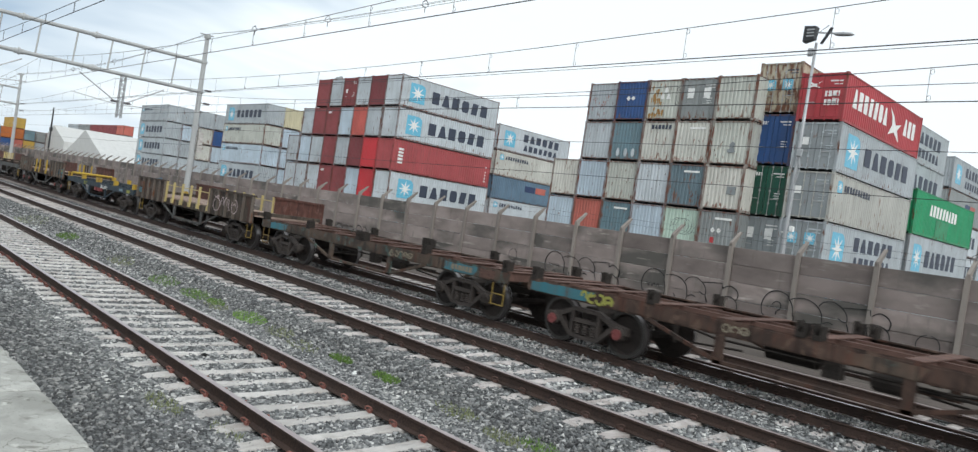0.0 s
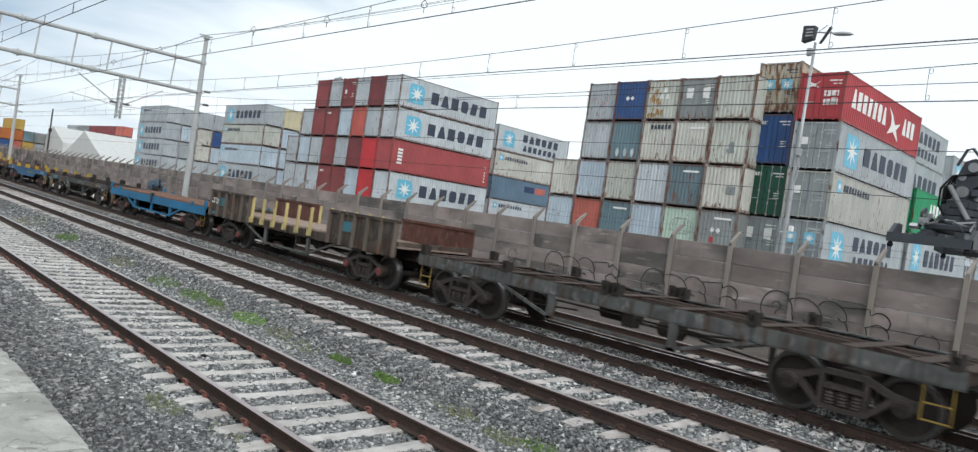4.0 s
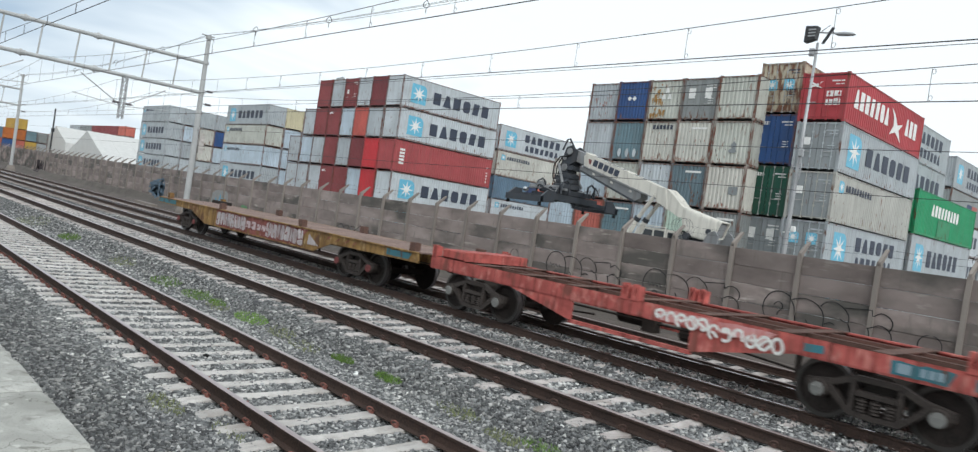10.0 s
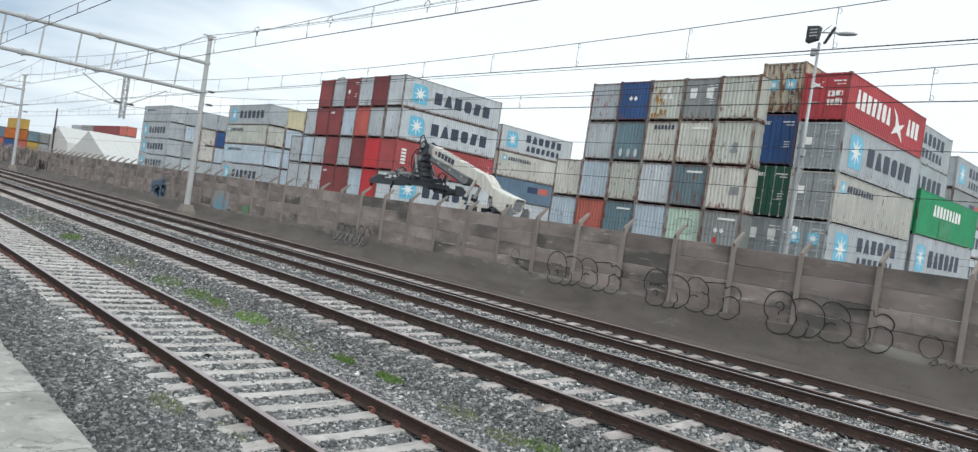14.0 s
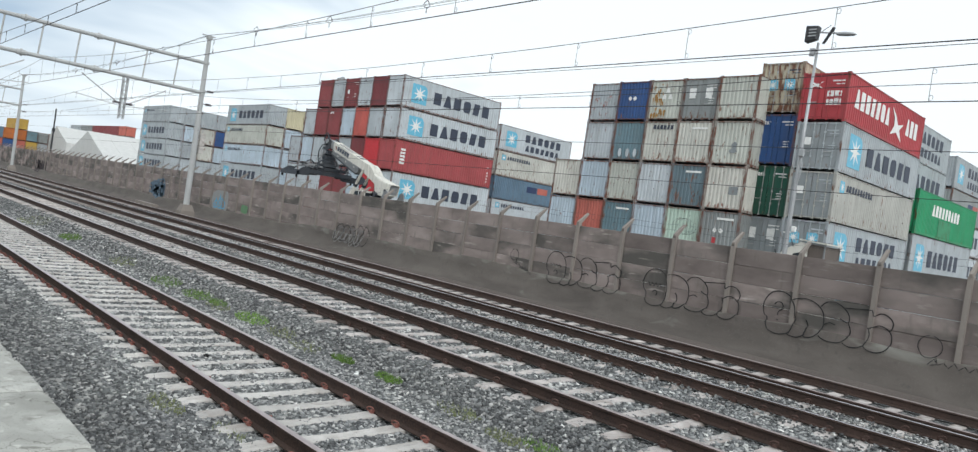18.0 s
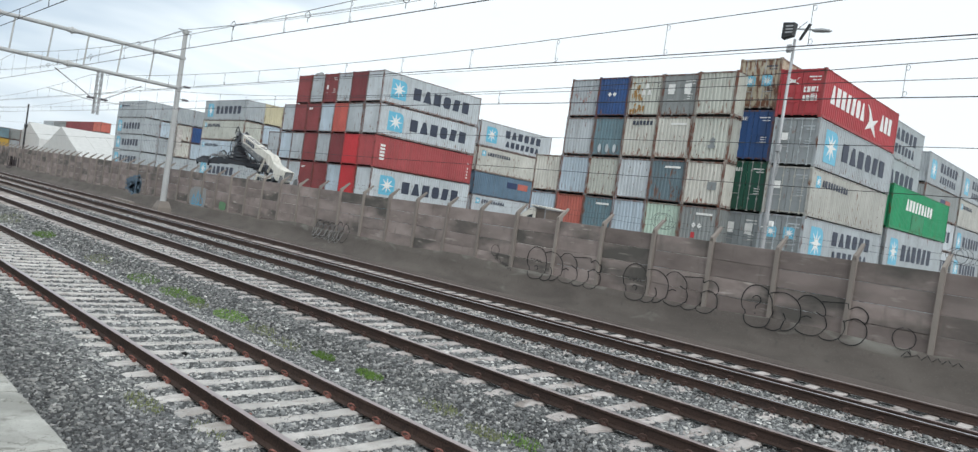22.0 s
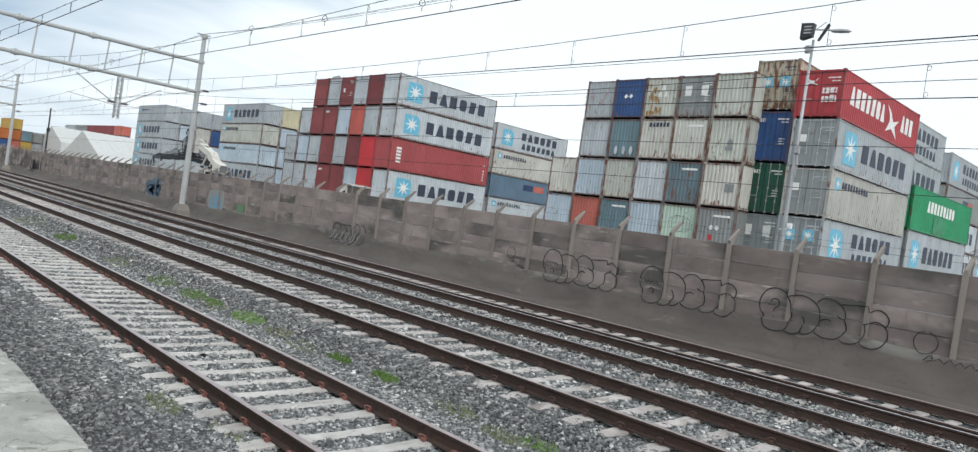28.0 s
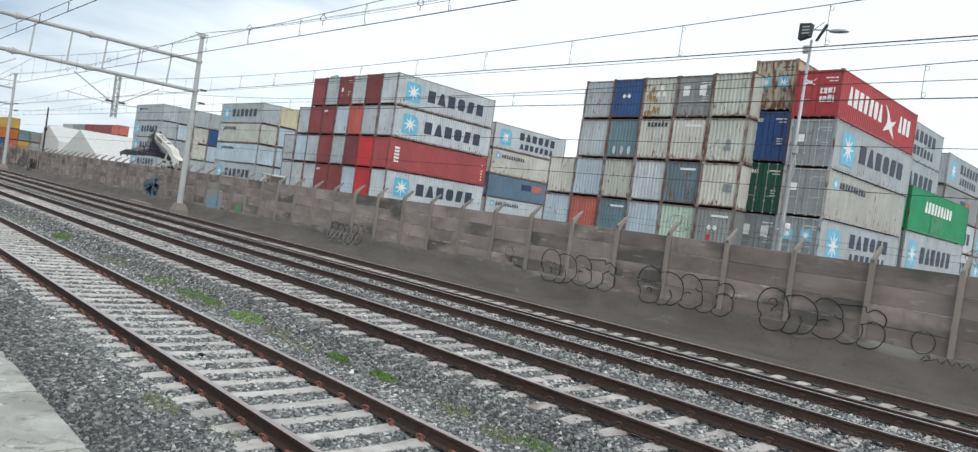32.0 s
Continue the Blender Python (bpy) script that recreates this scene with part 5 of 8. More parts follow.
def spacer_marks():
    """Cross-shaped spacers between the two feeders on the mast tops."""
    for x in (-77.0, -64.5, -54.0, -39.3, -31.4, -23.85):
        bm = bmesh.new()
        u = (x + 46) / 54.2 % 1
        z = 11.05 - 0.70 * 4 * u * (1 - u)
        path_tube(bm, [(x, 17.35, z + 0.24), (x, 17.5, z + 0.05), (x, 17.4, z - 0.08), (x, 17.2, z - 0.08), (x, 17.2, z + 0.05), (x, 17.35, z + 0.22)], 0.016, 5)
        rod(bm, (x, 17.35, z - 0.08), (x, 17.35, z - 0.30), 0.016, 5)
        solid("feeder_spacer", bm, M_WIRE, "dark cross-shaped spacer between two feeder wires", "wire spacer", "spacers on the feeder wires")


for px in (-46.0, -100.2, -154.4, -208.6):
    portal(px, 17.4, -3.2, px > -60)
wire_run(4.34, 5.75, 6.75, 0.75)
wire_run(8.90, 6.19, 7.652, 1.035, 0.22, -11.31, 2.96)
wire_run(12.62, 6.06, 7.346, 0.859, 0.334, -5.49, 2.91)
wire_run(14.90, 5.62, 6.969, 0.99, -0.049, -4.56, 2.69)
plain_wire(17.58, 5.20, 0.008, 0.10)
plain_wire(17.58, 4.16, 0.008, 0.10)
plain_wire(17.5, 11.10, 0.009, 0.62)
plain_wire(17.35, 11.06, 0.009, 0.70)
plain_wire(17.2, 11.00, 0.009, 0.80)
plain_wire(18.1, 7.62, 0.009, 0.03)
plain_wire(18.1, 6.80, 0.009, 0.10)
spacer_marks()


def floodlight_pole():
    t = thing("floodlight_pole", pose(-9.47, 20.6, YARD_Z, 0, 0.7, 0), "slim galvanised pole with a black floodlight and a street lamp head", "lamp post")
    bm = bmesh.new()
    lathe(bm, [(0.080, 0), (0.068, 3.0), (0.050, 6.2), (0.036, 9.20)], 12, (0, 0, 0), "z")
    part("pole", bm, M_GALV, t, smooth=True)
    bm = bmesh.new()
    prism(bm, [(-0.36, 9.22), (-0.06, 9.30), (-0.02, 9.66), (-0.36, 9.68)], -0.13, 0.10, "y")
    light = part("floodlight", bm, M_LAMP, t, "black finned floodlight")
    for k in range(3):
        bm = bmesh.new()
        box(bm, -0.26, -0.05, -0.15, -0.13, 9.36 + k * 0.09, 9.40 + k * 0.09)
        part("fin", bm, M_GALV, light)
    bm = bmesh.new()
    rod(bm, (-0.02, 0, 9.50), (0.52, 0, 9.44), 0.022, 6)
    part("bracket", bm, M_GALV, t)
    bm = bmesh.new()
    prism(bm, [(0.12, 9.16), (0.18, 9.16), (0.42, 9.60), (0.36, 9.62)], -0.05, 0.02, "y")
    part("stay_plate", bm, M_LAMP, t, "dark slanted stay plate")
    bm = bmesh.new()
    rod(bm, (0.05, 0, 9.52), (0.24, 0.1, 9.72), 0.010, 5)
    part("aerial", bm, M_WIRE, t)
    bm = bmesh.new()
    lathe(bm, [(0.03, 0.46), (0.085, 0.54), (0.10, 0.72), (0.075, 0.94), (0.02, 1.02)], 12, (0, 0, 0), "x")
    for v in bm.verts:
        v.co.z = v.co.z * (0.75 if v.co.z > 0 else 0.45) + 9.41 - 0.08 * (v.co.x - 0.46)
    part("lamp_head", bm, M_GALV, t, "pale street lamp head", smooth=True)
    bm = bmesh.new()
    beam(bm, (-0.12, -0.02, 3.70), (0.16, -0.02, 3.74), 0.03, 0.03)
    block(bm, 0.12, 0.22, -0.08, 0.04, 3.74, 3.90, 0.015)
    part("camera_box", bm, M_WHITE, t, "small white box on a short arm")
    for z, x in ((8.80, -0.13), (5.9, 0.03)):
        bm = bmesh.new()
        block(bm, x - 0.02, x + 0.10, -0.14, -0.03, z, z + 0.22)
        part("junction_box", bm, M_GALV, t)
    bm = bmesh.new()
    path_tube(bm, [(0.07, -0.06, 5.9), (0.13, -0.06, 5.6), (0.10, -0.05, 5.3), (0.06, -0.04, 5.15)], 0.018, 5)
    part("cable", bm, M_GALV, t)
    return t


floodlight_pole()


def thin_pole(x, y, top):
    bm = bmesh.new()
    rod(bm, (x, y, YARD_Z), (x, y, top), 0.13, 8, 0.09)
    box(bm, x - 0.24, x + 0.24, y - 0.16, y + 0.16, top - 3.2, top - 2.7)
    solid("utility_pole", bm, M_LAMP, "dark slender utility pole behind the wall", "utility pole")


thin_pole(-113.9, 24.0, 8.6)


# ---------------------------------------------------------------- white marquees
def marquee(x, y, width, length, eave, ridge, label):
    """A frame tent; its gables face the tracks, the ridge runs along y."""
    t = thing("marquee", pose(x, y, YARD_Z), label, "marquee tent", "white tents in the yard")
    bm = bmesh.new()
    w = width / 2
    for s in (-1, 1):
        n = 8
        for i in range(n):
            y0, y1 = length * i / n, length * (i + 1) / n
            a = [bm.verts.new(c) for c in ((s * w, y0, eave), (s * w, y1, eave), (s * w * 0.5, y1, (eave + ridge) / 2 - 0.12), (s * w * 0.5, y0, (eave + ridge) / 2 - 0.12))]
            bm.faces.new(a)
            b = [bm.verts.new(c) for c in ((s * w * 0.5, y0, (eave + ridge) / 2 - 0.12), (s * w * 0.5, y1, (eave + ridge) / 2 - 0.12), (0, y1, ridge), (0, y0, ridge))]
            bm.faces.new(b)
    bmesh.ops.remove_doubles(bm, verts=bm.verts, dist=0.001)
    part("roof_sheet", bm, M_TENT, t)
    for i in range(1, 7):
        yy = length * i / 7
        for s in (-1, 1):
            bm = bmesh.new()
            beam(bm, (s * w, yy, eave + 0.02), (s * w * 0.5, yy, (eave + ridge) / 2 - 0.10), 0.12, 0.05)
            beam(bm, (s * w * 0.5, yy, (eave + ridge) / 2 - 0.10), (0, yy, ridge + 0.02), 0.12, 0.05)
            part("roof_seam", bm, M_TENT, t)
    for yy in (0.02, length - 0.02):
        bm = bmesh.new()
        prism(bm, [(-w, 0), (w, 0), (w, eave), (w * 0.5, (eave + ridge) / 2 - 0.14), (0, ridge - 0.02), (-w * 0.5, (eave + ridge) / 2 - 0.14), (-w, eave)], yy - 0.03, yy + 0.03, "y")
        part("gable_sheet", bm, M_TENT, t)
    for s in (-1, 1):
        bm = bmesh.new()
        box(bm, s * w - 0.03, s * w + 0.03, 0, length, 0, eave)
        part("side_sheet", bm, M_TENT, t)
    return t


marquee(-164.5, 40.7, 31.4, 26.0, 3.1, 8.7, "white peaked marquee tent behind the wall")
marquee(-200.8, 42.9, 22.2, 30.0, 6.1, 9.85, "white marquee tent with a steep gable")

# ---------------------------------------------------------------- the freight train
TRAIN_Y, SPEED, WHEEL_R = 12.77, 15.0, 0.46
STEEL = rusty("bogie_steel", (0.030, 0.025, 0.022), (0.014, 0.013, 0.012), 0.85, 4.0)
CAST = rusty("cast_side_frame", (0.046, 0.038, 0.034), (0.022, 0.019, 0.018), 0.7, 4.0)
RIM = plain("worn_wheel_rim", (0.065, 0.060, 0.056), 0.45, 0.6)
TREAD = plain("wheel_tread", (0.22, 0.21, 0.21), 0.35, 0.85)
WHEEL = rusty("wheel_disc", (0.027, 0.022, 0.020), (0.014, 0.012, 0.0115), 0.8, 5.0)
DECKRUST = rusty("rusty_cross_beam", (0.110, 0.064, 0.052), (0.052, 0.033, 0.028), 0.85, 2.5)
PLANK = rusty("weathered_plank", (0.27, 0.205, 0.170), (0.155, 0.110, 0.088), 0.9, 3.5, 30)
DARKPLANK = rusty("rust_stained_plank", (0.185, 0.105, 0.078), (0.090, 0.052, 0.040), 0.9, 3.5, 30)
CAPRED = plain("faded_red_cap", (0.19, 0.050, 0.048), 0.7)
CAPGREY = plain("worn_grey_cap", (0.20, 0.20, 0.19), 0.6)
CAPWHITE = plain("pale_cap", (0.62, 0.61, 0.58), 0.6)
W_BROWN = battered("wagon_brown", (0.040, 0.027, 0.022), (0.078, 0.048, 0.037), (0.125, 0.082, 0.062), (0.085, 0.040, 0.028))
W_GREEN = battered("wagon_green_grey", (0.034, 0.040, 0.039), (0.078, 0.088, 0.085), (0.190, 0.195, 0.185), (0.085, 0.056, 0.044))
W_TEALRUST = battered("wagon_teal_over_rust", (0.050, 0.040, 0.033), (0.100, 0.070, 0.053), (0.075, 0.125, 0.115), (0.090, 0.045, 0.032))
W_GREY = battered("wagon_grey", (0.060, 0.060, 0.058), (0.100, 0.102, 0.098), (0.160, 0.162, 0.155), (0.070, 0.045, 0.035))
W_DARKBLUE = paint("wagon_dark_blue", (0.013, 0.029, 0.043), 0.45, 0.35, rust_rgb=(0.045, 0.028, 0.022))
W_BLUE = paint("wagon_blue", (0.004, 0.142, 0.292), 0.45, 0.34, rust_rgb=(0.05, 0.035, 0.03))
W_ROYAL = paint("wagon_royal_blue", (0.010, 0.098, 0.225), 0.32, 0.35)
W_TEAL = paint("wagon_teal_blue", (0.022, 0.098, 0.140), 0.4, 0.35)
W_RED = battered("wagon_red", (0.330, 0.078, 0.068), (0.530, 0.128, 0.110), (0.580, 0.215, 0.185), (0.230, 0.080, 0.065))
W_PALERED = battered("pale_red_wash", (0.42, 0.16, 0.15), (0.50, 0.24, 0.23), (0.56, 0.34, 0.33), (0.40, 0.11, 0.10))
W_FADED = plain("faded_number_paint", (0.22, 0.19, 0.14), 0.8)
W_SCRAWL = plain("faded_pink_white_spray", (0.50, 0.40, 0.40), 0.75)
W_OCHRE = battered("wagon_ochre", (0.190, 0.104, 0.040), (0.320, 0.192, 0.066), (0.410, 0.290, 0.140), (0.125, 0.062, 0.038))
W_GREYSPRAY = battered("grey_white_spray", (0.33, 0.29, 0.29), (0.47, 0.43, 0.43), (0.56, 0.53, 0.53), (0.27, 0.17, 0.16))
W_REDWASH = battered("red_spray_wash", (0.19, 0.060, 0.050), (0.29, 0.090, 0.075), (0.40, 0.23, 0.19), (0.22, 0.125, 0.045))
W_WORNDECK = rusty("worn_pinkish_deck", (0.205, 0.145, 0.125), (0.115, 0.075, 0.062), 0.85, 2.5)
W_MAROON = battered("maroon_spray", (0.120, 0.030, 0.030), (0.220, 0.055, 0.055), (0.30, 0.12, 0.10), (0.13, 0.055, 0.032))
W_BOX = battered("gondola_steel", (0.040, 0.032, 0.027), (0.085, 0.066, 0.052), (0.150, 0.122, 0.098), (0.080, 0.038, 0.027))
W_INNER = battered("gondola_inner_rust", (0.075, 0.034, 0.027), (0.125, 0.052, 0.040), (0.16, 0.085, 0.068), (0.095, 0.036, 0.026))
W_RIB = paint("gondola_rib", (0.115, 0.092, 0.074), 0.8, 0.5)
DECKDARK = rusty("dark_deck_steel", (0.062, 0.044, 0.037), (0.030, 0.024, 0.021), 0.85, 2.5)
W_YELLOW = paint("safety_yellow", (0.45, 0.295, 0.035), 0.6, 0.6)
W_CREAM = paint("pale_yellow_stake", (0.50, 0.40, 0.17), 0.5, 0.4)
W_CYAN = paint("cyan_patch", (0.040, 0.165, 0.205), 0.75, 0.5)
W_STEP = paint("dull_yellow_step", (0.30, 0.20, 0.04), 0.8, 0.6)
W_NUMBER = plain("pale_blue_number_paint", (0.24, 0.33, 0.38), 0.75)
W_PINK = paint("pink_spray", (0.29, 0.075, 0.075), 0.4, 0.35)
W_LIME = plain("yellow_green_spray", (0.30, 0.30, 0.07), 0.8)


def bogie_meshes():
    b = {}
    # cast side frame with two triangular windows: drawn as a ring of struts round a spring box
    bm = bmesh.new()
    y0, y1 = -0.06, 0.06
    top = [(-1.02, 0.46), (-1.02, 0.60), (-0.66, 0.66), (-0.30, 0.80), (0.30, 0.80), (0.66, 0.66), (1.02, 0.60), (1.02, 0.46), (0.66, 0.55), (0.28, 0.715), (-0.28, 0.715), (-0.66, 0.55)]
    prism(bm, top, y0, y1, "y")
    for s in (-1, 1):
        low = [(s * 0.74, 0.52), (s * 0.36, 0.19), (0.0, 0.17), (0.0, 0.25), (s * 0.33, 0.27), (s * 0.645, 0.575)]
        prism(bm, low if s > 0 else low[::-1], y0 - 0.004, y1 + 0.004, "y")
        box(bm, s * 0.33 - 0.035, s * 0.33 + 0.035, y0 - 0.01, y1 + 0.01, 0.26, 0.74)
        lathe(bm, [(0.13, -0.10), (0.15, -0.05), (0.15, 0.05), (0.13, 0.10)], 12, (s * 0.825, 0, 0.47), "y")
    b["side_frame"] = mesh_of("side_frame", bm, CAST)
    bm = bmesh.new()
    for sx in (-0.2, 0.0, 0.2):
        lathe(bm, [(0.07 if k % 2 else 0.088, 0.28 + 0.025 * k) for k in range(9)], 9, (sx, 0, 0), "z")
    box(bm, -0.28, 0.28, -0.07, 0.07, 0.50, 0.58)
    b["spring_nest"] = mesh_of("spring_nest", bm, CAST)
    bm = bmesh.new()
    prism(bm, [(-0.22, 0.56), (0.22, 0.56), (0.22, 0.76), (0.12, 0.84), (-0.12, 0.84), (-0.22, 0.76)], -1.0, 1.0, "y")
    lathe(bm, [(0.22, 0.8), (0.20, 0.90)], 14, (0, 0, 0), "z")
    b["bolster"] = mesh_of("bolster", bm, STEEL)
    bm = bmesh.new()
    rod(bm, (0, -1.10, 0), (0, 1.10, 0), 0.075, 10)
    for s in (-1, 1):
        y = s * 0.873
        lathe(bm, [(0.09, y - 0.09), (0.13, y - 0.08), (0.15, y - 0.02), (0.36, y - 0.015), (0.39, y - 0.07), (0.46, y - 0.07), (0.462, y + 0.05), (0.40, y + 0.06), (0.37, y + 0.02), (0.17, y + 0.03), (0.13, y + 0.09), (0.09, y + 0.10)], 28, (0, 0, 0), "y")
        lathe(bm, [(0.455, y - s * 0.072 - 0.012), (0.49, y - s * 0.072 - 0.010), (0.49, y - s * 0.072 + 0.010), (0.455, y - s * 0.072 + 0.012)], 28, (0, 0, 0), "y")
        for k in range(3):
            a = k * math.tau / 3
            rod(bm, (0.26 * math.cos(a), y - s * 0.03, 0.26 * math.sin(a)), (0.26 * math.cos(a), y - s * 0.04, 0.26 * math.sin(a)), 0.035, 6)
    me = mesh_of("wheelset", bm, WHEEL)
    me.materials.append(TREAD)
    me.materials.append(RIM)
    for f in me.polygons:
        r = math.hypot(f.center.x, f.center.z)
        if r > 0.445 and abs(f.normal.y) < 0.5:
            f.material_index = 1
        elif r > 0.405 and abs(f.center.y) > 0.85:
            f.material_index = 2
    b["wheelset"] = me
    bm = bmesh.new()
    lathe(bm, [(0.105, -0.13), (0.105, -0.06), (0.115, -0.06), (0.115, 0.02)], 14, (0, 0, 0), "y")
    for k in range(3):
        a = 0.5 + k * math.tau / 3
        rod(bm, (0.06 * math.cos(a), -0.155, 0.06 * math.sin(a)), (0.06 * math.cos(a), -0.12, 0.06 * math.sin(a)), 0.018, 6)
    b["bearing_cap"] = mesh_of("bearing_cap", bm, CAPRED)
    bm = bmesh.new()
    beam(bm, (-0.40, 0, 0.46), (-0.40, 0, 0.30), 0.10, 0.05)
    rod(bm, (-0.42, -0.9, 0.36), (-0.42, 0.9, 0.36), 0.04, 6)
    b["brake_beam"] = mesh_of("brake_beam", bm, STEEL)
    return b


BOGIE = bogie_meshes()
SPIN = []


def bogie(parent, x, cap, wheels_until):
    b = part("bogie", BOGIE["bolster"], None, parent, "dark cast steel bogie", at=pose(x, 0, 0))
    for s in (-1, 1):
        part("side_frame", BOGIE["side_frame"], None, b, at=pose(0, s * 1.12, 0))
        part("spring_nest", BOGIE["spring_nest"], None, b, at=pose(0, s * 1.12, 0))
        part("brake_beam", BOGIE["brake_beam"], None, b, at=pose(0, 0, 0) if s < 0 else pose(0, 0, 0, 0, 0, 180))
        for sx in (-1, 1):
            own_material(part("bearing_cap", BOGIE["bearing_cap"], None, b, at=pose(sx * 0.825, s * 1.12, WHEEL_R, 0, 0, 0 if s < 0 else 180)), cap)
    for sx in (-1, 1):
        w = part("wheelset", BOGIE["wheelset"], None, b, "steel wheels on an axle", at=pose(sx * 0.825, 0, WHEEL_R))
        SPIN.append((w, sx * 0.825, wheels_until))
    return b


def wagon_common(t, L, paint_m, cap, until, centres, steps_m=None, truss=True, half=1.26, deck=1.20, ends=(-1, 1)):
    """Bogies, centre sill, couplers, steps and brake gear that all wagons have."""
    for s in (-1, 1):
        bogie(t, s * centres, cap, until)
    bm = bmesh.new()
    block(bm, -L / 2 + 0.45, L / 2 - 0.45, -0.24, 0.24, 0.82, deck - 0.10, 0.03)
    part("centre_sill", bm, paint_m, t)
    for s in (-1, 1):
        bm = bmesh.new()
        block(bm, min(s * (L / 2 - 0.55), s * (L / 2 - 0.02)), max(s * (L / 2 - 0.55), s * (L / 2 - 0.02)), -0.09, 0.09, 0.72, 0.90, 0.03)
        prism(bm, [(s * (L / 2 - 0.24), 0.60), (s * (L / 2 - 0.24), 1.02), (s * L / 2, 1.00), (s * L / 2, 0.62)], -0.13, 0.13, "y")
        part("coupler", bm, STEEL, t)
        bm = bmesh.new()
        path_tube(bm, [(s * (L / 2 - 0.3), 0.35, 0.85), (s * (L / 2 - 0.15), 0.36, 0.5), (s * (L / 2 - 0.02), 0.36, 0.42)], 0.025, 6)
        part("air_hose", bm, M_BLACK, t)
        if steps_m and s in ends:
            for sy in (-1, 1):
                bm = bmesh.new()
                x = s * (L / 2 - 0.70)
                y = sy * (half - 0.02)
                for dx in (-0.19, 0.19):
                    beam(bm, (x + dx, y, 0.92), (x + dx, y, 0.40), 0.020, 0.016, (1, 0, 0))
                for z in (0.42, 0.66):
                    beam(bm, (x - 0.19, y, z), (x + 0.19, y, z), 0.022, 0.022)
                part("step_ladder", bm, W_STEP if steps_m is W_YELLOW else steps_m, t, "small side step")
    bm = bmesh.new()
    lathe(bm, [(0.10, 0.75), (0.17, 0.8), (0.17, 1.25), (0.10, 1.3)], 12, (0, -0.55, 0.72), "x")
    rod(bm, (1.3, -0.55, 0.72), (2.3, -0.3, 0.70), 0.03, 6)
    part("brake_cylinder", bm, STEEL, t, smooth=False)
    bm = bmesh.new()
    lathe(bm, [(0.05, -1.5), (0.21, -1.42), (0.21, -0.5), (0.05, -0.42)], 14, (0, 0.55, 0.70), "x")
    part("air_tank", bm, STEEL, t)
    # brake pipe along the frame, levers and valve
    e = L / 2 - 0.5
    bm = bmesh.new()
    path_tube(bm, [(-e, -0.62, 0.90), (-2.4, -0.70, 0.86), (-1.8, -0.86, 0.80), (1.9, -0.86, 0.80), (2.5, -0.70, 0.86), (e, -0.62, 0.90)], 0.022, 5)
    part("brake_pipe", bm, STEEL, t)
    for x in (-2.9, 2.9):
        bm = bmesh.new()
        prism(bm, [(x - 0.04, 0.46), (x + 0.04, 0.46), (x + 0.06, 0.98), (x - 0.06, 0.98)], -0.34, -0.30, "y")
        rod(bm, (x, -0.32, 0.52), (x - math.copysign(1.4, x), -0.32, 0.62), 0.022, 5)
        part("brake_lever", bm, STEEL, t)
    bm = bmesh.new()
    box(bm, 0.15, 0.42, -0.98, -0.74, 0.62, 0.90)
    part("brake_valve", bm, STEEL, t)
    for x in (-e * 0.62, -e * 0.3, e * 0.3, e * 0.62):
        bm = bmesh.new()
        prism(bm, [(-half + 0.06, deck - 0.30), (-0.26, deck - 0.38), (0.26, deck - 0.38), (half - 0.06, deck - 0.30), (half - 0.06, deck - 0.22), (-half + 0.06, deck - 0.22)], x - 0.06, x + 0.06, "x")
        part("under_beam", bm, STEEL, t)


def truss_side(t, y, mat_, post=1.47, top=0.92, bottom=0.46, reach=3.0, thick=0.05, chord=0.07):
    bm = bmesh.new()
    s = 0.065
    beam(bm, (-post - 0.1, y, bottom), (post + 0.1, y, bottom), chord, s)
    beam(bm, (-reach, y, top), (-post, y, bottom), thick, s)
    beam(bm, (reach, y, top), (post, y, bottom), thick, s)
    for x in (-post, post):
        box(bm, x - 0.08, x + 0.08, y - 0.035, y + 0.035, bottom - 0.03, top + 0.02)
    part("side_truss", bm, mat_, t)


def sill(t, L, y, mat_, deck=1.20, depth=0.28, profile=None):
    bm = bmesh.new()
    e = L / 2 - 0.38
    if profile:
        prism(bm, profile, y - 0.012, y + 0.012, "y")
        for zz in (deck,):
            box(bm, -e, e, y - 0.06, y + 0.06, zz - 0.03, zz)
    else:
        sg = 1 if y > 0 else -1
        box(bm, -e, e, y - 0.012, y + 0.012, deck - depth + 0.03, deck - 0.03)
        box(bm, -e, e, min(y, y - sg * 0.11), max(y + sg * 0.02, y), deck - 0.03, deck)
        box(bm, -e, e, min(y, y - sg * 0.11), max(y + sg * 0.02, y), deck - depth, deck - depth + 0.03)
        for k in range(6):
            x = -e + (k + 0.5) * 2 * e / 6
            box(bm, x - 0.015, x + 0.015, min(y, y - sg * 0.10), max(y, y - sg * 0.10), deck - depth + 0.03, deck - 0.03)
    return part("side_sill", bm, mat_, t)


def crossbeams(t, L, xs, mat_, half=1.25, deck=1.20, w=0.16):
    for x in xs:
        bm = bmesh.new()
        box(bm, x - w / 2, x + w / 2, -half, half, deck - 0.20, deck - 0.004)
        box(bm, x - w / 2 - 0.05, x + w / 2 + 0.05, -half + 0.02, half - 0.02, deck - 0.004, deck + 0.010)
        part("cross_beam", bm, mat_, t)


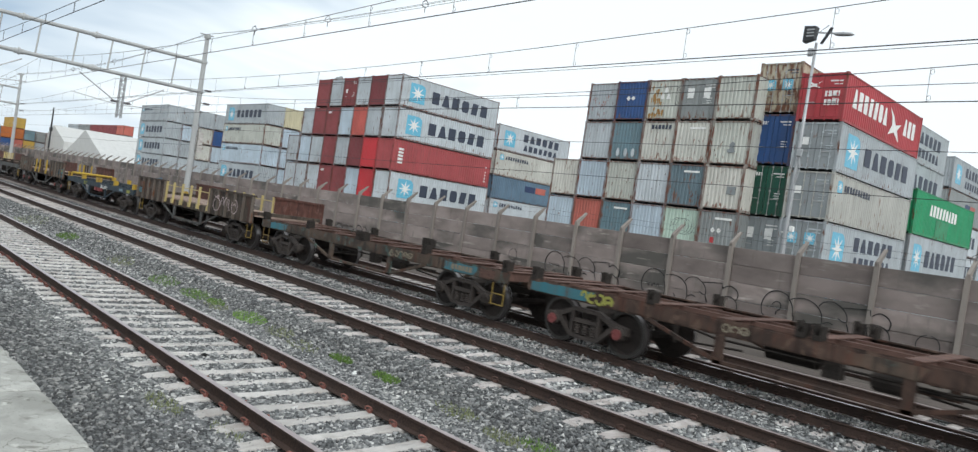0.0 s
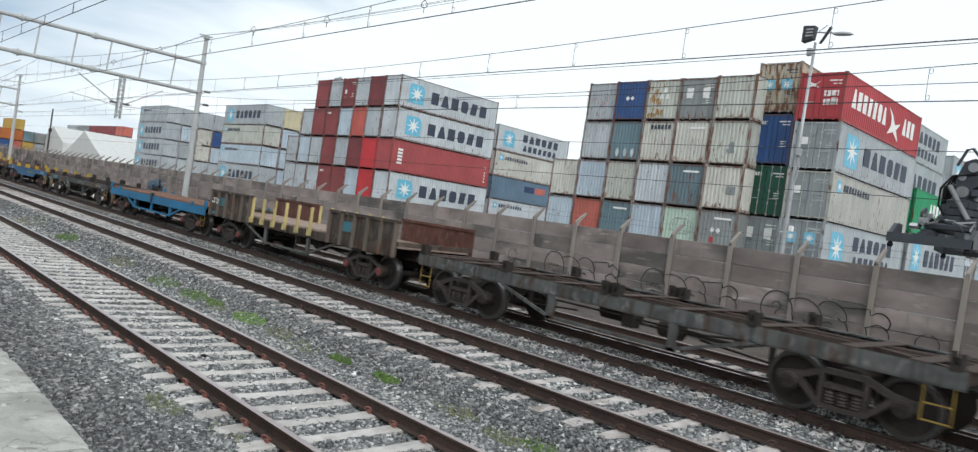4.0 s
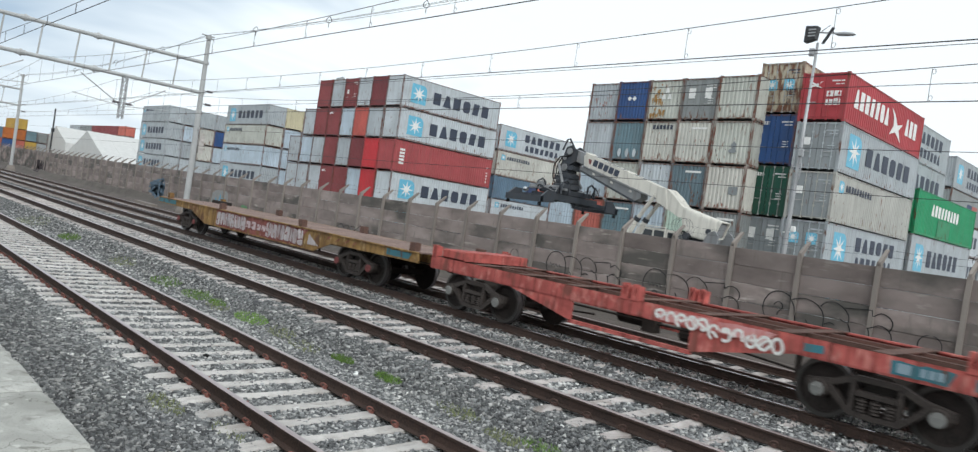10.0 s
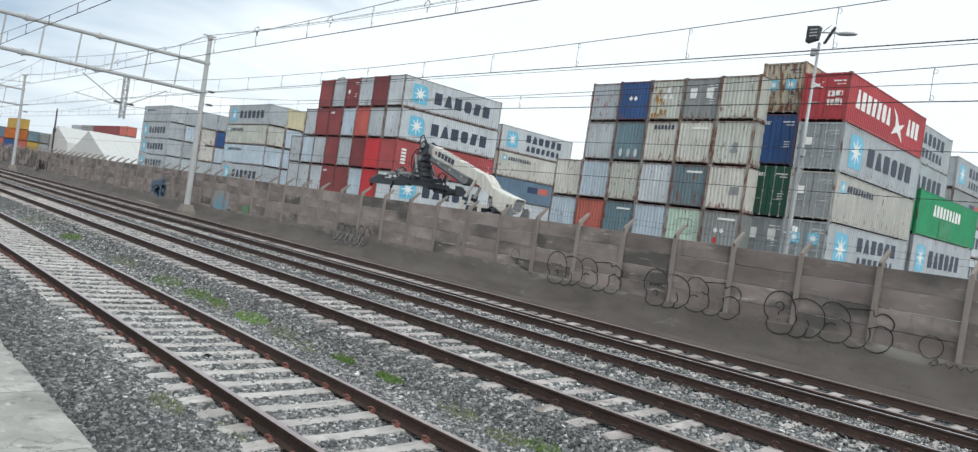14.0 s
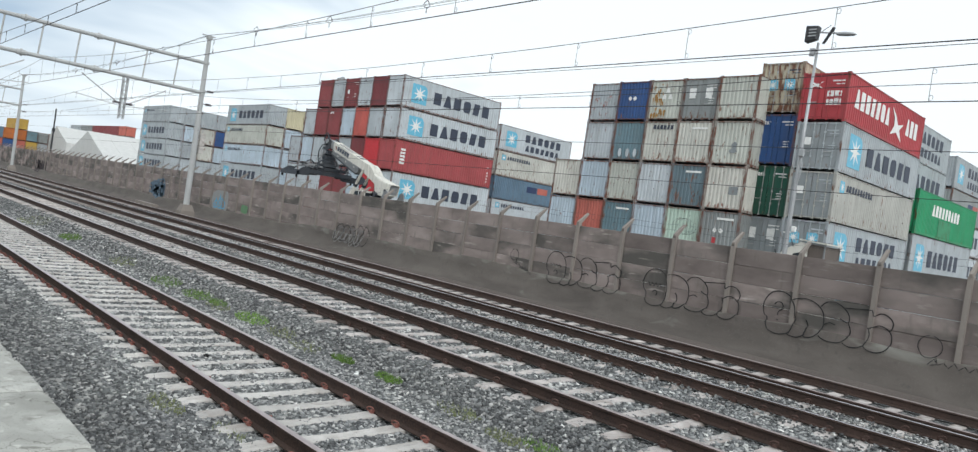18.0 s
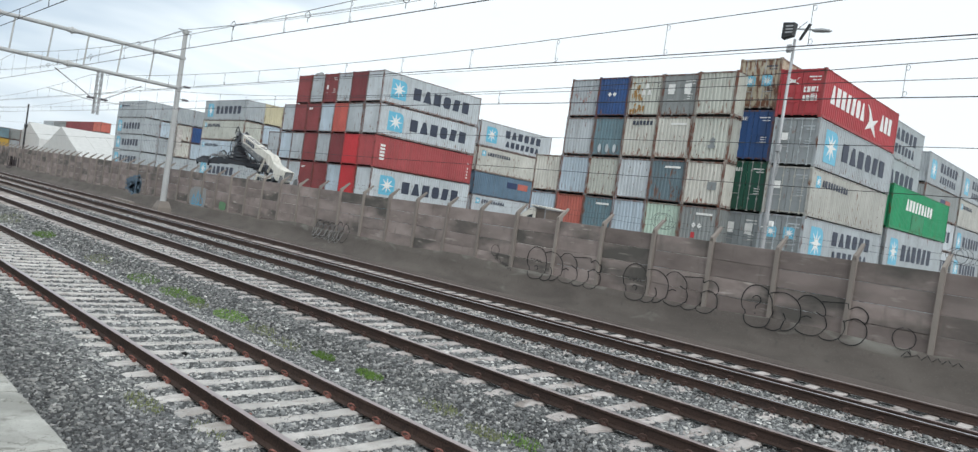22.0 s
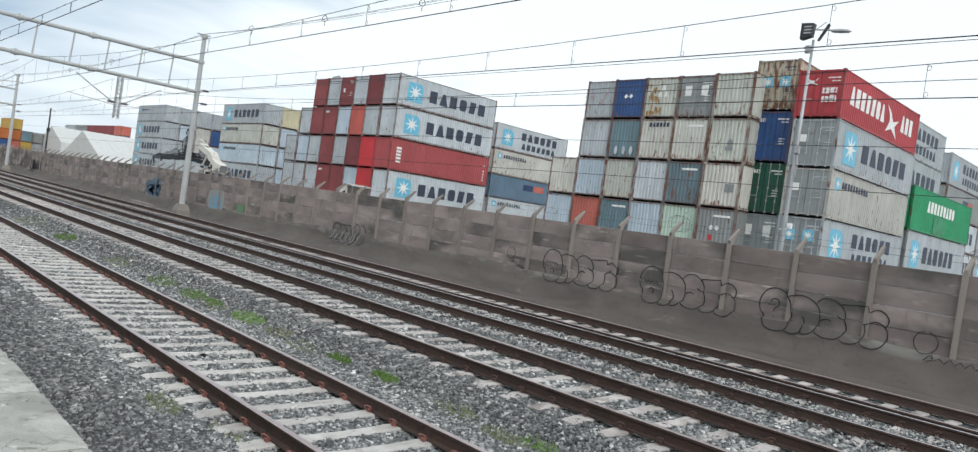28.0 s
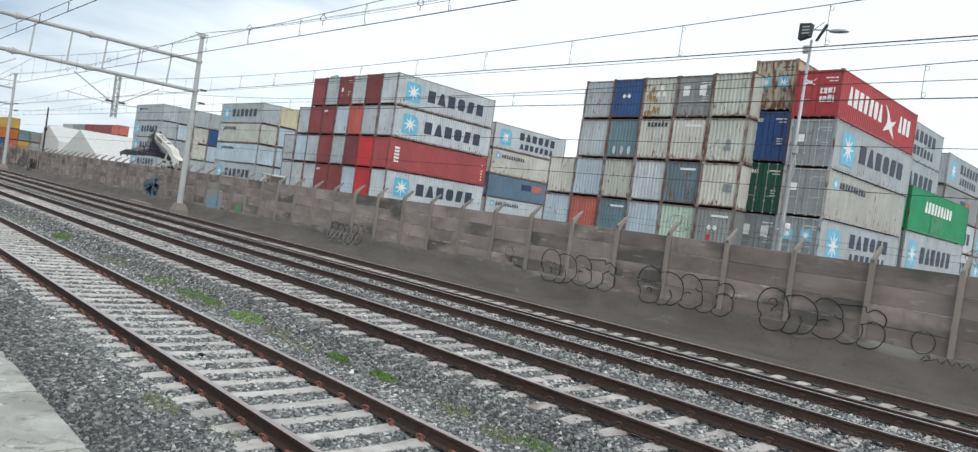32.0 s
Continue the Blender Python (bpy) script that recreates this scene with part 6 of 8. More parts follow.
def diagonals(t, spans, mat_, deck=1.20):
    for x0, y0, x1, y1 in spans:
        bm = bmesh.new()
        beam(bm, (x0, y0, deck - 0.06), (x1, y1, deck - 0.06), 0.12, 0.10)
        part("diagonal_brace", bm, mat_, t)


def locks(t, spots, mat_, h=0.30, w=0.22, deck=1.20, half=1.20):
    """Container locks: folded plates with a cone."""
    for x, sy in spots:
        bm = bmesh.new()
        y = sy * half
        box(bm, x - w / 2, x + w / 2, y - 0.10, y + 0.10, deck - 0.02, deck + 0.06)
        box(bm, x - w / 2, x - w / 2 + 0.05, y - 0.10, y + 0.10, deck + 0.06, deck + h)
        box(bm, x + w / 2 - 0.05, x + w / 2, y - 0.10, y + 0.10, deck + 0.06, deck + h * 0.9)
        lathe(bm, [(0.05, deck + 0.06), (0.05, deck + 0.10), (0.02, deck + 0.15)], 8, (x, y, 0), "z")
        part("container_lock", bm, mat_, t)


def patch(t, x0, x1, z0, z1, mat_, name="paint_patch", label="", y=-1.291, lean=0.0):
    bm = bmesh.new()
    if z1 - z0 > 0.15 and x1 - x0 > 0.25:
        # a worn outline: paint flaked away along the edges
        ring, n = [], 9
        for i in range(n):
            ring.append((x0 + (x1 - x0) * i / n, z0 + 0.05 * abs(noise.noise((x0 * 3 + i * 0.9, z0, 1)))))
        for i in range(n + 1):
            ring.append((x1 + lean - (x1 - x0) * i / n, z1 - 0.06 * abs(noise.noise((x1 * 3 + i * 0.9, z1, 2)))))
        prism(bm, ring, y, y + 0.006, "y")
    else:
        prism(bm, [(x0, z0), (x1, z0 + 0.02), (x1 + lean, z1), (x0 + lean, z1 - 0.015)], y, y + 0.006, "y")
    return part(name, bm, mat_, t, label)


def number_bars(t, x, z, count, mat_, y=-1.297, w=0.13, h=0.15):
    bm = bmesh.new()
    for k in range(count):
        box(bm, x + k * w * 1.35, x + k * w * 1.35 + w, y, y + 0.004, z, z + h)
    part("running_number", bm, mat_, t, "running number as plain bars")


def sprayed(t, lines, mat_, w=0.02, y=-1.300, name="spray_mark", label="sprayed scrawl"):
    """Thin flat sprayed lines on a wagon's side; each line is a row of (x, z)."""
    bm = bmesh.new()
    for pts in lines:
        prev = None
        for i, (x, z) in enumerate(pts):
            a, b = pts[max(i - 1, 0)], pts[min(i + 1, len(pts) - 1)]
            d = math.hypot(b[0] - a[0], b[1] - a[1]) or 1
            ox, oz = -(b[1] - a[1]) / d * w / 2, (b[0] - a[0]) / d * w / 2
            row = [bm.verts.new(c) for c in ((x + ox, y + 0.005, z + oz), (x + ox, y, z + oz), (x - ox, y, z - oz), (x - ox, y + 0.005, z - oz))]
            if prev:
                for k in range(3):
                    bm.faces.new((prev[k], prev[k + 1], row[k + 1], row[k]))
            prev = row
    return part(name, bm, mat_, t, label)


def scrawl(x0, x1, z, h, n, seed):
    """Loops and hooks in a row, no two alike: the look of a tag that cannot be read."""
    rng, lines = random.Random(seed), []
    step = (x1 - x0) / n
    for k in range(n):
        cx, a0 = x0 + (k + 0.5) * step, rng.uniform(0, 6)
        turn, sx, sz = rng.choice((0.62, 0.8, 1.0)) * math.tau, step * rng.uniform(0.36, 0.5), h / 2 * rng.uniform(0.8, 1.0)
        bend, lift = rng.uniform(-0.25, 0.25), rng.uniform(-0.08, 0.08) * h
        lines.append([(cx + sx * math.cos(a0 + turn * i / 14) * (1 + bend * math.sin(2 * turn * i / 14)), z + lift + sz * math.sin(a0 + turn * i / 14)) for i in range(15)])
        if rng.random() < 0.6:
            lines.append([(cx - sx * 0.6, z + rng.uniform(-0.3, 0.3) * h), (cx, z + rng.uniform(-0.2, 0.2) * h), (cx + sx * 0.9, z + rng.uniform(-0.4, 0.4) * h)])
    return lines


def new_wagon(x0, x1, label, group="wagons of the freight train"):
    t = thing("flat_wagon", pose((x0 + x1) / 2, TRAIN_Y, 0), label, "freight wagon", group)
    WAGONS.append((t, (x0 + x1) / 2))
    return t, x1 - x0, (-1.0 - x0) / SPEED + 0.5


WAGONS = []


def skeletal(x0, x1, paint_m, label, lock_m, cap, steps_m, tops=DECKRUST, truss=True, sills=None, ends=(-1, 1)):
    t, L, until = new_wagon(x0, x1, label)
    wagon_common(t, L, paint_m, cap, until, 4.43, steps_m, ends=ends)
    for s in (-1, 1):
        sill(t, L, s * 1.27, sills or paint_m)
        if truss:
            truss_side(t, s * 1.24, paint_m)
    e = L / 2 - 0.45
    crossbeams(t, L, (-e, -e + 0.55, -4.43, -2.92, -1.47, 0, 1.47, 2.92, 4.43, e - 0.55, e), tops)
    diagonals(t, [(-e, -1.1, -4.43, -0.2), (-e, 1.1, -4.43, 0.2), (e, -1.1, 4.43, -0.2), (e, 1.1, 4.43, 0.2)], tops)
    for y in (-0.32, 0.32):
        bm = bmesh.new()
        box(bm, -e, e, y - 0.05, y + 0.05, 1.11, 1.19)
        part("stringer", bm, tops, t)
    locks(t, [(x, s) for x in (-5.85, -2.92, -0.13, 0.13, 2.92, 5.85) for s in (-1, 1)], lock_m, 0.24, 0.17)
    return t, L


def gondola(x0, x1, paint_m, label, stakes, box_len=(3.4, 3.6), patch_m=None, steps_m=None, cap=None):
    t, L, until = new_wagon(x0, x1, label)
    wagon_common(t, L, paint_m, cap or CAPRED, until, 4.43, steps_m)
    for s in (-1, 1):
        sill(t, L, s * 1.30, paint_m, 1.18, 0.26)
        truss_side(t, s * 1.26, W_GREY, 1.42, 0.94, 0.44, 3.0)
    e = L / 2 - 0.38
    # plank deck
    n = 30
    bm = bmesh.new()
    box(bm, 0, 2 * e / n - 0.012, -1.26, 1.26, 0, 0.05)
    plank = mesh_of("deck_plank", bm, PLANK)
    for k in range(n):
        part("deck_plank", plank, None, t, at=pose(-e + k * 2 * e / n, 0, 1.182 + random.uniform(-0.006, 0.006), 0, 0, random.uniform(-0.25, 0.25)))
    # end boxes with ribbed sides, the nearer half open
    for side, ln in ((-1, box_len[0]), (1, box_len[1])):
        xa, xb = (-e, -e + ln) if side < 0 else (e - ln, e)
        for sy in (-1, 1):
            bm = bmesh.new()
            y = sy * 1.33
            box(bm, xa, xb, y - 0.012, y + 0.012, 0.96, 1.88)
            box(bm, xa - 0.02, xb + 0.02, y - 0.06, y + 0.06, 1.84, 1.92)
            p = part("box_side", bm, W_BOX if sy < 0 else W_INNER, t, "rust-streaked ribbed side" if sy < 0 else "red-brown rusty far side")
            for k in range(6):
                bm = bmesh.new()
                x = xa + 0.05 + k * (ln - 0.1) / 5
                prism(bm, [(x - 0.055, y + sy * 0.012), (x + 0.055, y + sy * 0.012), (x + 0.035, y + sy * 0.085), (x - 0.035, y + sy * 0.085)], 0.94, 1.86, "z")
                part("box_rib", bm, W_RIB if sy < 0 else W_INNER, p)
        # low end sill instead of an end wall
        bm = bmesh.new()
        x = -e + 0.05 if side < 0 else e - 0.05
        box(bm, x - 0.05, x + 0.05, -1.31, 1.31, 1.24, 1.36)
        part("end_sill", bm, W_BOX, t)
        if patch_m:
            patch(t, xa + 0.7, xa + 1.4, 1.35, 1.66, patch_m, "paint_patch", "faded painted patch", -1.349)
    for x, m in stakes:
        for sy in (-1, 1):
            bm = bmesh.new()
            beam(bm, (x, sy * 1.32, 1.00), (x, sy * 1.32, 1.88), 0.085, 0.06, (1, 0, 0))
            box(bm, x - 0.09, x + 0.09, sy * 1.32 - 0.06, sy * 1.32 + 0.06, 1.0, 1.18)
            part("side_stake", bm, m, t, "upright side stake")
    return t, L


def make_train():
    # in order from the head; the ends of each wagon as it stands at the start
    t, L = skeletal(-11.04, 1.74, W_BROWN, "rusty brown skeletal container wagon with stained side sills", STEEL, CAPRED, None)
    patch(t, -5.9, -4.2, 0.94, 1.16, W_CYAN, label="faded turquoise patch")
    sprayed(t, scrawl(-4.55, -3.75, 1.05, 0.19, 4, 2), W_LIME, 0.05, label="yellow-green sprayed scrawl")
    sprayed(t, scrawl(-1.45, -0.95, 1.06, 0.13, 3, 3), W_FADED, 0.03, label="faded cream scrawl")
    patch(t, 0.6, 1.7, 0.93, 1.15, W_TEALRUST, label="worn green paint")
    t, L = skeletal(-23.66, -10.88, W_TEALRUST, "green and rust skeletal container wagon with truss sides", STEEL, STEEL, W_YELLOW, sills=W_TEALRUST)
    patch(t, -5.35, -4.2, 0.94, 1.16, W_CYAN, label="faded turquoise patch")
    sprayed(t, scrawl(1.5, 2.5, 1.05, 0.16, 5, 4), W_FADED, 0.028, label="faded cream loops")
    patch(t, 3.8, 5.0, 0.94, 1.16, W_CYAN, label="faded turquoise number panel")
    number_bars(t, 4.05, 0.99, 6, W_FADED, h=0.12, w=0.095, y=-1.299)
    patch(t, 5.05, 5.6, 0.94, 1.16, DECKRUST, label="bare rusty patch")
    t, L = gondola(-36.34, -23.56, W_BOX, "rusty wagon with plank deck, end boxes and yellow stakes", [(x, W_CREAM) for x in (-2.45, -1.62, -0.66, 0.25, 1.13, 2.15)], (3.52, 3.72), None, W_YELLOW, STEEL)
    for sy in (-1, 1):
        bm = bmesh.new()
        beam(bm, (-2.45, sy * 1.30, 1.74), (2.15, sy * 1.30, 1.70), 0.03, 0.03)
        part("stake_rail", bm, W_CREAM, t)
    rings = [[(3.12 + 0.30 * math.cos(a), 1.36 + 0.24 * math.sin(a)) for a in (2.2 + i * 0.42 for i in range(15))],
             [(2.86, 1.66), (3.0, 1.60), (3.2, 1.70), (3.3, 1.62)],
             [(3.62 + 0.12 * math.cos(a), 1.40 + 0.26 * math.sin(a)) for a in (3.4 - i * 0.45 for i in range(9))],
             [(3.92 + 0.12 * math.cos(a), 1.40 + 0.26 * math.sin(a)) for a in (3.4 - i * 0.45 for i in range(9))],
             [(4.16, 1.62), (4.24, 1.20), (4.36, 1.24)],
             [(4.68 + 0.24 * math.cos(a), 1.38 + 0.25 * math.sin(a)) for a in (1.5 - i * 0.42 for i in range(14))],
             [(4.55, 1.42), (4.70, 1.50), (4.84, 1.38)]]
    sprayed(t, rings, W_SCRAWL, 0.03, -1.440, label="faded pale sprayed rings")
    patch(t, -5.95, -5.3, 1.18, 1.42, W_CYAN, label="faded turquoise patch", y=-1.349)
    patch(t, -5.9, -5.35, 1.46, 1.70, DECKRUST, label="bare rusty patch", y=-1.349)
    t, L = skeletal(-49.17, -36.39, W_DARKBLUE, "dark blue skeletal container wagon with yellow locks", W_YELLOW, STEEL, W_YELLOW, W_DARKBLUE, ends=(-1,))
    bm = bmesh.new()
    rod(bm, (-5.9, -1.1, 1.42), (-5.9, 1.1, 1.42), 0.07, 8)
    part("end_bar", bm, W_YELLOW, t)
    sprayed(t, scrawl(0.72, 1.85, 1.0, 0.17, 6, 11), M_SPRAYWHITE, 0.026, label="white sprayed scrawl")
    sprayed(t, [[(1.97, 1.08), (1.95, 0.98)], [(1.945, 0.93), (1.94, 0.91)]], M_SPRAYWHITE, 0.03, label="white sprayed stroke")
    sprayed(t, scrawl(-2.45, -1.85, 1.03, 0.18, 3, 12), W_LIME, 0.05, label="yellow-green sprayed scrawl")
    number_bars(t, 3.9, 0.99, 4, W_NUMBER, w=0.10, h=0.12)
    patch(t, 5.0, 5.5, 0.96, 1.12, W_LIME, "spray_mark", "yellow-green sprayed patch")
    for x in (-0.55, 0.05):
        bm = bmesh.new()
        block(bm, x - 0.09, x + 0.09, -1.22, -1.02, 0.72, 0.96, 0.02)
        part("hanging_bracket", bm, W_PINK, t, "faded red bracket under the sill")
    t, L = gondola(-61.90, -49.12, W_BOX, "weathered wagon with plank deck, tall end boxes, yellow stakes", [(-1.5, W_YELLOW), (-0.47, W_YELLOW), (0.42, DECKDARK), (-0.08, DECKDARK), (1.36, W_YELLOW)], (3.4, 3.52))
    for k, (x0, x1, z0, z1) in enumerate(((4.62, 5.2, 1.16, 1.46), (5.32, 5.98, 1.2, 1.52), (5.4, 5.9, 0.99, 1.12), (-5.1, -4.5, 1.3, 1.62))):
        patch(t, x0, x1, z0, z1, W_CYAN if k % 2 else W_TEAL, label="faded blue sprayed patch", y=-1.349)
    sprayed(t, scrawl(4.65, 5.2, 1.30, 0.22, 3, 15), W_DARKBLUE, 0.03, -1.3555, label="dark blue sprayed scrawl")
    sprayed(t, scrawl(5.35, 5.95, 1.37, 0.14, 4, 16), W_LIME, 0.03, -1.3555, label="yellow-green sprayed scrawl")
    skeletal(-74.89, -62.11, W_GREY, "grey skeletal container wagon with truss sides", STEEL, STEEL, W_YELLOW, DECKDARK)
    t, L = gondola(-87.87, -75.09, W_BOX, "rusty wagon with end boxes and a row of pale stakes", [(x, W_CREAM) for x in (-2.5, -1.7, -0.9, -0.1, 0.7, 1.5)], (3.4, 3.4), W_CYAN)
    sprayed(t, scrawl(-5.7, -5.15, 1.52, 0.2, 3, 17), M_SPRAYWHITE, 0.03, -1.440, label="white sprayed scrawl")
    patch(t, -5.8, -5.45, 1.0, 1.12, W_CYAN, label="faded turquoise patch", y=-1.349)
    # blue flat wagon with a plank deck
    t, L, until = new_wagon(-100.44, -87.66, "bright blue flat wagon with a rust-stained plank deck")
    wagon_common(t, L, W_BLUE, CAPRED, until, 4.43, W_YELLOW)
    e = L / 2 - 0.38
    for s in (-1, 1):
        sill(t, L, s * 1.30, W_BLUE, 1.17, 0.33)
        truss_side(t, s * 1.27, W_BLUE, 2.28, 0.88, 0.49, 3.5, 0.075, 0.125)
        bm = bmesh.new()
        box(bm, -0.085, 0.085, s * 1.30 - 0.06, s * 1.30 + 0.06, 0.88, 1.30)
        part("stake_pocket", bm, W_DARKBLUE, t)
        bm = bmesh.new()
        box(bm, -0.065, 0.065, s * 1.27 - 0.03, s * 1.27 + 0.03, 0.50, 0.88)
        part("truss_post", bm, W_BLUE, t)
        for x in (-e + 0.03, e - 0.03, -4.6, 4.6):
            bm = bmesh.new()
            box(bm, x - 0.05, x + 0.05, s * 1.30 - 0.05, s * 1.30 + 0.05, 1.10, 1.42 if abs(x) > 5 else 1.30)
            part("corner_lug", bm, W_BLUE, t)
    bm = bmesh.new()
    box(bm, 0, 0.155, -1.28, 1.28, 0, 0.05)
    plank = mesh_of("deck_plank", bm, DARKPLANK)
    n = int(2 * e / 0.172)
    for k in range(n):
        part("deck_plank", plank, None, t, at=pose(-e + k * 2 * e / n, 0, 1.172 + random.uniform(-0.008, 0.008), 0, 0, random.uniform(-0.4, 0.4)))
    # dark skeletal wagon
    t, L = skeletal(-113.19, -100.41, W_GREEN, "dark green-grey skeletal container wagon with patchy paint", STEEL, CAPWHITE, W_YELLOW, DECKDARK)
    patch(t, -5.2, -4.2, 0.94, 1.14, W_CYAN, "spray_mark", "faded blue spray mark")
    number_bars(t, 3.9, 1.0, 3, W_FADED, h=0.11, w=0.10)
    number_bars(t, 4.5, 1.0, 3, W_FADED, h=0.11, w=0.10)
    sprayed(t, scrawl(0.4, 1.6, 1.03, 0.15, 5, 19), W_FADED, 0.03, label="faded cream loops")
    patch(t, -3.2, -2.2, 0.92, 1.16, DECKRUST, label="bare rusty patch")
    patch(t, 2.6, 3.6, 0.92, 1.16, DECKRUST, label="bare rusty patch")
    # royal blue wagon with deep belly sills and yellow stakes
    t, L, until = new_wagon(-126.37, -113.59, "royal blue container wagon with deep sills and yellow locks")
    wagon_common(t, L, W_ROYAL, CAPRED, until, 4.43, W_CREAM, ends=(1,))
    e = L / 2 - 0.38
    prof = [(-e, 0.93), (-3.1, 0.93), (-2.5, 0.66), (2.5, 0.66), (3.0, 0.93), (e, 0.93), (e, 1.18), (-e, 1.18)]
    for s in (-1, 1):
        sill(t, L, s * 1.27, W_ROYAL, 1.20, profile=prof)
    crossbeams(t, L, (-e + 0.1, -4.43, -2.95, -1.5, 0, 1.5, 2.95, 4.43, e - 0.1), DECKRUST)
    for y in (-0.5, 0.5):
        bm = bmesh.new()
        box(bm, -e, e, y - 0.09, y + 0.09, 1.12, 1.195)
        part("stringer", bm, DECKRUST, t)
    locks(t, [(x, s) for x in (-5.96, -2.87, -0.15, 0.15, 2.88, 5.9) for s in (-1, 1)], W_YELLOW, 0.24, 0.17)
    number_bars(t, 4.5, 1.0, 8, W_NUMBER, h=0.13, w=0.085)
    sprayed(t, scrawl(0.6, 1.75, 0.93, 0.17, 5, 21) + scrawl(1.75, 2.4, 0.88, 0.26, 2, 22), W_LIME, 0.026, label="yellow-green sprayed scrawl")
    patch(t, -4.54, -4.21, 0.95, 1.14, W_SCRAWL, label="faded pink patch")
    sprayed(t, scrawl(-5.9, -5.3, 1.05, 0.12, 3, 23), W_LIME, 0.025, label="yellow-green sprayed scrawl")
    # brown wagon
    t, L = skeletal(-139.02, -126.24, W_BROWN, "dark brown rusty skeletal container wagon with truss", DECKRUST, STEEL, None)
    patch(t, -5.9, -5.2, 0.94, 1.14, W_OCHRE, label="ochre patch")
    patch(t, 3.88, 4.15, 0.98, 1.12, W_YELLOW, label="worn yellow patch")
    patch(t, 4.3, 4.63, 0.98, 1.12, W_OCHRE, label="ochre patch")
    for y in (-0.85, 0.85):
        bm = bmesh.new()
        box(bm, -5.4, 5.4, y - 0.16, y + 0.16, 1.12, 1.192)
        part("stringer", bm, DECKRUST, t)
    # teal wagon with yellow fittings
    t, L = skeletal(-151.77, -138.99, W_TEAL, "teal blue container wagon with yellow stakes and rusty deck", W_YELLOW, CAPRED, W_BROWN)
    for y in (-0.85, 0.85):
        bm = bmesh.new()
        box(bm, -5.4, 5.4, y - 0.16, y + 0.16, 1.12, 1.192)
        part("stringer", bm, DECKRUST, t)
    for x in (-4.75, -3.35, -2.15, 3.1, 4.4):
        bm = bmesh.new()
        box(bm, x - 0.30, x + 0.30, -1.34, -1.20, 1.15, 1.20)
        part("lock_plate", bm, W_YELLOW, t)
    for x, sy, h in ((5.65, -1, 0.62), (-2.2, 1, 0.62), (-0.9, 1, 0.70), (0.6, 1, 0.70), (4.1, 1, 0.6), (5.65, 1, 0.5)):
        bm = bmesh.new()
        prism(bm, [(x - 0.12, 1.20), (x + 0.10, 1.20), (x + 0.06, 1.28), (x + 0.025, 1.31), (x + 0.025, 1.2 + h), (x - 0.035, 1.2 + h), (x - 0.035, 1.31), (x - 0.10, 1.28)], sy * 1.22 - 0.05, sy * 1.22 + 0.05, "y")
        part("stake", bm, W_YELLOW, t, "yellow upright stake")
    bm = bmesh.new()
    block(bm, -5.6, -2.9, 1.02, 1.2, 1.22, 1.42, 0.02)
    part("guide_rail", bm, W_YELLOW, t, "long yellow guide rail")
    bm = bmesh.new()
    block(bm, 5.3, 5.6, -1.2, 1.2, 1.20, 1.34, 0.02)
    part("end_bar", bm, W_YELLOW, t)
    sprayed(t, scrawl(3.6, 4.9, 1.03, 0.16, 5, 25), W_LIME, 0.04, label="worn yellow sprayed letters-like marks")
    # red wagon
    t, L, until = new_wagon(-164.46, -151.68, "red container wagon with belly plates and white graffiti")
    wagon_common(t, L, W_RED, CAPGREY, until, 4.43, None)
    e = L / 2 - 0.38
    for s in (-1, 1):
        sill(t, L, s * 1.27, W_RED, 1.20, 0.30)
        for d in (-1, 1):
            bm = bmesh.new()
            prism(bm, [(d * 1.35, 0.92), (d * 3.3, 0.92), (d * 1.35, 0.50)][::d], s * 1.25 - 0.012, s * 1.25 + 0.012, "y")
            part("belly_plate", bm, W_RED, t, "triangular belly plate")
        bm = bmesh.new()
        box(bm, -1.4, 1.4, s * 1.25 - 0.05, s * 1.25 + 0.05, 0.46, 0.53)
        part("belly_chord", bm, W_RED, t)
    crossbeams(t, L, (-e + 0.1, -4.43, -2.95, -1.5, 0, 1.5, 2.95, 4.43, e - 0.1), DECKRUST)
    for y in (-0.4, 0.4):
        bm = bmesh.new()
        box(bm, -e, e, y - 0.06, y + 0.06, 1.12, 1.195)
        part("stringer", bm, DECKRUST, t)
    locks(t, [(x, s) for x in (-5.9, -0.12, 0.12, 5.6, 5.9) for s in (-1, 1)], W_RED, 0.28, 0.15)
    bm = bmesh.new()
    block(bm, -5.8, -5.0, -1.1, 1.1, 1.2, 1.42, 0.03)
    part("end_bar", bm, W_RED, t)
    sprayed(t, scrawl(0.63, 1.7, 1.02, 0.22, 5, 31) + scrawl(1.7, 3.05, 0.96, 0.26, 6, 32), M_SPRAYWHITE, 0.05, label="pinkish white sprayed scrawl")
    patch(t, 0.7, 2.9, 0.94, 1.16, W_PALERED, "spray_mark", "pale pink sprayed wash", -1.295)
    patch(t, 4.6, 5.42, 0.94, 1.16, W_CYAN, label="turquoise number panel")
    number_bars(t, 4.98, 0.99, 3, W_NUMBER, -1.299, 0.08, 0.12)
    bm = bmesh.new()
    box(bm, 4.68, 4.86, -1.299, -1.295, 0.98, 1.12)
    part("brand_mark", bm, W_NUMBER, t, "small pale mark")
    patch(t, 3.35, 3.65, 0.98, 1.12, W_CYAN, label="turquoise patch")
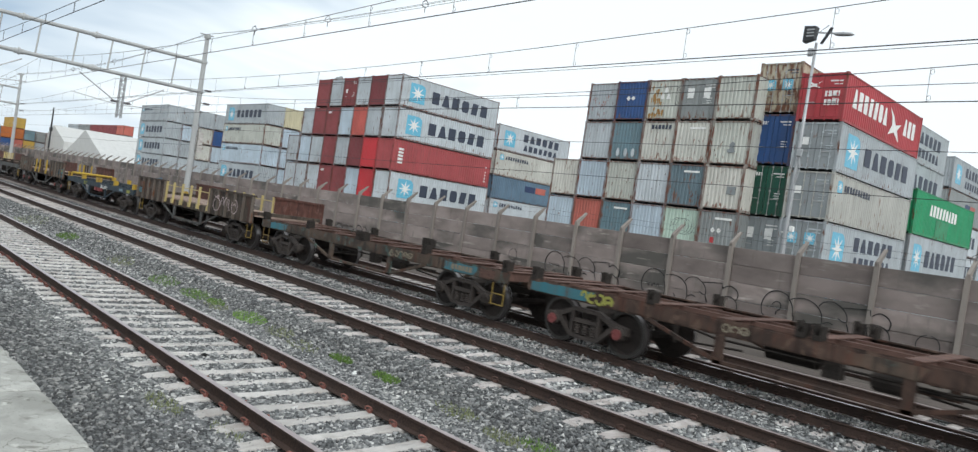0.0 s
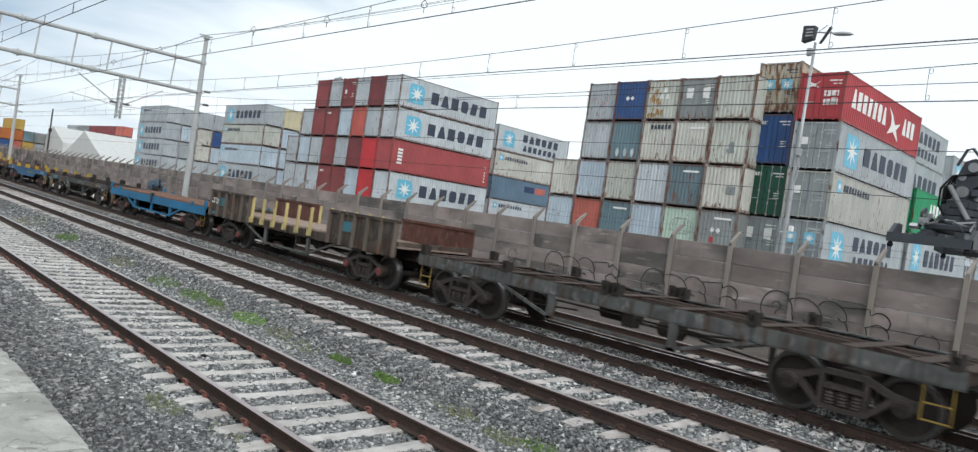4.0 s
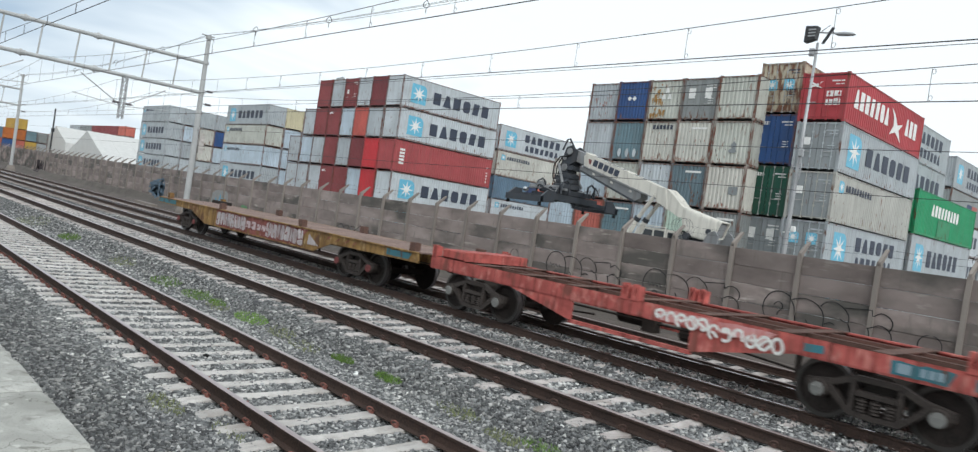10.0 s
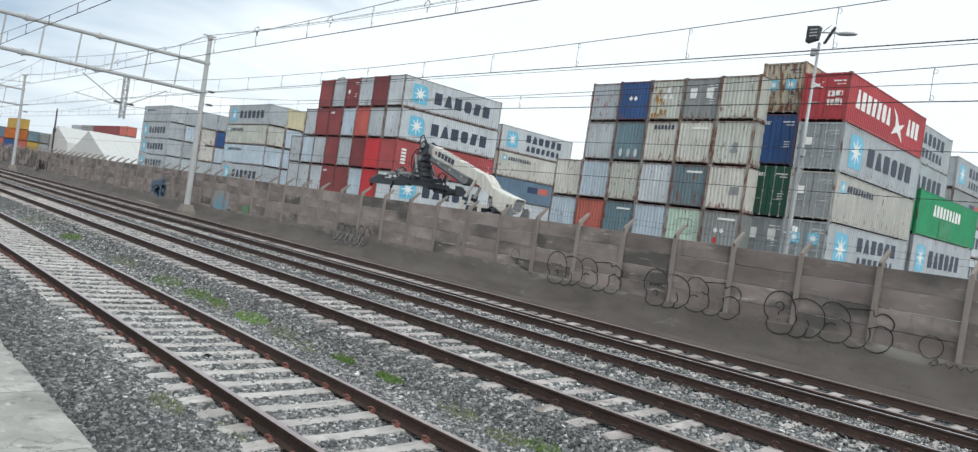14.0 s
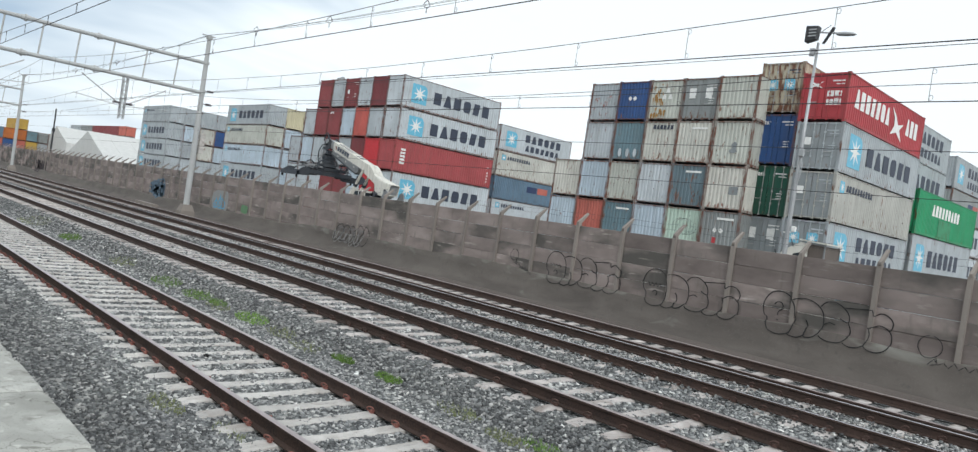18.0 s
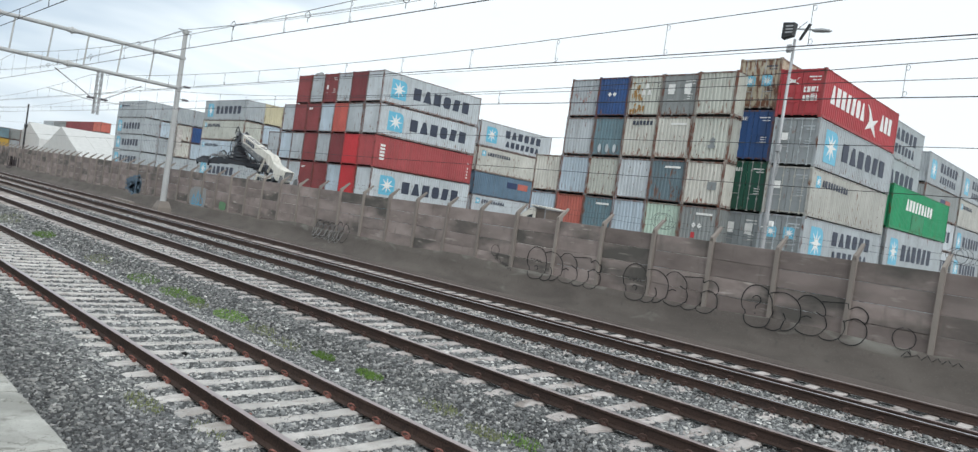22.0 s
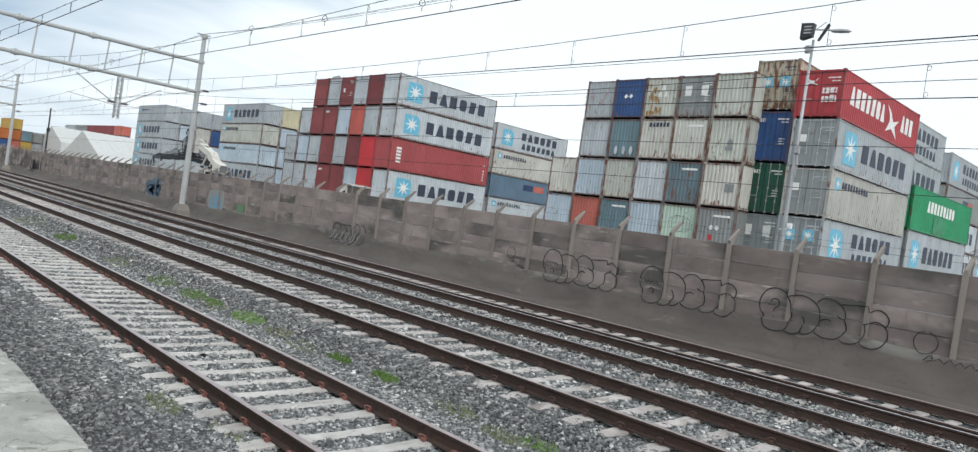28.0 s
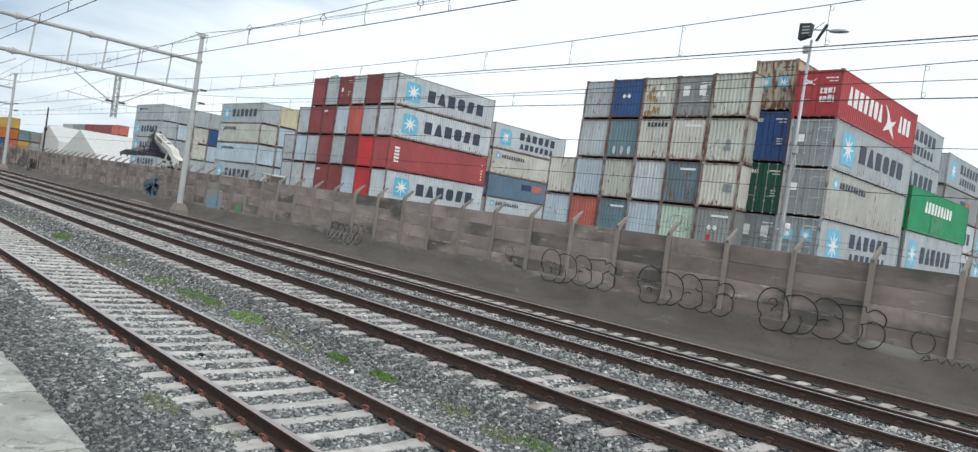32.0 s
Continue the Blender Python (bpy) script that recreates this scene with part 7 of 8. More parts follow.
    patch(t, 5.65, 5.9, 0.96, 1.14, W_CYAN, label="turquoise patch")
    # last wagon: long, with a fish belly
    t, L, until = new_wagon(-183.65, -164.25, "long ochre well wagon with fish-belly sides and graffiti")
    wagon_common(t, L, W_OCHRE, CAPRED, until, 6.3, None)
    e = L / 2 - 0.3
    prof = [(-e, 0.95), (-5.7, 0.93), (-4.2, 0.52), (4.2, 0.56), (5.2, 0.90), (e, 0.93), (e, 1.17), (-e, 1.17)]
    for s in (-1, 1):
        sill(t, L, s * 1.30, W_OCHRE, 1.20, profile=prof)
    bm = bmesh.new()
    box(bm, 0, 0.80, -1.24, 1.24, 0, 0.03)
    plank = mesh_of("deck_plate", bm, W_WORNDECK)
    n = int(2 * e / 0.82)
    for k in range(n):
        part("deck_plate", plank, None, t, at=pose(-e + k * 2 * e / n, 0, 1.172))
    bm = bmesh.new()
    box(bm, -e - 0.02, -e + 2.0, -1.325, -1.288, 0.98, 1.16)
    part("paint_patch", bm, W_CYAN, t, "turquoise end patch")
    patch(t, 8.0, 9.1, 0.97, 1.15, W_CYAN, label="turquoise end patch", y=-1.318)
    patch(t, -3.15, 3.8, 0.57, 1.165, W_REDWASH, label="faded pink spray background", y=-1.317)
    rng = random.Random(8)

    def bubble(cx, cz, hw, hh, tilt, seed, y):
        ring = []
        for i in range(16):
            a = i * math.tau / 16
            k = 1 + 0.09 * noise.noise((math.cos(a) * 1.6 + seed, math.sin(a) * 1.6, seed))
            dx = hw * k * math.copysign(abs(math.cos(a)) ** 0.45, math.cos(a))
            dz = hh * k * math.copysign(abs(math.sin(a)) ** 0.45, math.sin(a))
            ring.append((cx + dx + tilt * dz, cz + dz))
        bm = bmesh.new()
        prism(bm, ring, y, y + 0.003, "y")
        return bm

    x = -3.1
    while x < 3.5:
        w = rng.uniform(0.30, 0.50)
        tilt, small = rng.uniform(-0.12, 0.12), -1.0 < x < 0.75
        cx, cz = x + w / 2, 0.875 + rng.uniform(-0.015, 0.015)
        hh = rng.uniform(0.10, 0.14) if small else rng.uniform(0.225, 0.25)
        part("spray_outline", bubble(cx, cz, w * 0.56, hh + 0.03, tilt, x, -1.3205), W_MAROON, t)
        blob = part("spray_shape", bubble(cx, cz, w * (0.40 if small else 0.50), hh, tilt, x, -1.324), W_SCRAWL if small else W_GREYSPRAY, t, "grey-white bubble shape sprayed on the side")
        # notches and eyes of the bubble shapes
        for k in range(rng.choice((2, 2, 3))):
            up = rng.choice((-1, 1, 0))
            if up:
                u = cx + rng.uniform(-0.22, 0.22) * w
                v0, v1 = cz + up * hh * 0.25, cz + up * hh * 0.98
                shape = [(u - 0.016, v0), (u + 0.016, v0), (u + 0.026 + tilt * (v1 - v0), v1), (u - 0.026 + tilt * (v1 - v0), v1)]
                shape = shape if up > 0 else shape[::-1]
            else:
                v = cz + rng.uniform(-0.4, 0.4) * hh
                side = rng.choice((-1, 1))
                u0, u1 = sorted((cx + side * 0.05 * w, cx + side * 0.46 * w))
                shape = [(u0, v - 0.014), (u1, v - 0.022), (u1, v + 0.022), (u0, v + 0.014)]
            bm = bmesh.new()
            prism(bm, shape, -1.328, -1.3255, "y")
            part("spray_stroke", bm, W_MAROON, blob)
        x += w + 0.03
    # thin red scrawl on the ochre flanks
    for x0, z0 in ((-5.9, 1.02), (-5.5, 1.04), (-5.2, 1.0), (4.9, 1.04), (5.4, 1.02), (5.9, 1.05), (6.3, 1.03)):
        bm = bmesh.new()
        prism(bm, [(x0, z0 - 0.05), (x0 + 0.04, z0 - 0.05), (x0 + 0.24, z0 + 0.06), (x0 + 0.19, z0 + 0.07)], -1.322, -1.318, "y")
        part("spray_stroke", bm, W_MAROON, t)
    bm = bmesh.new()
    prism(bm, [(3.82, 0.72), (4.47, 0.74), (4.1, 0.92), (3.86, 1.04)], -1.325, -1.319, "y")
    part("spray_shape", bm, W_GREYSPRAY, t, "pale pointed sprayed shape")
    for x in (-8.5, -3.05, 3.1, 9.0):
        for s in (-1, 1):
            bm = bmesh.new()
            block(bm, x - 0.12, x + 0.12, s * 1.16 - 0.09, s * 1.16 + 0.09, 1.2, 1.43, 0.02)
            part("container_lock", bm, DECKRUST if x > -7 else W_OCHRE, t)
    bm = bmesh.new()
    block(bm, -e + 0.3, -e + 2.1, 0.9, 1.05, 1.2, 1.34, 0.02)
    part("guide_rail", bm, STEEL, t)


make_train()

# ---------------------------------------------------------------- reach stacker and yard tractor
S_WHITE = paint("machine_white", (0.66, 0.64, 0.58), 0.25, 0.35, 0.45)
S_GREY = paint("machine_grey", (0.24, 0.25, 0.26), 0.2, 0.4, 0.5)
S_DARK = paint("spreader_dark_grey", (0.043, 0.050, 0.061), 0.1, 0.2, 0.45)
S_BROWN = paint("dull_brown_panel", (0.13, 0.105, 0.092), 0.2, 0.3, 0.6)
S_CHROME = plain("cylinder_rod", (0.60, 0.61, 0.62), 0.2, 0.9)


def tyre_meshes(r, w):
    bm = bmesh.new()
    lathe(bm, [(r * 0.55, -w / 2), (r * 0.90, -w / 2), (r, -w * 0.36), (r, w * 0.36), (r * 0.90, w / 2), (r * 0.55, w / 2)], 24, (0, 0, 0), "y")
    t = mesh_of("tyre", bm, M_BLACK)
    bm = bmesh.new()
    lathe(bm, [(r * 0.18, -w * 0.44), (r * 0.50, -w * 0.40), (r * 0.56, -w * 0.47), (r * 0.56, w * 0.47), (r * 0.50, w * 0.40), (r * 0.18, w * 0.44)], 18, (0, 0, 0), "y")
    return t, mesh_of("rim", bm, S_WHITE)


def wheel_at(parent, meshes, x, y, r):
    w = part("wheel", meshes[1], None, parent, at=pose(x, y, r))
    part("tyre", meshes[0], None, w)
    return w


def reach_stacker():
    """Faces -x; the origin is on the ground under the boom's rear end."""
    t = thing("reach_stacker", pose(25, 29.2, YARD_Z), "white reach stacker with raised boom and dark grey spreader", "reach stacker")
    bm = bmesh.new()
    prism(bm, [(-7.2, 0.75), (0.6, 0.65), (1.2, 0.9), (1.2, 1.9), (0.3, 2.1), (-1.8, 2.1), (-2.4, 1.7), (-6.6, 1.6), (-7.4, 1.3)], -0.9, 0.9, "y")
    part("chassis", bm, S_WHITE, t)
    bm = bmesh.new()
    prism(bm, [(-1.5, 1.6), (1.15, 1.5), (1.15, 2.3), (0.4, 2.55), (-1.5, 2.55)], -1.3, 1.3, "y")
    part("engine_cover", bm, S_GREY, t)
    front, rear = tyre_meshes(0.86, 0.55), tyre_meshes(0.80, 0.50)
    for y in (-1.75, -1.12, 1.12, 1.75):
        wheel_at(t, front, -6.2, y, 0.86)
    for y in (-1.45, 1.45):
        wheel_at(t, rear, -0.3, y, 0.80)
    for s in (-1, 1):
        # rear bracket that carries the boom, and the hoist cylinder
        bm = bmesh.new()
        prism(bm, [(-0.9, 2.1), (0.15, 2.1), (0.22, 3.50), (0.02, 3.72), (-0.25, 3.62), (-0.62, 2.9)], s * 0.68 - 0.05, s * 0.68 + 0.05, "y")
        part("boom_bracket", bm, S_GREY, t)
        bm = bmesh.new()
        rod(bm, (-5.35, -0.12 + s * 0.36, 1.7), (-4.20, -0.12 + s * 0.36, 3.85), 0.135, 14)
        b = part("lift_cylinder", bm, S_WHITE, t, "pale lift cylinder")
        bm = bmesh.new()
        rod(bm, (-4.24, -0.12 + s * 0.36, 3.78), (-4.15, -0.12 + s * 0.36, 3.95), 0.16, 14)
        part("cylinder_gland", bm, S_DARK, b)
        bm = bmesh.new()
        rod(bm, (-4.20, -0.12 + s * 0.36, 3.85), (-3.40, -0.12 + s * 0.36, 5.05), 0.095, 12)
        part("cylinder_rod", bm, S_WHITE, b)
    # rear casting: a humped box that ends in a wide rounded open tail
    bm = bmesh.new()
    prism(bm, [(-3.28, 5.46), (-2.75, 5.38), (-2.32, 5.07), (-1.90, 4.66), (-1.62, 4.58), (-1.55, 4.05), (-1.98, 4.15), (-2.60, 4.45), (-3.36, 4.80)][::-1], -0.50, 0.26, "y")
    base = part("boom_base", bm, S_WHITE, t, "white humped boom base")
    bm = bmesh.new()
    prism(bm, [(-2.90, 5.38), (-2.80, 5.37), (-2.62, 4.44), (-2.74, 4.50)][::-1], -0.53, 0.29, "y")
    part("stiffener", bm, S_WHITE, base)
    bm = bmesh.new()
    rings = []
    for x, zt, zb, w in ((-1.80, 4.63, 3.95, 0.38), (-1.62, 4.60, 3.58, 0.43), (-1.25, 4.50, 3.32, 0.44), (-0.60, 4.33, 3.25, 0.44), (0.06, 4.16, 3.40, 0.40)):
        m, h = (zt + zb) / 2, (zt - zb) / 2
        rings.append([bm.verts.new((x, -0.12 + w * math.copysign(abs(math.cos(a)) ** 0.22, math.cos(a)), m + h * math.copysign(abs(math.sin(a)) ** 0.22, math.sin(a)))) for a in (k * math.tau / 20 + 0.157 for k in range(20))])
    for p, q in zip(rings, rings[1:]):
        for k in range(20):
            bm.faces.new((p[k], p[(k + 1) % 20], q[(k + 1) % 20], q[k]))
    bm.faces.new(rings[0][::-1])
    for v in rings[-1]:
        v.co.x += 0.34 * (v.co.z - 3.77)
    # the open rear: a set-back dark plate inside the rim
    rim = [bm.verts.new(v.co + Vector((-0.01, -(v.co.y + 0.12) * 0.08, (3.73 - v.co.z) * 0.10))) for v in rings[-1]]
    inner = [bm.verts.new(v.co + Vector((-0.25, 0, 0))) for v in rim]
    for k in range(20):
        bm.faces.new((rings[-1][k], rings[-1][(k + 1) % 20], rim[(k + 1) % 20], rim[k]))
        bm.faces.new((rim[k], rim[(k + 1) % 20], inner[(k + 1) % 20], inner[k]))
    tail = part("boom_tail", bm, S_WHITE, t, "rounded white boom tail with an open end")
    bm = bmesh.new()
    prism(bm, [(-0.18, 3.46), (-0.14, 3.46), (0.06, 4.08), (0.02, 4.08)], -0.47, 0.23, "y")
    part("tail_plate", bm, S_GREY, tail, "grey plate closing the tail")
    for s in (-1, 1):
        bm = bmesh.new()
        rod(bm, (-0.36, -0.12 + s * 0.42, 3.66), (-0.36, -0.12 + s * 0.48, 3.66), 0.12, 14)
        part("pivot_pin", bm, S_DARK, tail)
    # pipes and small machinery under the tail
    for k, (x, z, r) in enumerate(((-1.35, 3.35, 0.16), (-1.75, 3.10, 0.12), (-1.05, 3.0, 0.15), (-0.75, 2.85, 0.2))):
        bm = bmesh.new()
        rod(bm, (x, -0.75, z), (x, 0.75, z), r, 10)
        rod(bm, (x - 0.1, -0.6, z - 0.5), (x, -0.6, z), r * 0.6, 8)
        part("valve_block", bm, S_GREY if k % 2 else S_DARK, t)
    for k in range(4):
        bm = bmesh.new()
        y = -0.58 + 0.05 * k
        path_tube(bm, [(-2.5 + k * 0.1, y, 2.6), (-2.0, y, 3.3 + 0.05 * k), (-1.6, y, 3.55), (-1.2, y, 3.25)], 0.03, 5)
        part("pipe_bundle", bm, M_BLACK, t)
    # outer boom: a slim box with end collars, a grey rail below it
    top = lambda x: 6.88 - 0.308 * (x + 7.86)
    low = lambda x: 6.24 - 0.292 * (x + 7.89)
    bm = bmesh.new()
    prism(bm, [(-3.10, top(-3.10)), (-7.86, top(-7.86)), (-7.99, 6.72), (-7.92, low(-7.92)), (-3.2, low(-3.2))][::-1], -0.46, 0.22, "y")
    outer = part("outer_boom", bm, S_WHITE, t)
    for x in (-7.85, -5.2):
        bm = bmesh.new()
        prism(bm, [(x - 0.06, top(x - 0.06) + 0.03), (x + 0.06, top(x + 0.06) + 0.03), (x + 0.34, low(x + 0.30) - 0.03), (x + 0.22, low(x + 0.18) - 0.03)], -0.482, 0.242, "y")
        part("collar", bm, S_WHITE, outer)
    for k in range(8):
        x = -7.45 + 0.42 * k
        bm = bmesh.new()
        prism(bm, [(x, top(x) + 0.006), (x + 0.22, top(x + 0.22) + 0.006), (x + 0.22, top(x + 0.22) - 0.01), (x, top(x) - 0.01)][::-1], -0.34, 0.10, "y")
        part("boom_slot", bm, S_DARK, outer, "dark slot in the boom's top plate")
    bm = bmesh.new()
    prism(bm, [(-4.30, low(-4.3) - 0.01), (-7.90, low(-7.90) - 0.01), (-8.24, 6.05), (-4.53, 4.70), (-4.22, 4.86)][::-1], -0.40, 0.18, "y")
    part("boom_underside", bm, S_GREY, t, "grey underside rail")
    bm = bmesh.new()
    prism(bm, [(-4.53, 4.70), (-8.22, 6.04), (-8.24, 5.96), (-4.57, 4.61)][::-1], -0.44, 0.22, "y")
    part("rail_lip", bm, S_DARK, t)
    for x in (-7.35, -6.15, -4.95):
        bm = bmesh.new()
        z = low(x) - 0.27
        prism(bm, [(x, z), (x + 0.16, z - 0.05), (x + 0.16, z + 0.05), (x, z + 0.10)], -0.408, -0.401, "y")
        part("reflector", bm, S_WHITE, t, "small white reflector plate")
    bm = bmesh.new()
    path_tube(bm, [(-8.1, -0.44, 6.26), (-7.4, -0.49, 6.05), (-4.6, -0.49, 5.22), (-3.3, -0.53, 4.90)], 0.03, 5)
    part("boom_pipe", bm, S_GREY, t)
    bm = bmesh.new()
    prism(bm, [(-7.8, 6.80), (-8.75, 7.08), (-8.9, 6.52), (-7.9, 6.26)][::-1], -0.36, 0.14, "y")
    part("inner_boom", bm, S_GREY, t)
    for s in (-1, 1):
        bm = bmesh.new()
        prism(bm, [(-8.35, 7.35), (-8.85, 7.62), (-9.15, 7.50), (-9.35, 6.9), (-9.30, 6.2), (-9.0, 6.05), (-8.8, 6.6), (-8.4, 6.8)][::-1], s * 0.36 - 0.05, s * 0.36 + 0.05, "y")
        part("boom_head", bm, S_DARK, t, "dark forked boom head")
    for x, z, r, w in ((-8.85, 7.30, 0.17, 0.50), (-9.1, 6.45, 0.20, 0.46), (-9.15, 6.95, 0.12, 0.46)):
        bm = bmesh.new()
        rod(bm, (x, -w, z), (x, w, z), r, 12)
        part("head_pin", bm, S_GREY, t)
    bm = bmesh.new()
    path_tube(bm, [(-8.5, -0.42, 7.35), (-8.95, -0.45, 7.95), (-9.12, -0.45, 7.9), (-9.35, -0.45, 7.35)], 0.05, 6)
    part("hose_guide", bm, S_DARK, t)
    # brand mark and name as plain shapes along the boom
    du = Vector((1.0, 0, -0.30)).normalized()
    dn = Vector((0.30, 0, 1.0)).normalized()
    for k in range(6):
        c = Vector((-7.72, 0, 6.36)) + du * (0.36 * k)
        w, h = (0.22, 0.24) if k == 0 else (0.29, 0.32)
        pts = [c, c + du * w, c + du * w + dn * h, c + dn * h]
        bm = bmesh.new()
        prism(bm, [(p.x, p.z) for p in pts], -0.468, -0.462, "y")
        part("lettering", bm, CAPRED if k == 0 else M_INK, t, "red brand mark as a plain shape" if k == 0 else "brand name as a plain bar")
    # hoses, rotating joint and tilt cylinders
    for k in range(7):
        bm = bmesh.new()
        y = -0.42 + k * 0.14
        path_tube(bm, [(-8.6, y, 7.05), (-9.3, y * 1.2, 6.95), (-9.60 + 0.06 * (k % 3), y * 1.3, 6.5), (-9.6 + 0.05 * (k % 2), y * 1.3, 5.9), (-9.3, y * 1.2, 5.4)], 0.035, 6)
        part("hydraulic_hose", bm, M_BLACK, t)
    for z0, z1, r in ((5.88, 6.12, 0.50), (5.60, 5.80, 0.62), (5.30, 5.52, 0.72), (6.14, 6.42, 0.36)):
        bm = bmesh.new()
        lathe(bm, [(r * 0.8, z0 - 0.05), (r, z0), (r, z1), (r * 0.85, z1 + 0.05)], 18, (-9.0, 0, 0), "z")
        part("rotator", bm, S_DARK, t, "dark rotating joint")
    for s in (-1, 1):
        bm = bmesh.new()
        rod(bm, (-9.35, s * 0.5, 6.6), (-8.6, s * 0.75, 5.45), 0.08, 8)
        part("tilt_cylinder", bm, S_GREY, t)
    for a, b, z in ((-9.55, -9.25, 5.75), (-8.72, -8.45, 5.85), (-8.7, -8.4, 6.3)):
        bm = bmesh.new()
        box(bm, a, b, -0.45, 0.3, z, z + 0.22)
        part("valve_box", bm, S_DARK, t)
    # spreader along y: centre frame, two tubes, end beams and guards
    bm = bmesh.new()
    block(bm, -9.65, -8.35, -1.35, 1.35, 4.98, 5.22, 0.05)
    part("spreader_frame", bm, S_DARK, t)
    for dx in (-0.50, 0.50):
        bm = bmesh.new()
        box(bm, -9.0 + dx - 0.15, -9.0 + dx + 0.15, -1.9, 1.9, 4.62, 4.94)
        part("centre_beam", bm, S_DARK, t)
    for s in (-1, 1):
        for dx in (-0.30, 0.30):
            bm = bmesh.new()
            prism(bm, [(s * 1.0, 4.52), (s * 3.0, 4.50), (s * 3.0, 4.76), (s * 1.0, 4.86)][::s], -9.0 + dx - 0.10, -9.0 + dx + 0.10, "x")
            part("telescopic_beam", bm, S_DARK, t)
        for x in (-10.2, -7.9):
            bm = bmesh.new()
            prism(bm, [(s * 2.1, 4.42), (s * 3.10, 4.36), (s * 3.10, 4.62), (s * 2.6, 5.0), (s * 2.1, 5.0)][::s], x - 0.06, x + 0.06, "x")
            part("end_gusset", bm, S_DARK, t)
        bm = bmesh.new()
        box(bm, -10.26, -7.84, min(s * 2.92, s * 3.14), max(s * 2.92, s * 3.14), 4.36, 4.66)
        part("end_beam", bm, S_DARK, t)
        for x in (-10.15, -7.95):
            bm = bmesh.new()
            lathe(bm, [(0.07, 4.18), (0.10, 4.26), (0.06, 4.37)], 8, (x, s * 3.03, 0), "z")
            part("twist_lock", bm, M_BLACK, t)
        bm = bmesh.new()
        rod(bm, (-9.55, s * 0.3, 5.30), (-9.55, s * 2.2, 5.12), 0.075, 8)
        part("extension_cylinder", bm, S_GREY, t)
        bm = bmesh.new()
        lathe(bm, [(0.10, -0.12), (0.12, 0), (0.10, 0.12)], 10, (-9.75, s * 2.25, 4.98), "x")
        part("lamp_unit", bm, S_CHROME, t, "pale work lamp")
        for x in (-9.85, -8.15):
            bm = bmesh.new()
            path_tube(bm, [(x, s * 0.7, 4.95), (x, s * 0.75, 5.55), (x, s * 1.0, 5.70), (x, s * 1.3, 5.55), (x, s * 1.35, 4.95)], 0.055, 6)
            part("guard_hoop", bm, S_DARK, t)
    # pipes, valves and brackets crowding the top of the spreader
    rng = random.Random(14)
    for k in range(22):
        x, y, z = rng.uniform(-9.9, -8.1), rng.uniform(-1.9, 1.9), rng.uniform(5.0, 5.2)
        bm = bmesh.new()
        path_tube(bm, [(x, y, z), (x + rng.uniform(-0.2, 0.2), y + rng.uniform(-0.3, 0.3), z + rng.uniform(0.15, 0.5)), (x + rng.uniform(-0.4, 0.4), y + rng.uniform(-0.8, 0.8), z + rng.uniform(0.1, 0.35)), (x + rng.uniform(-0.5, 0.5), y + rng.uniform(-1.0, 1.0), z)], rng.uniform(0.025, 0.05), 5)
        part("spreader_pipe", bm, rng.choice((M_BLACK, S_GREY, S_GREY, S_DARK)), t)
    for k in range(9):
        x, y, z = rng.uniform(-9.9, -8.1), rng.uniform(-2.3, 2.3), rng.uniform(5.0, 5.35)
        bm = bmesh.new()
        block(bm, x - rng.uniform(0.06, 0.16), x + 0.1, y - 0.12, y + 0.12, z, z + rng.uniform(0.1, 0.26), 0.02)
        part("valve_box", bm, rng.choice((S_GREY, S_DARK)), t)
    # the whole head hangs a little further out
    for ob in t.children:
        kind = ob.name.split(".")[0]
        if kind in ("boom_head", "head_pin", "hose_guide"):
            ob.location = (-0.15, 0, -0.36)
        elif kind in ("rotator", "tilt_cylinder", "valve_box", "spreader_frame", "centre_beam", "telescopic_beam", "end_gusset", "end_beam", "twist_lock", "extension_cylinder", "lamp_unit", "guard_hoop", "hydraulic_hose", "spreader_pipe"):
            ob.location = (-0.28, 0, -0.33)
    # cab
    c = bmesh.new()
    prism(c, [(-3.9, 1.7), (-2.15, 1.7), (-2.15, 3.52), (-3.30, 3.56), (-3.8, 2.7)], -1.0, 0.5, "y")
    cab = part("cab", c, S_WHITE, t)
    for a, b in ((-3.60, -2.90), (-2.80, -2.28)):
        bm = bmesh.new()
        prism(bm, [(a + 0.0, 2.72), (b, 2.72), (b, 3.42), (max(a, a + 0.28 if a < -3 else a), 3.44)], -1.008, -1.0, "y")
        part("cab_window", bm, M_GLASS, cab)
    bm = bmesh.new()
    prism(bm, [(-2.17, 2.0), (-2.142, 2.0), (-2.142, 3.4), (-2.17, 3.4)], -0.9, 0.4, "y")
    part("rear_window", bm, M_GLASS, cab)
    bm = bmesh.new()
    path_tube(bm, [(-4.0, -1.2, 2.3), (-3.55, -1.2, 3.62), (-2.1, -1.2, 3.58), (-2.1, -1.2, 2.3)], 0.03, 6)
    part("guard_rail", bm, S_WHITE, t)
    return t


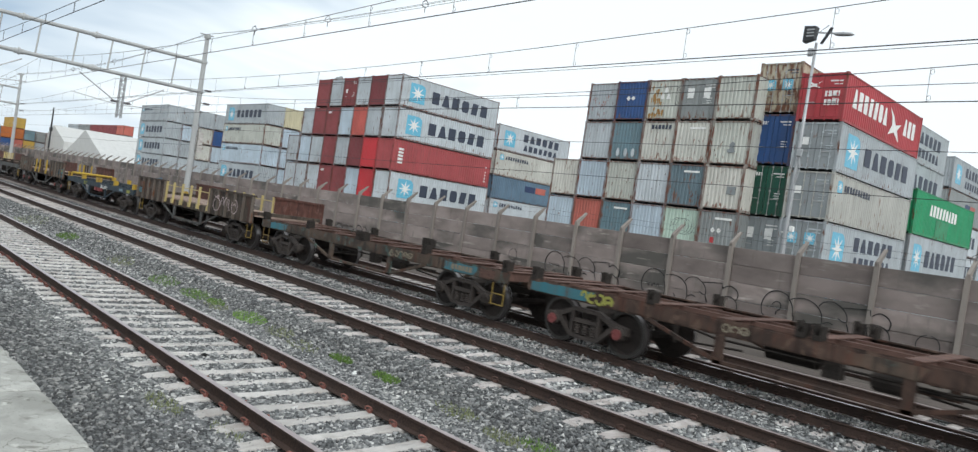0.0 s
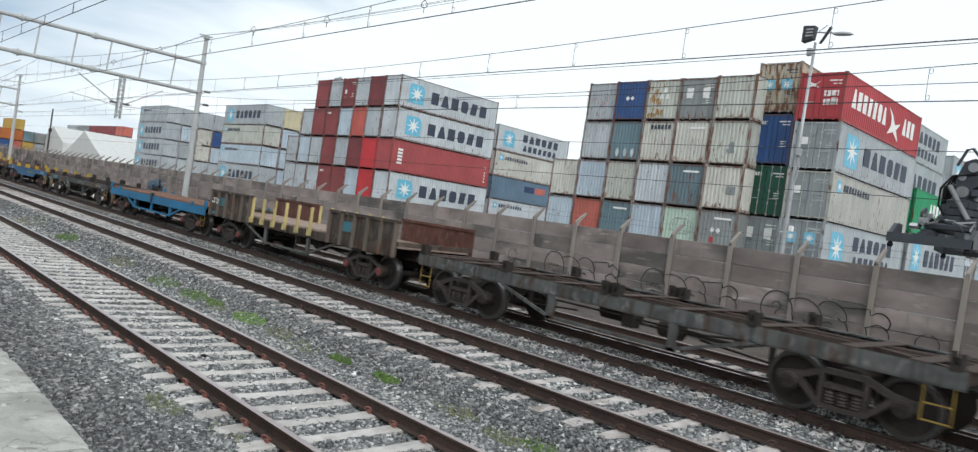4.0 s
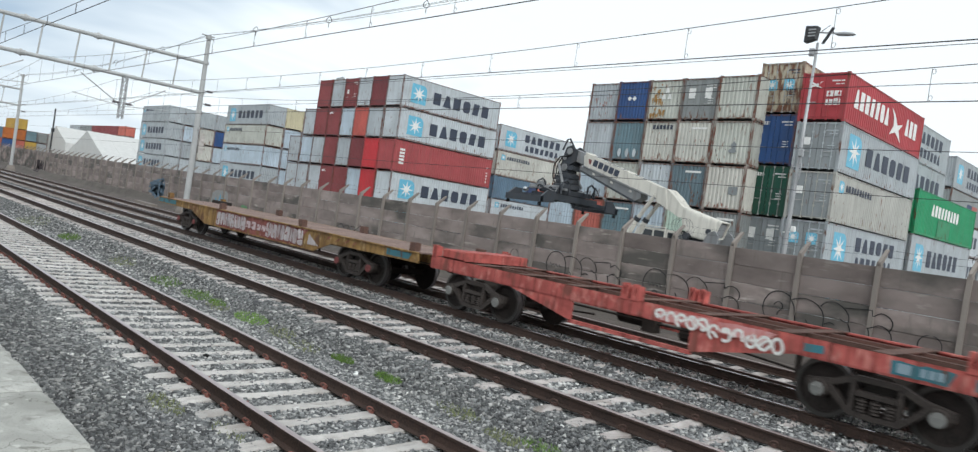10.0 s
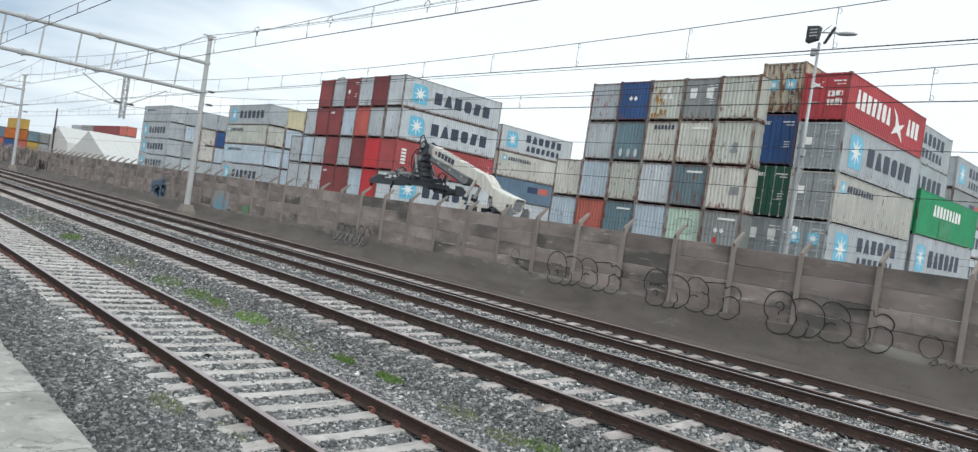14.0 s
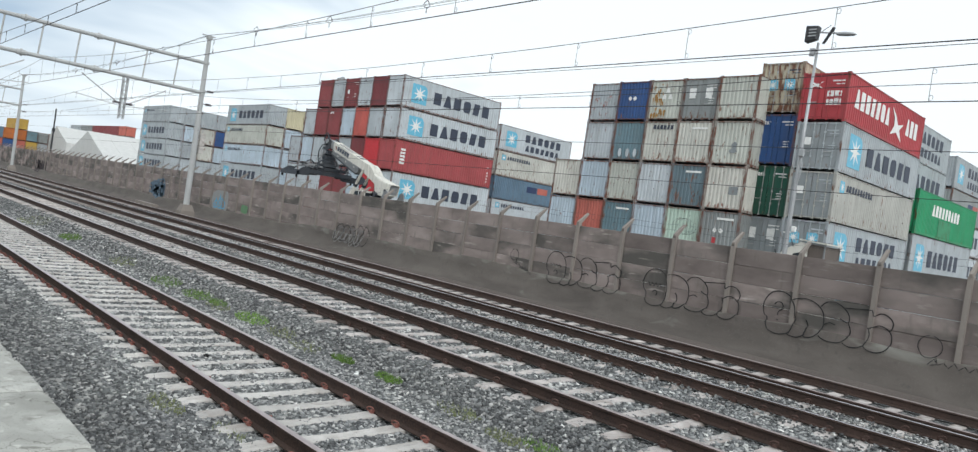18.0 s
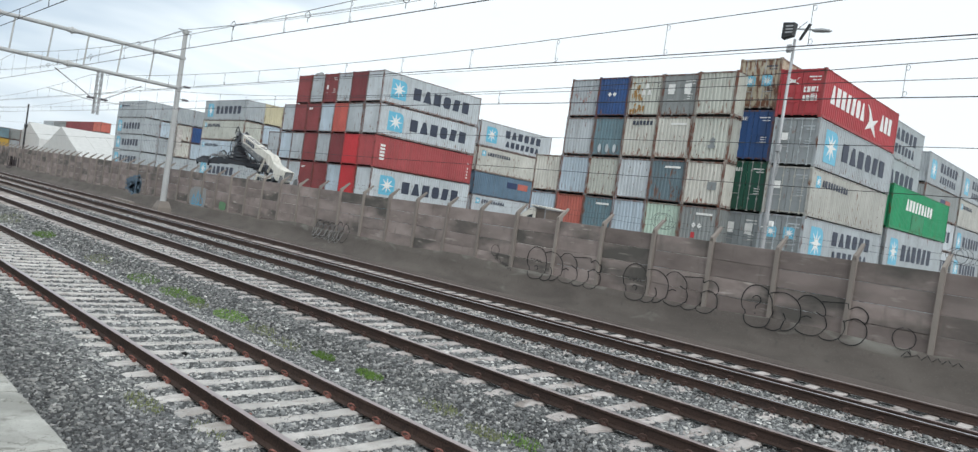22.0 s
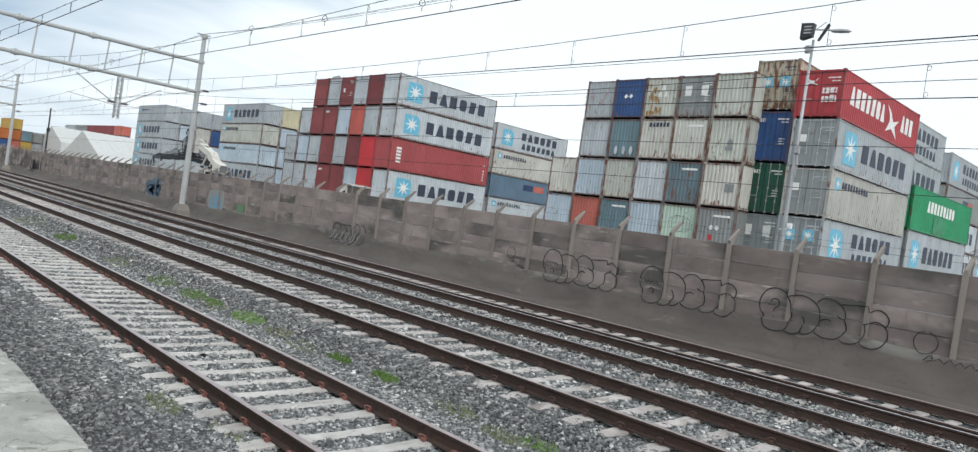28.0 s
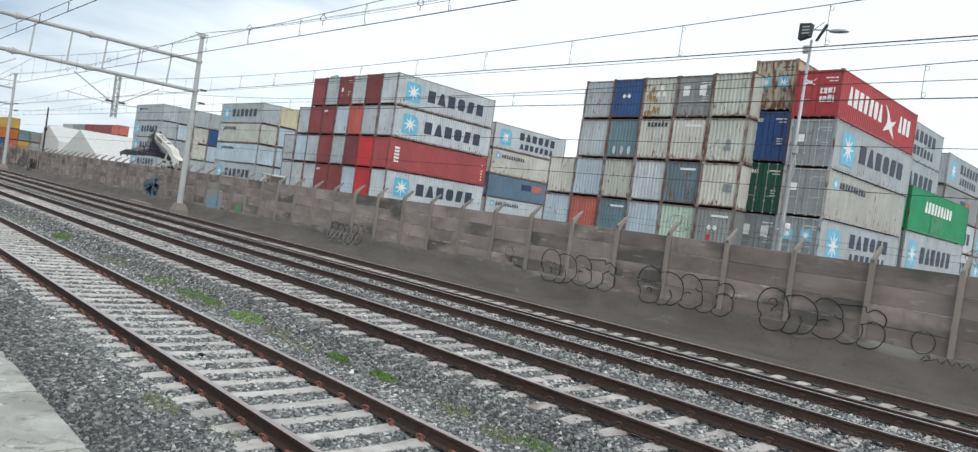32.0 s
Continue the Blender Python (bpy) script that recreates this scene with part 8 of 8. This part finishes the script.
def yard_tractor():
    """A white terminal tractor with a thin flat roof; faces -x, the front edge of its roof is over the origin."""
    t = thing("yard_tractor", pose(40, 27.2, YARD_Z), "white yard tractor truck with a thin flat roof", "truck")
    bm = bmesh.new()
    box(bm, -0.9, 5.0, -0.45, 0.45, 0.55, 0.95)
    part("chassis", bm, S_DARK, t)
    bm = bmesh.new()
    prism(bm, [(-1.15, 0.7), (0.92, 0.7), (0.92, 2.35), (0.32, 2.45), (0.26, 3.62), (0.02, 3.64), (-0.55, 3.30), (-0.95, 2.85), (-1.15, 2.0)], -1.12, 0.22, "y")
    cab = part("cab", bm, S_WHITE, t)
    bm = bmesh.new()
    prism(bm, [(-0.50, 2.50), (0.14, 2.50), (0.12, 3.30), (-0.20, 3.20)], -1.128, -1.122, "y")
    part("side_window", bm, M_GLASS, cab)
    bm = bmesh.new()
    prism(bm, [(0.0, 3.70), (0.96, 3.64), (0.96, 3.69), (0.0, 3.76)], -1.2, 0.3, "y")
    part("roof_sheet", bm, S_WHITE, t, "thin white roof sheet")
    bm = bmesh.new()
    prism(bm, [(0.02, 3.69), (0.94, 3.63), (0.94, 3.58), (0.3, 3.60)], -1.15, 0.25, "y")
    part("roof_lining", bm, S_GREY, t)
    for y in (-1.1, 0.2):
        bm = bmesh.new()
        beam(bm, (0.88, y, 2.3), (0.88, y, 3.58), 0.05, 0.05, (1, 0, 0))
        part("roof_post", bm, S_GREY, t)
    bm = bmesh.new()
    prism(bm, [(0.30, 2.42), (0.86, 2.36), (0.88, 3.58), (0.30, 3.60)], -1.08, 0.18, "y")
    part("cab_back", bm, S_BROWN, t, "dull brown rear panel under the roof")
    for x, z in ((-0.75, 3.0), (-0.2, 3.45)):
        bm = bmesh.new()
        rod(bm, (x, -1.2, z), (x - 0.1, -1.2, z + 0.25), 0.02, 5)
        part("mirror_arm", bm, S_DARK, t)
    m = tyre_meshes(0.5, 0.3)
    for x in (-0.3, 3.2, 4.4):
        for y in (-1.0, 1.0):
            wheel_at(t, m, x, y, 0.5)
    return t


STACKER, TRACTOR = reach_stacker(), yard_tractor()

# ---------------------------------------------------------------- graffiti, weeds and clutter
def skirt_top(x):
    return 0.62 + 0.16 * noise.noise((x * 0.23, 1.7, 0)) + 0.05 * noise.noise((x * 1.7, 4, 0)) - (0.25 if x < -34 else 0) * min(1, max(0, (-34 - x) / 4))


def on_wall(x, z):
    """A point on the face of the wall or of its skirt."""
    top = skirt_top(x)
    if z < top + 0.03:
        y = 0.31 - 0.125 * z / 0.35 if z < 0.35 else 0.19 - 0.065 * min(1.0, (z - 0.35) / max(0.05, top - 0.35))
        return Vector((x, WALL_Y - y - 0.012, z))
    near = abs(((x - POST0 + BAY / 2) % BAY) - BAY / 2)
    return Vector((x, WALL_Y - (0.122 if near < 0.08 else 0.040), z))


def stroke(bm, pts, w=0.017):
    """A sprayed line: a flat ribbon that follows the wall."""
    fine = []
    for a, b in zip(pts, pts[1:]):
        n = max(1, int(math.dist(a, b) / 0.06))
        fine += [(a[0] + (b[0] - a[0]) * i / n, a[1] + (b[1] - a[1]) * i / n) for i in range(n)]
    fine.append(pts[-1])
    prev = None
    for i, (x, z) in enumerate(fine):
        j = min(i, len(fine) - 2)
        dx, dz = fine[j + 1][0] - fine[j][0], fine[j + 1][1] - fine[j][1]
        d = math.hypot(dx, dz) or 1
        ww = w * (0.8 + 0.4 * noise.noise((x * 3, z * 3, 2)))
        ox, oz = -dz / d * ww, dx / d * ww
        c = on_wall(x, z)
        pair = [bm.verts.new(c + Vector((s * ox, -0.004 * k, s * oz))) for s, k in ((1, 0), (1, 1), (-1, 1), (-1, 0))]
        if prev:
            for k in range(3):
                bm.faces.new((prev[k], prev[k + 1], pair[k + 1], pair[k]))
        prev = pair


def arc(cx, cz, rx, rz, a0, a1, n=22):
    return [(cx + rx * math.cos(radians(a0 + (a1 - a0) * i / n)), cz + rz * math.sin(radians(a0 + (a1 - a0) * i / n))) for i in range(n + 1)]


def smooth(pts, n=4):
    """A soft curve through the given points."""
    q = [pts[0]] + list(pts) + [pts[-1]]
    out = []
    for a, b, c, d in zip(q, q[1:], q[2:], q[3:]):
        for i in range(n):
            t = i / n
            out.append(tuple(0.5 * (2 * b[k] + (c[k] - a[k]) * t + (2 * a[k] - 5 * b[k] + 4 * c[k] - d[k]) * t * t + (3 * b[k] - a[k] - 3 * c[k] + d[k]) * t ** 3) for k in (0, 1)))
    return out + [pts[-1]]


RING = smooth(((0.90, 0.83), (0.73, 1.05), (0.47, 1.15), (0.22, 1.09), (0.06, 0.90), (0.01, 0.68), (0.06, 0.47), (0.15, 0.40), (0.18, 0.24), (0.28, 0.08), (0.49, 0.01), (0.70, 0.03), (0.87, 0.12), (0.93, 0.36), (0.93, 0.66), (0.90, 0.83)))
ARCH = smooth(((0.83, 0.99), (1.04, 1.06), (1.28, 1.05), (1.50, 0.94), (1.64, 0.77), (1.68, 0.51), (1.63, 0.27), (1.47, 0.11), (1.30, 0.07), (1.26, 0.13), (1.30, 0.32), (1.26, 0.46), (1.21, 0.52)))
FOOT = smooth(((0.87, 0.11), (0.85, 0.05), (1.07, 0.02), (1.24, 0.10), (1.28, 0.16)))
CREST = smooth(((1.56, 0.94), (1.68, 1.07), (1.91, 1.11), (2.14, 1.00), (2.28, 0.83), (2.29, 0.66), (2.19, 0.66), (2.07, 0.72)))
TONGUE = smooth(((1.70, 0.50), (1.84, 0.57), (1.97, 0.53)))
BELLY = smooth(((2.29, 0.63), (2.36, 0.45), (2.33, 0.27), (2.16, 0.12), (1.91, 0.09), (1.70, 0.14), (1.63, 0.20)))
SOLE = smooth(((2.24, 0.14), (2.39, 0.07), (2.60, 0.09), (2.75, 0.18)))
EAR = smooth(((2.87, 0.93), (3.03, 1.03), (3.21, 0.98), (3.32, 0.84), (3.30, 0.69), (3.24, 0.63)))
POUCH = smooth(((2.77, 0.62), (2.85, 0.64), (3.02, 0.73), (3.20, 0.68), (3.32, 0.54), (3.33, 0.32), (3.25, 0.16), (3.08, 0.07), (2.87, 0.08), (2.75, 0.16), (2.81, 0.32), (2.84, 0.46), (2.80, 0.61)))
BAR = [(2.17, 1.01), (2.52, 1.05), (2.84, 1.08), (2.87, 0.94)]
BUBBLES = (RING, ARCH, FOOT, CREST, TONGUE, BELLY, SOLE, EAR, POUCH, BAR)


def bubble_tag(x, z, s, question=True, lean=0.0):
    g = thing("graffiti", pose(0, 0, 0), "black outlined bubble graffiti sprayed on the concrete wall", "graffiti", "bubble graffiti on the wall")
    marks = [("outline", q) for q in BUBBLES]
    if question:
        marks += [("hook", arc(0.44, 0.74, 0.12, 0.12, 170, -60) + [(0.44, 0.58), (0.44, 0.50)]), ("dot", [(0.43, 0.38), (0.46, 0.36)])]
    else:
        marks += [("scribble", [(0.20 + 0.07 * i, 0.66 + 0.06 * (-1) ** i) for i in range(8)]), ("hook", arc(0.48, 0.40, 0.08, 0.08, 170, -60))]
    for name, pts in marks:
        bm = bmesh.new()
        stroke(bm, [(x + u * s, z + v * s + u * lean) for u, v in pts], 0.015)
        part("spray_stroke", bm, M_SPRAY, g)


bubble_tag(-9.33, 0.34, 1.0)
bubble_tag(-13.33, 0.36, 0.99, False)
bubble_tag(-17.50, 0.36, 0.99, False)


def small_tag(x, z, s, seed, material=M_SPRAY, label="thin black tag scrawled on the concrete wall", w=0.011, slope=0.0):
    rng = random.Random(seed)
    g = thing("graffiti", pose(0, 0, 0), label, "graffiti", "tags on the wall")
    bm = bmesh.new()
    stroke(bm, [(x + s * u, z + s * v) for u, v in arc(0.22, 0.75, 0.22, 0.22, 100, 440)], w)
    part("spray_stroke", bm, material, g)
    bm = bmesh.new()
    pts = [(x + s * (0.25 + 0.09 * i), z + s * (0.46 + slope * 0.09 * i + (0.06 if i % 2 else -0.05) * rng.uniform(0.5, 1.2))) for i in range(13)]
    stroke(bm, pts, w)
    part("spray_stroke", bm, material, g)
    bm = bmesh.new()
    stroke(bm, [(x + s * 0.35, z + s * 0.60), (x + s * 0.42, z + s * 0.44), (x + s * 0.30, z + s * 0.40)], w)
    part("spray_stroke", bm, material, g)


small_tag(-5.42, -0.07, 1.18, 2)
small_tag(-19.36, 0.39, 0.95, 3, slope=-0.30)


M_SPRAYPALE = plain("grey_white_spray_paint", (0.24, 0.235, 0.23), 0.8)


def blob_tag(x, z, n, w, h, material, label):
    """A row of rounded filled letters-like shapes drawn only as outlines."""
    g = thing("graffiti", pose(0, 0, 0), label, "graffiti", "tags on the wall")
    rng = random.Random(round(x))
    for k in range(n):
        bm = bmesh.new()
        cx = x + (k + 0.5) * w / n
        ph = rng.uniform(0, 6)
        stroke(bm, [(cx + w / n * 0.55 * math.cos(a) * (1 + 0.2 * math.sin(3 * a + ph)), z + h / 2 + h / 2 * math.sin(a) * (1 + 0.15 * math.sin(2 * a + ph))) for a in (i * math.tau / 16 for i in range(17))], 0.02)
        part("spray_stroke", bm, material, g)


blob_tag(-31.7, 0.12, 5, 2.9, 0.90, M_SPRAY, "dark rounded graffiti outlines on the concrete wall")
blob_tag(-31.6, 0.06, 5, 2.3, 0.80, M_SPRAYPALE, "pale rounded graffiti outlines low on the wall")
blob_tag(-31.8, 0.20, 7, 2.6, 0.66, M_SPRAYPALE, "pale rounded graffiti outlines low on the wall")


def patch_tag(x0, x1, z0, z1, material, label, out=0.0):
    bm = bmesh.new()
    y = WALL_Y - 0.034 - out
    n = 14
    ring = []
    for i in range(n):
        a = i * math.tau / n
        k = 1 + 0.18 * noise.noise((x0 + math.cos(a), math.sin(a) * 2, 5))
        ca, sa = math.cos(a), math.sin(a)
        ring.append(((x0 + x1) / 2 + (x1 - x0) / 2 * k * math.copysign(abs(ca) ** 0.5, ca), (z0 + z1) / 2 + (z1 - z0) / 2 * k * math.copysign(abs(sa) ** 0.5, sa)))
    prism(bm, ring, y - 0.006, y, "y")
    solid("graffiti", bm, material, label, "graffiti", "tags on the wall")


M_FADEBLUE = plain("faded_blue_spray", (0.115, 0.175, 0.235), 0.85)
M_FADEDARK = plain("faded_dark_blue_spray", (0.075, 0.095, 0.125), 0.85)
M_SMOKE = plain("smoky_purple_spray", (0.060, 0.048, 0.052), 0.85)
M_FADEWHITE = plain("faded_white_spray", (0.30, 0.31, 0.305), 0.85)
M_SPRAYGREEN = plain("green_spray_paint", (0.13, 0.26, 0.14), 0.85)


def tangle(x0, x1, z0, z1, loops, seed, material, label, w=0.05):
    """A dense sprayed scribble that fills an area of the wall."""
    rng = random.Random(seed)
    g = thing("graffiti", pose(0, 0, 0), label, "graffiti", "tags on the wall")
    for _ in range(loops):
        cx, cz = rng.uniform(x0 + 0.25 * (x1 - x0), x1 - 0.25 * (x1 - x0)), rng.uniform(z0 + 0.3 * (z1 - z0), z1 - 0.3 * (z1 - z0))
        rx, rz, ph = (x1 - x0) * rng.uniform(0.12, 0.28), (z1 - z0) * rng.uniform(0.2, 0.32), rng.uniform(0, 6)
        bm = bmesh.new()
        stroke(bm, [(cx + rx * math.cos(a + ph) * (1 + 0.25 * math.sin(2 * a)), cz + rz * math.sin(a)) for a in (i * 0.42 for i in range(15))], w)
        part("spray_stroke", bm, material, g)


patch_tag(-59.3, -56.2, 0.45, 1.5, M_FADEBLUE, "faded blue-grey sprayed patch on the wall")
tangle(-59.7, -55.9, 0.25, 1.75, 12, 5, M_FADEBLUE, "faded blue sprayed scribble on the wall", 0.09)
tangle(-59.4, -56.2, 0.3, 1.6, 4, 6, M_FADEDARK, "dusky outlines over a faded blue scribble", 0.03)
patch_tag(-47.4, -45.0, 0.25, 1.62, M_FADEWHITE, "faded whitewashed patch on the wall")
g = thing("graffiti", pose(0, 0, 0), "three blue flame shapes sprayed on a whitewashed patch", "graffiti", "tags on the wall")
for x, h in ((-46.75, 0.62), (-46.15, 0.88), (-45.60, 0.68)):
    bm = bmesh.new()
    stroke(bm, [(x - 0.30, 0.72), (x - 0.34, 0.58), (x - 0.2, 0.48), (x + 0.1, 0.47), (x + 0.27, 0.60), (x + 0.22, 0.80), (x + 0.06, 0.48 + h * 0.7), (x, 0.48 + h), (x - 0.08, 0.48 + h * 0.6), (x - 0.2, 0.86), (x - 0.12, 0.66), (x + 0.05, 0.62)], 0.055)
    part("spray_stroke", bm, M_SPRAYBLUE, g)
patch_tag(-42.95, -42.05, 0.45, 0.95, M_SPRAYGREEN, "small green sprayed blot on the wall")
for x in (-99.2, -97.2, -95.3):
    patch_tag(x, x + 1.5, 0.12, 1.5, M_SMOKE, "smoky dark patch sprayed on the wall")
tangle(-99.6, -93.6, 0.1, 1.5, 7, 8, M_SMOKE, "dark sprayed scribble on the wall", 0.10)


def grass_clump(x, y, n, r, seed, dry=False, h=0.078):
    rng = random.Random(seed)
    bm = bmesh.new()
    for _ in range(n if dry else int(n * 1.6)):
        a, d = rng.uniform(0, math.tau), r * math.sqrt(rng.random())
        px, py = x + d * math.cos(a) * 1.8, y + d * math.sin(a) * 0.6
        hh, b = h * rng.uniform(0.4, 1.2), rng.uniform(0, math.tau)
        w = rng.uniform(0.004, 0.009)
        lx, ly = rng.uniform(-0.5, 0.5) * hh, rng.uniform(-0.5, 0.5) * hh
        dx, dy = math.cos(b) * w, math.sin(b) * w
        z = bed(py)
        v = [bm.verts.new(c) for c in ((px - dx, py - dy, z), (px + dx, py + dy, z), (px + dx * 0.7 + lx * 0.4, py + dy * 0.7 + ly * 0.4, z + hh * 0.6), (px - dx * 0.7 + lx * 0.4, py - dy * 0.7 + ly * 0.4, z + hh * 0.6), (px + lx, py + ly, z + hh))]
        bm.faces.new(v[:4])
        bm.faces.new((v[3], v[2], v[4]))
    solid("grass_tuft", bm, M_DRYGRASS if dry else M_GRASS, "small green grass tuft growing in the ballast" if not dry else "thin dry weeds growing in the ballast", "grass", "weeds in the ballast", "stuff")


for k, (x, y, n, r, dry) in enumerate(((-28.6, 6.98, 700, 0.50, False), (-14.15, 7.0, 620, 0.36, False), (-10.6, 7.02, 460, 0.18, False), (-9.3, 7.05, 460, 0.19, False), (-19.0, 6.96, 300, 0.45, False), (-15.6, 6.9, 180, 0.3, True),
                                      (-8.95, 3.48, 260, 0.27, True), (-6.45, 6.9, 260, 0.22, True), (-7.5, 7.0, 220, 0.25, True), (-17.0, 6.98, 380, 0.4, False), (-22.6, 6.96, 320, 0.5, True), (-11.7, 6.9, 200, 0.3, True), (-12.8, 6.98, 260, 0.3, True), (-34.2, 6.96, 500, 0.9, True),
                                      (-5.95, 7.05, 110, 0.20, False), (-7.75, 3.75, 60, 0.2, True), (-15.9, 7.02, 260, 0.22, False))):
    grass_clump(x, y, n, r, 20 + k, dry)


def litter():
    rng = random.Random(9)
    for x, y, s in ((-9.8, 6.78, 0.05), (-9.9, 6.86, 0.04), (-11.3, 4.93, 0.066)):
        bm = bmesh.new()
        bmesh.ops.create_icosphere(bm, subdivisions=1, radius=s)
        for v in bm.verts:
            v.co = Vector((v.co.x * rng.uniform(0.7, 1.5) + x, v.co.y * rng.uniform(0.7, 1.2) + y, v.co.z * 0.5 + bed(y) + 0.03))
        solid("paper_scrap", bm, M_WHITE if y > 5 else M_BLACK, "crumpled scrap lying on the ballast", "litter", "litter on the ballast")


litter()


def razor_coil(x, turns, r):
    bm = bmesh.new()
    pts = [Vector((x + 0.10 * i / 10, WALL_Y + 0.38 + r * 0.3 * math.cos(i * math.tau / 10), WALL_TOP + 0.42 + r * math.sin(i * math.tau / 10))) for i in range(10 * turns + 1)]
    pts = [Vector((p.x + r * math.cos(i * math.tau / 10), p.y, p.z)) for i, p in enumerate(pts)]
    path_tube(bm, pts, 0.006, 3)
    solid("razor_wire", bm, M_WIRE, "loose coil of razor wire on the wall top", "razor wire", "razor wire on the wall")


razor_coil(-12.6, 3, 0.26)
razor_coil(-4.5, 3, 0.20)


def trackside():
    # a block by the mast
    bm = bmesh.new()
    prism(bm, [(-57.2, -0.34), (-53.4, -0.34), (-53.4, -0.12), (-57.2, -0.10)], 17.9, 18.3, "y")
    solid("kerb_block", bm, M_POST, "long pale concrete block lying by the track", "concrete block")


trackside()


# ---------------------------------------------------------------- what moves
def motions():
    for t, x in WAGONS:
        walk(t, [(s, pose(x + SPEED * s, TRAIN_Y, 0)) for s in (0, 8, 16, 24, 32)])
    for w, x, until in SPIN:
        n = max(2, int(min(until, 12.6) * FPS))
        rows = [(k / FPS, pose(x, 0, WHEEL_R) @ Matrix.Rotation(k / FPS * SPEED / WHEEL_R, 4, "Y")) for k in range(n + 1)]
        walk(w, rows + [(32.0, rows[-1][1])])
    # the machines roll along the yard lane behind the wall
    lane = ((0, 14.5), (2, 8.2), (3.5, 3.55), (4.5, 0.5), (5.5, -2.5), (6, -4.0), (7, -7.0), (8, -10.0), (9, -13.1), (10, -16.2), (11, -19.3), (12, -22.45), (13, -25.7), (16, -34.8), (19, -43.75), (21, -49.5), (23, -55.0), (25.5, -61.6), (28, -67.9), (30, -72.9), (32, -77.7))
    walk(STACKER, [(s, pose(x, 29.2, YARD_Z)) for s, x in lane])
    drive = ((0, 42.0), (12, 7.3), (14.5, -0.5), (17, -8.25), (19, -14.55), (21, -20.5), (24, -29.35), (25, -32.1), (26.5, -36.9), (28, -41.6), (30, -47.4), (32, -52.8))
    walk(TRACTOR, [(s, pose(x, 27.2, YARD_Z)) for s, x in drive])


motions()
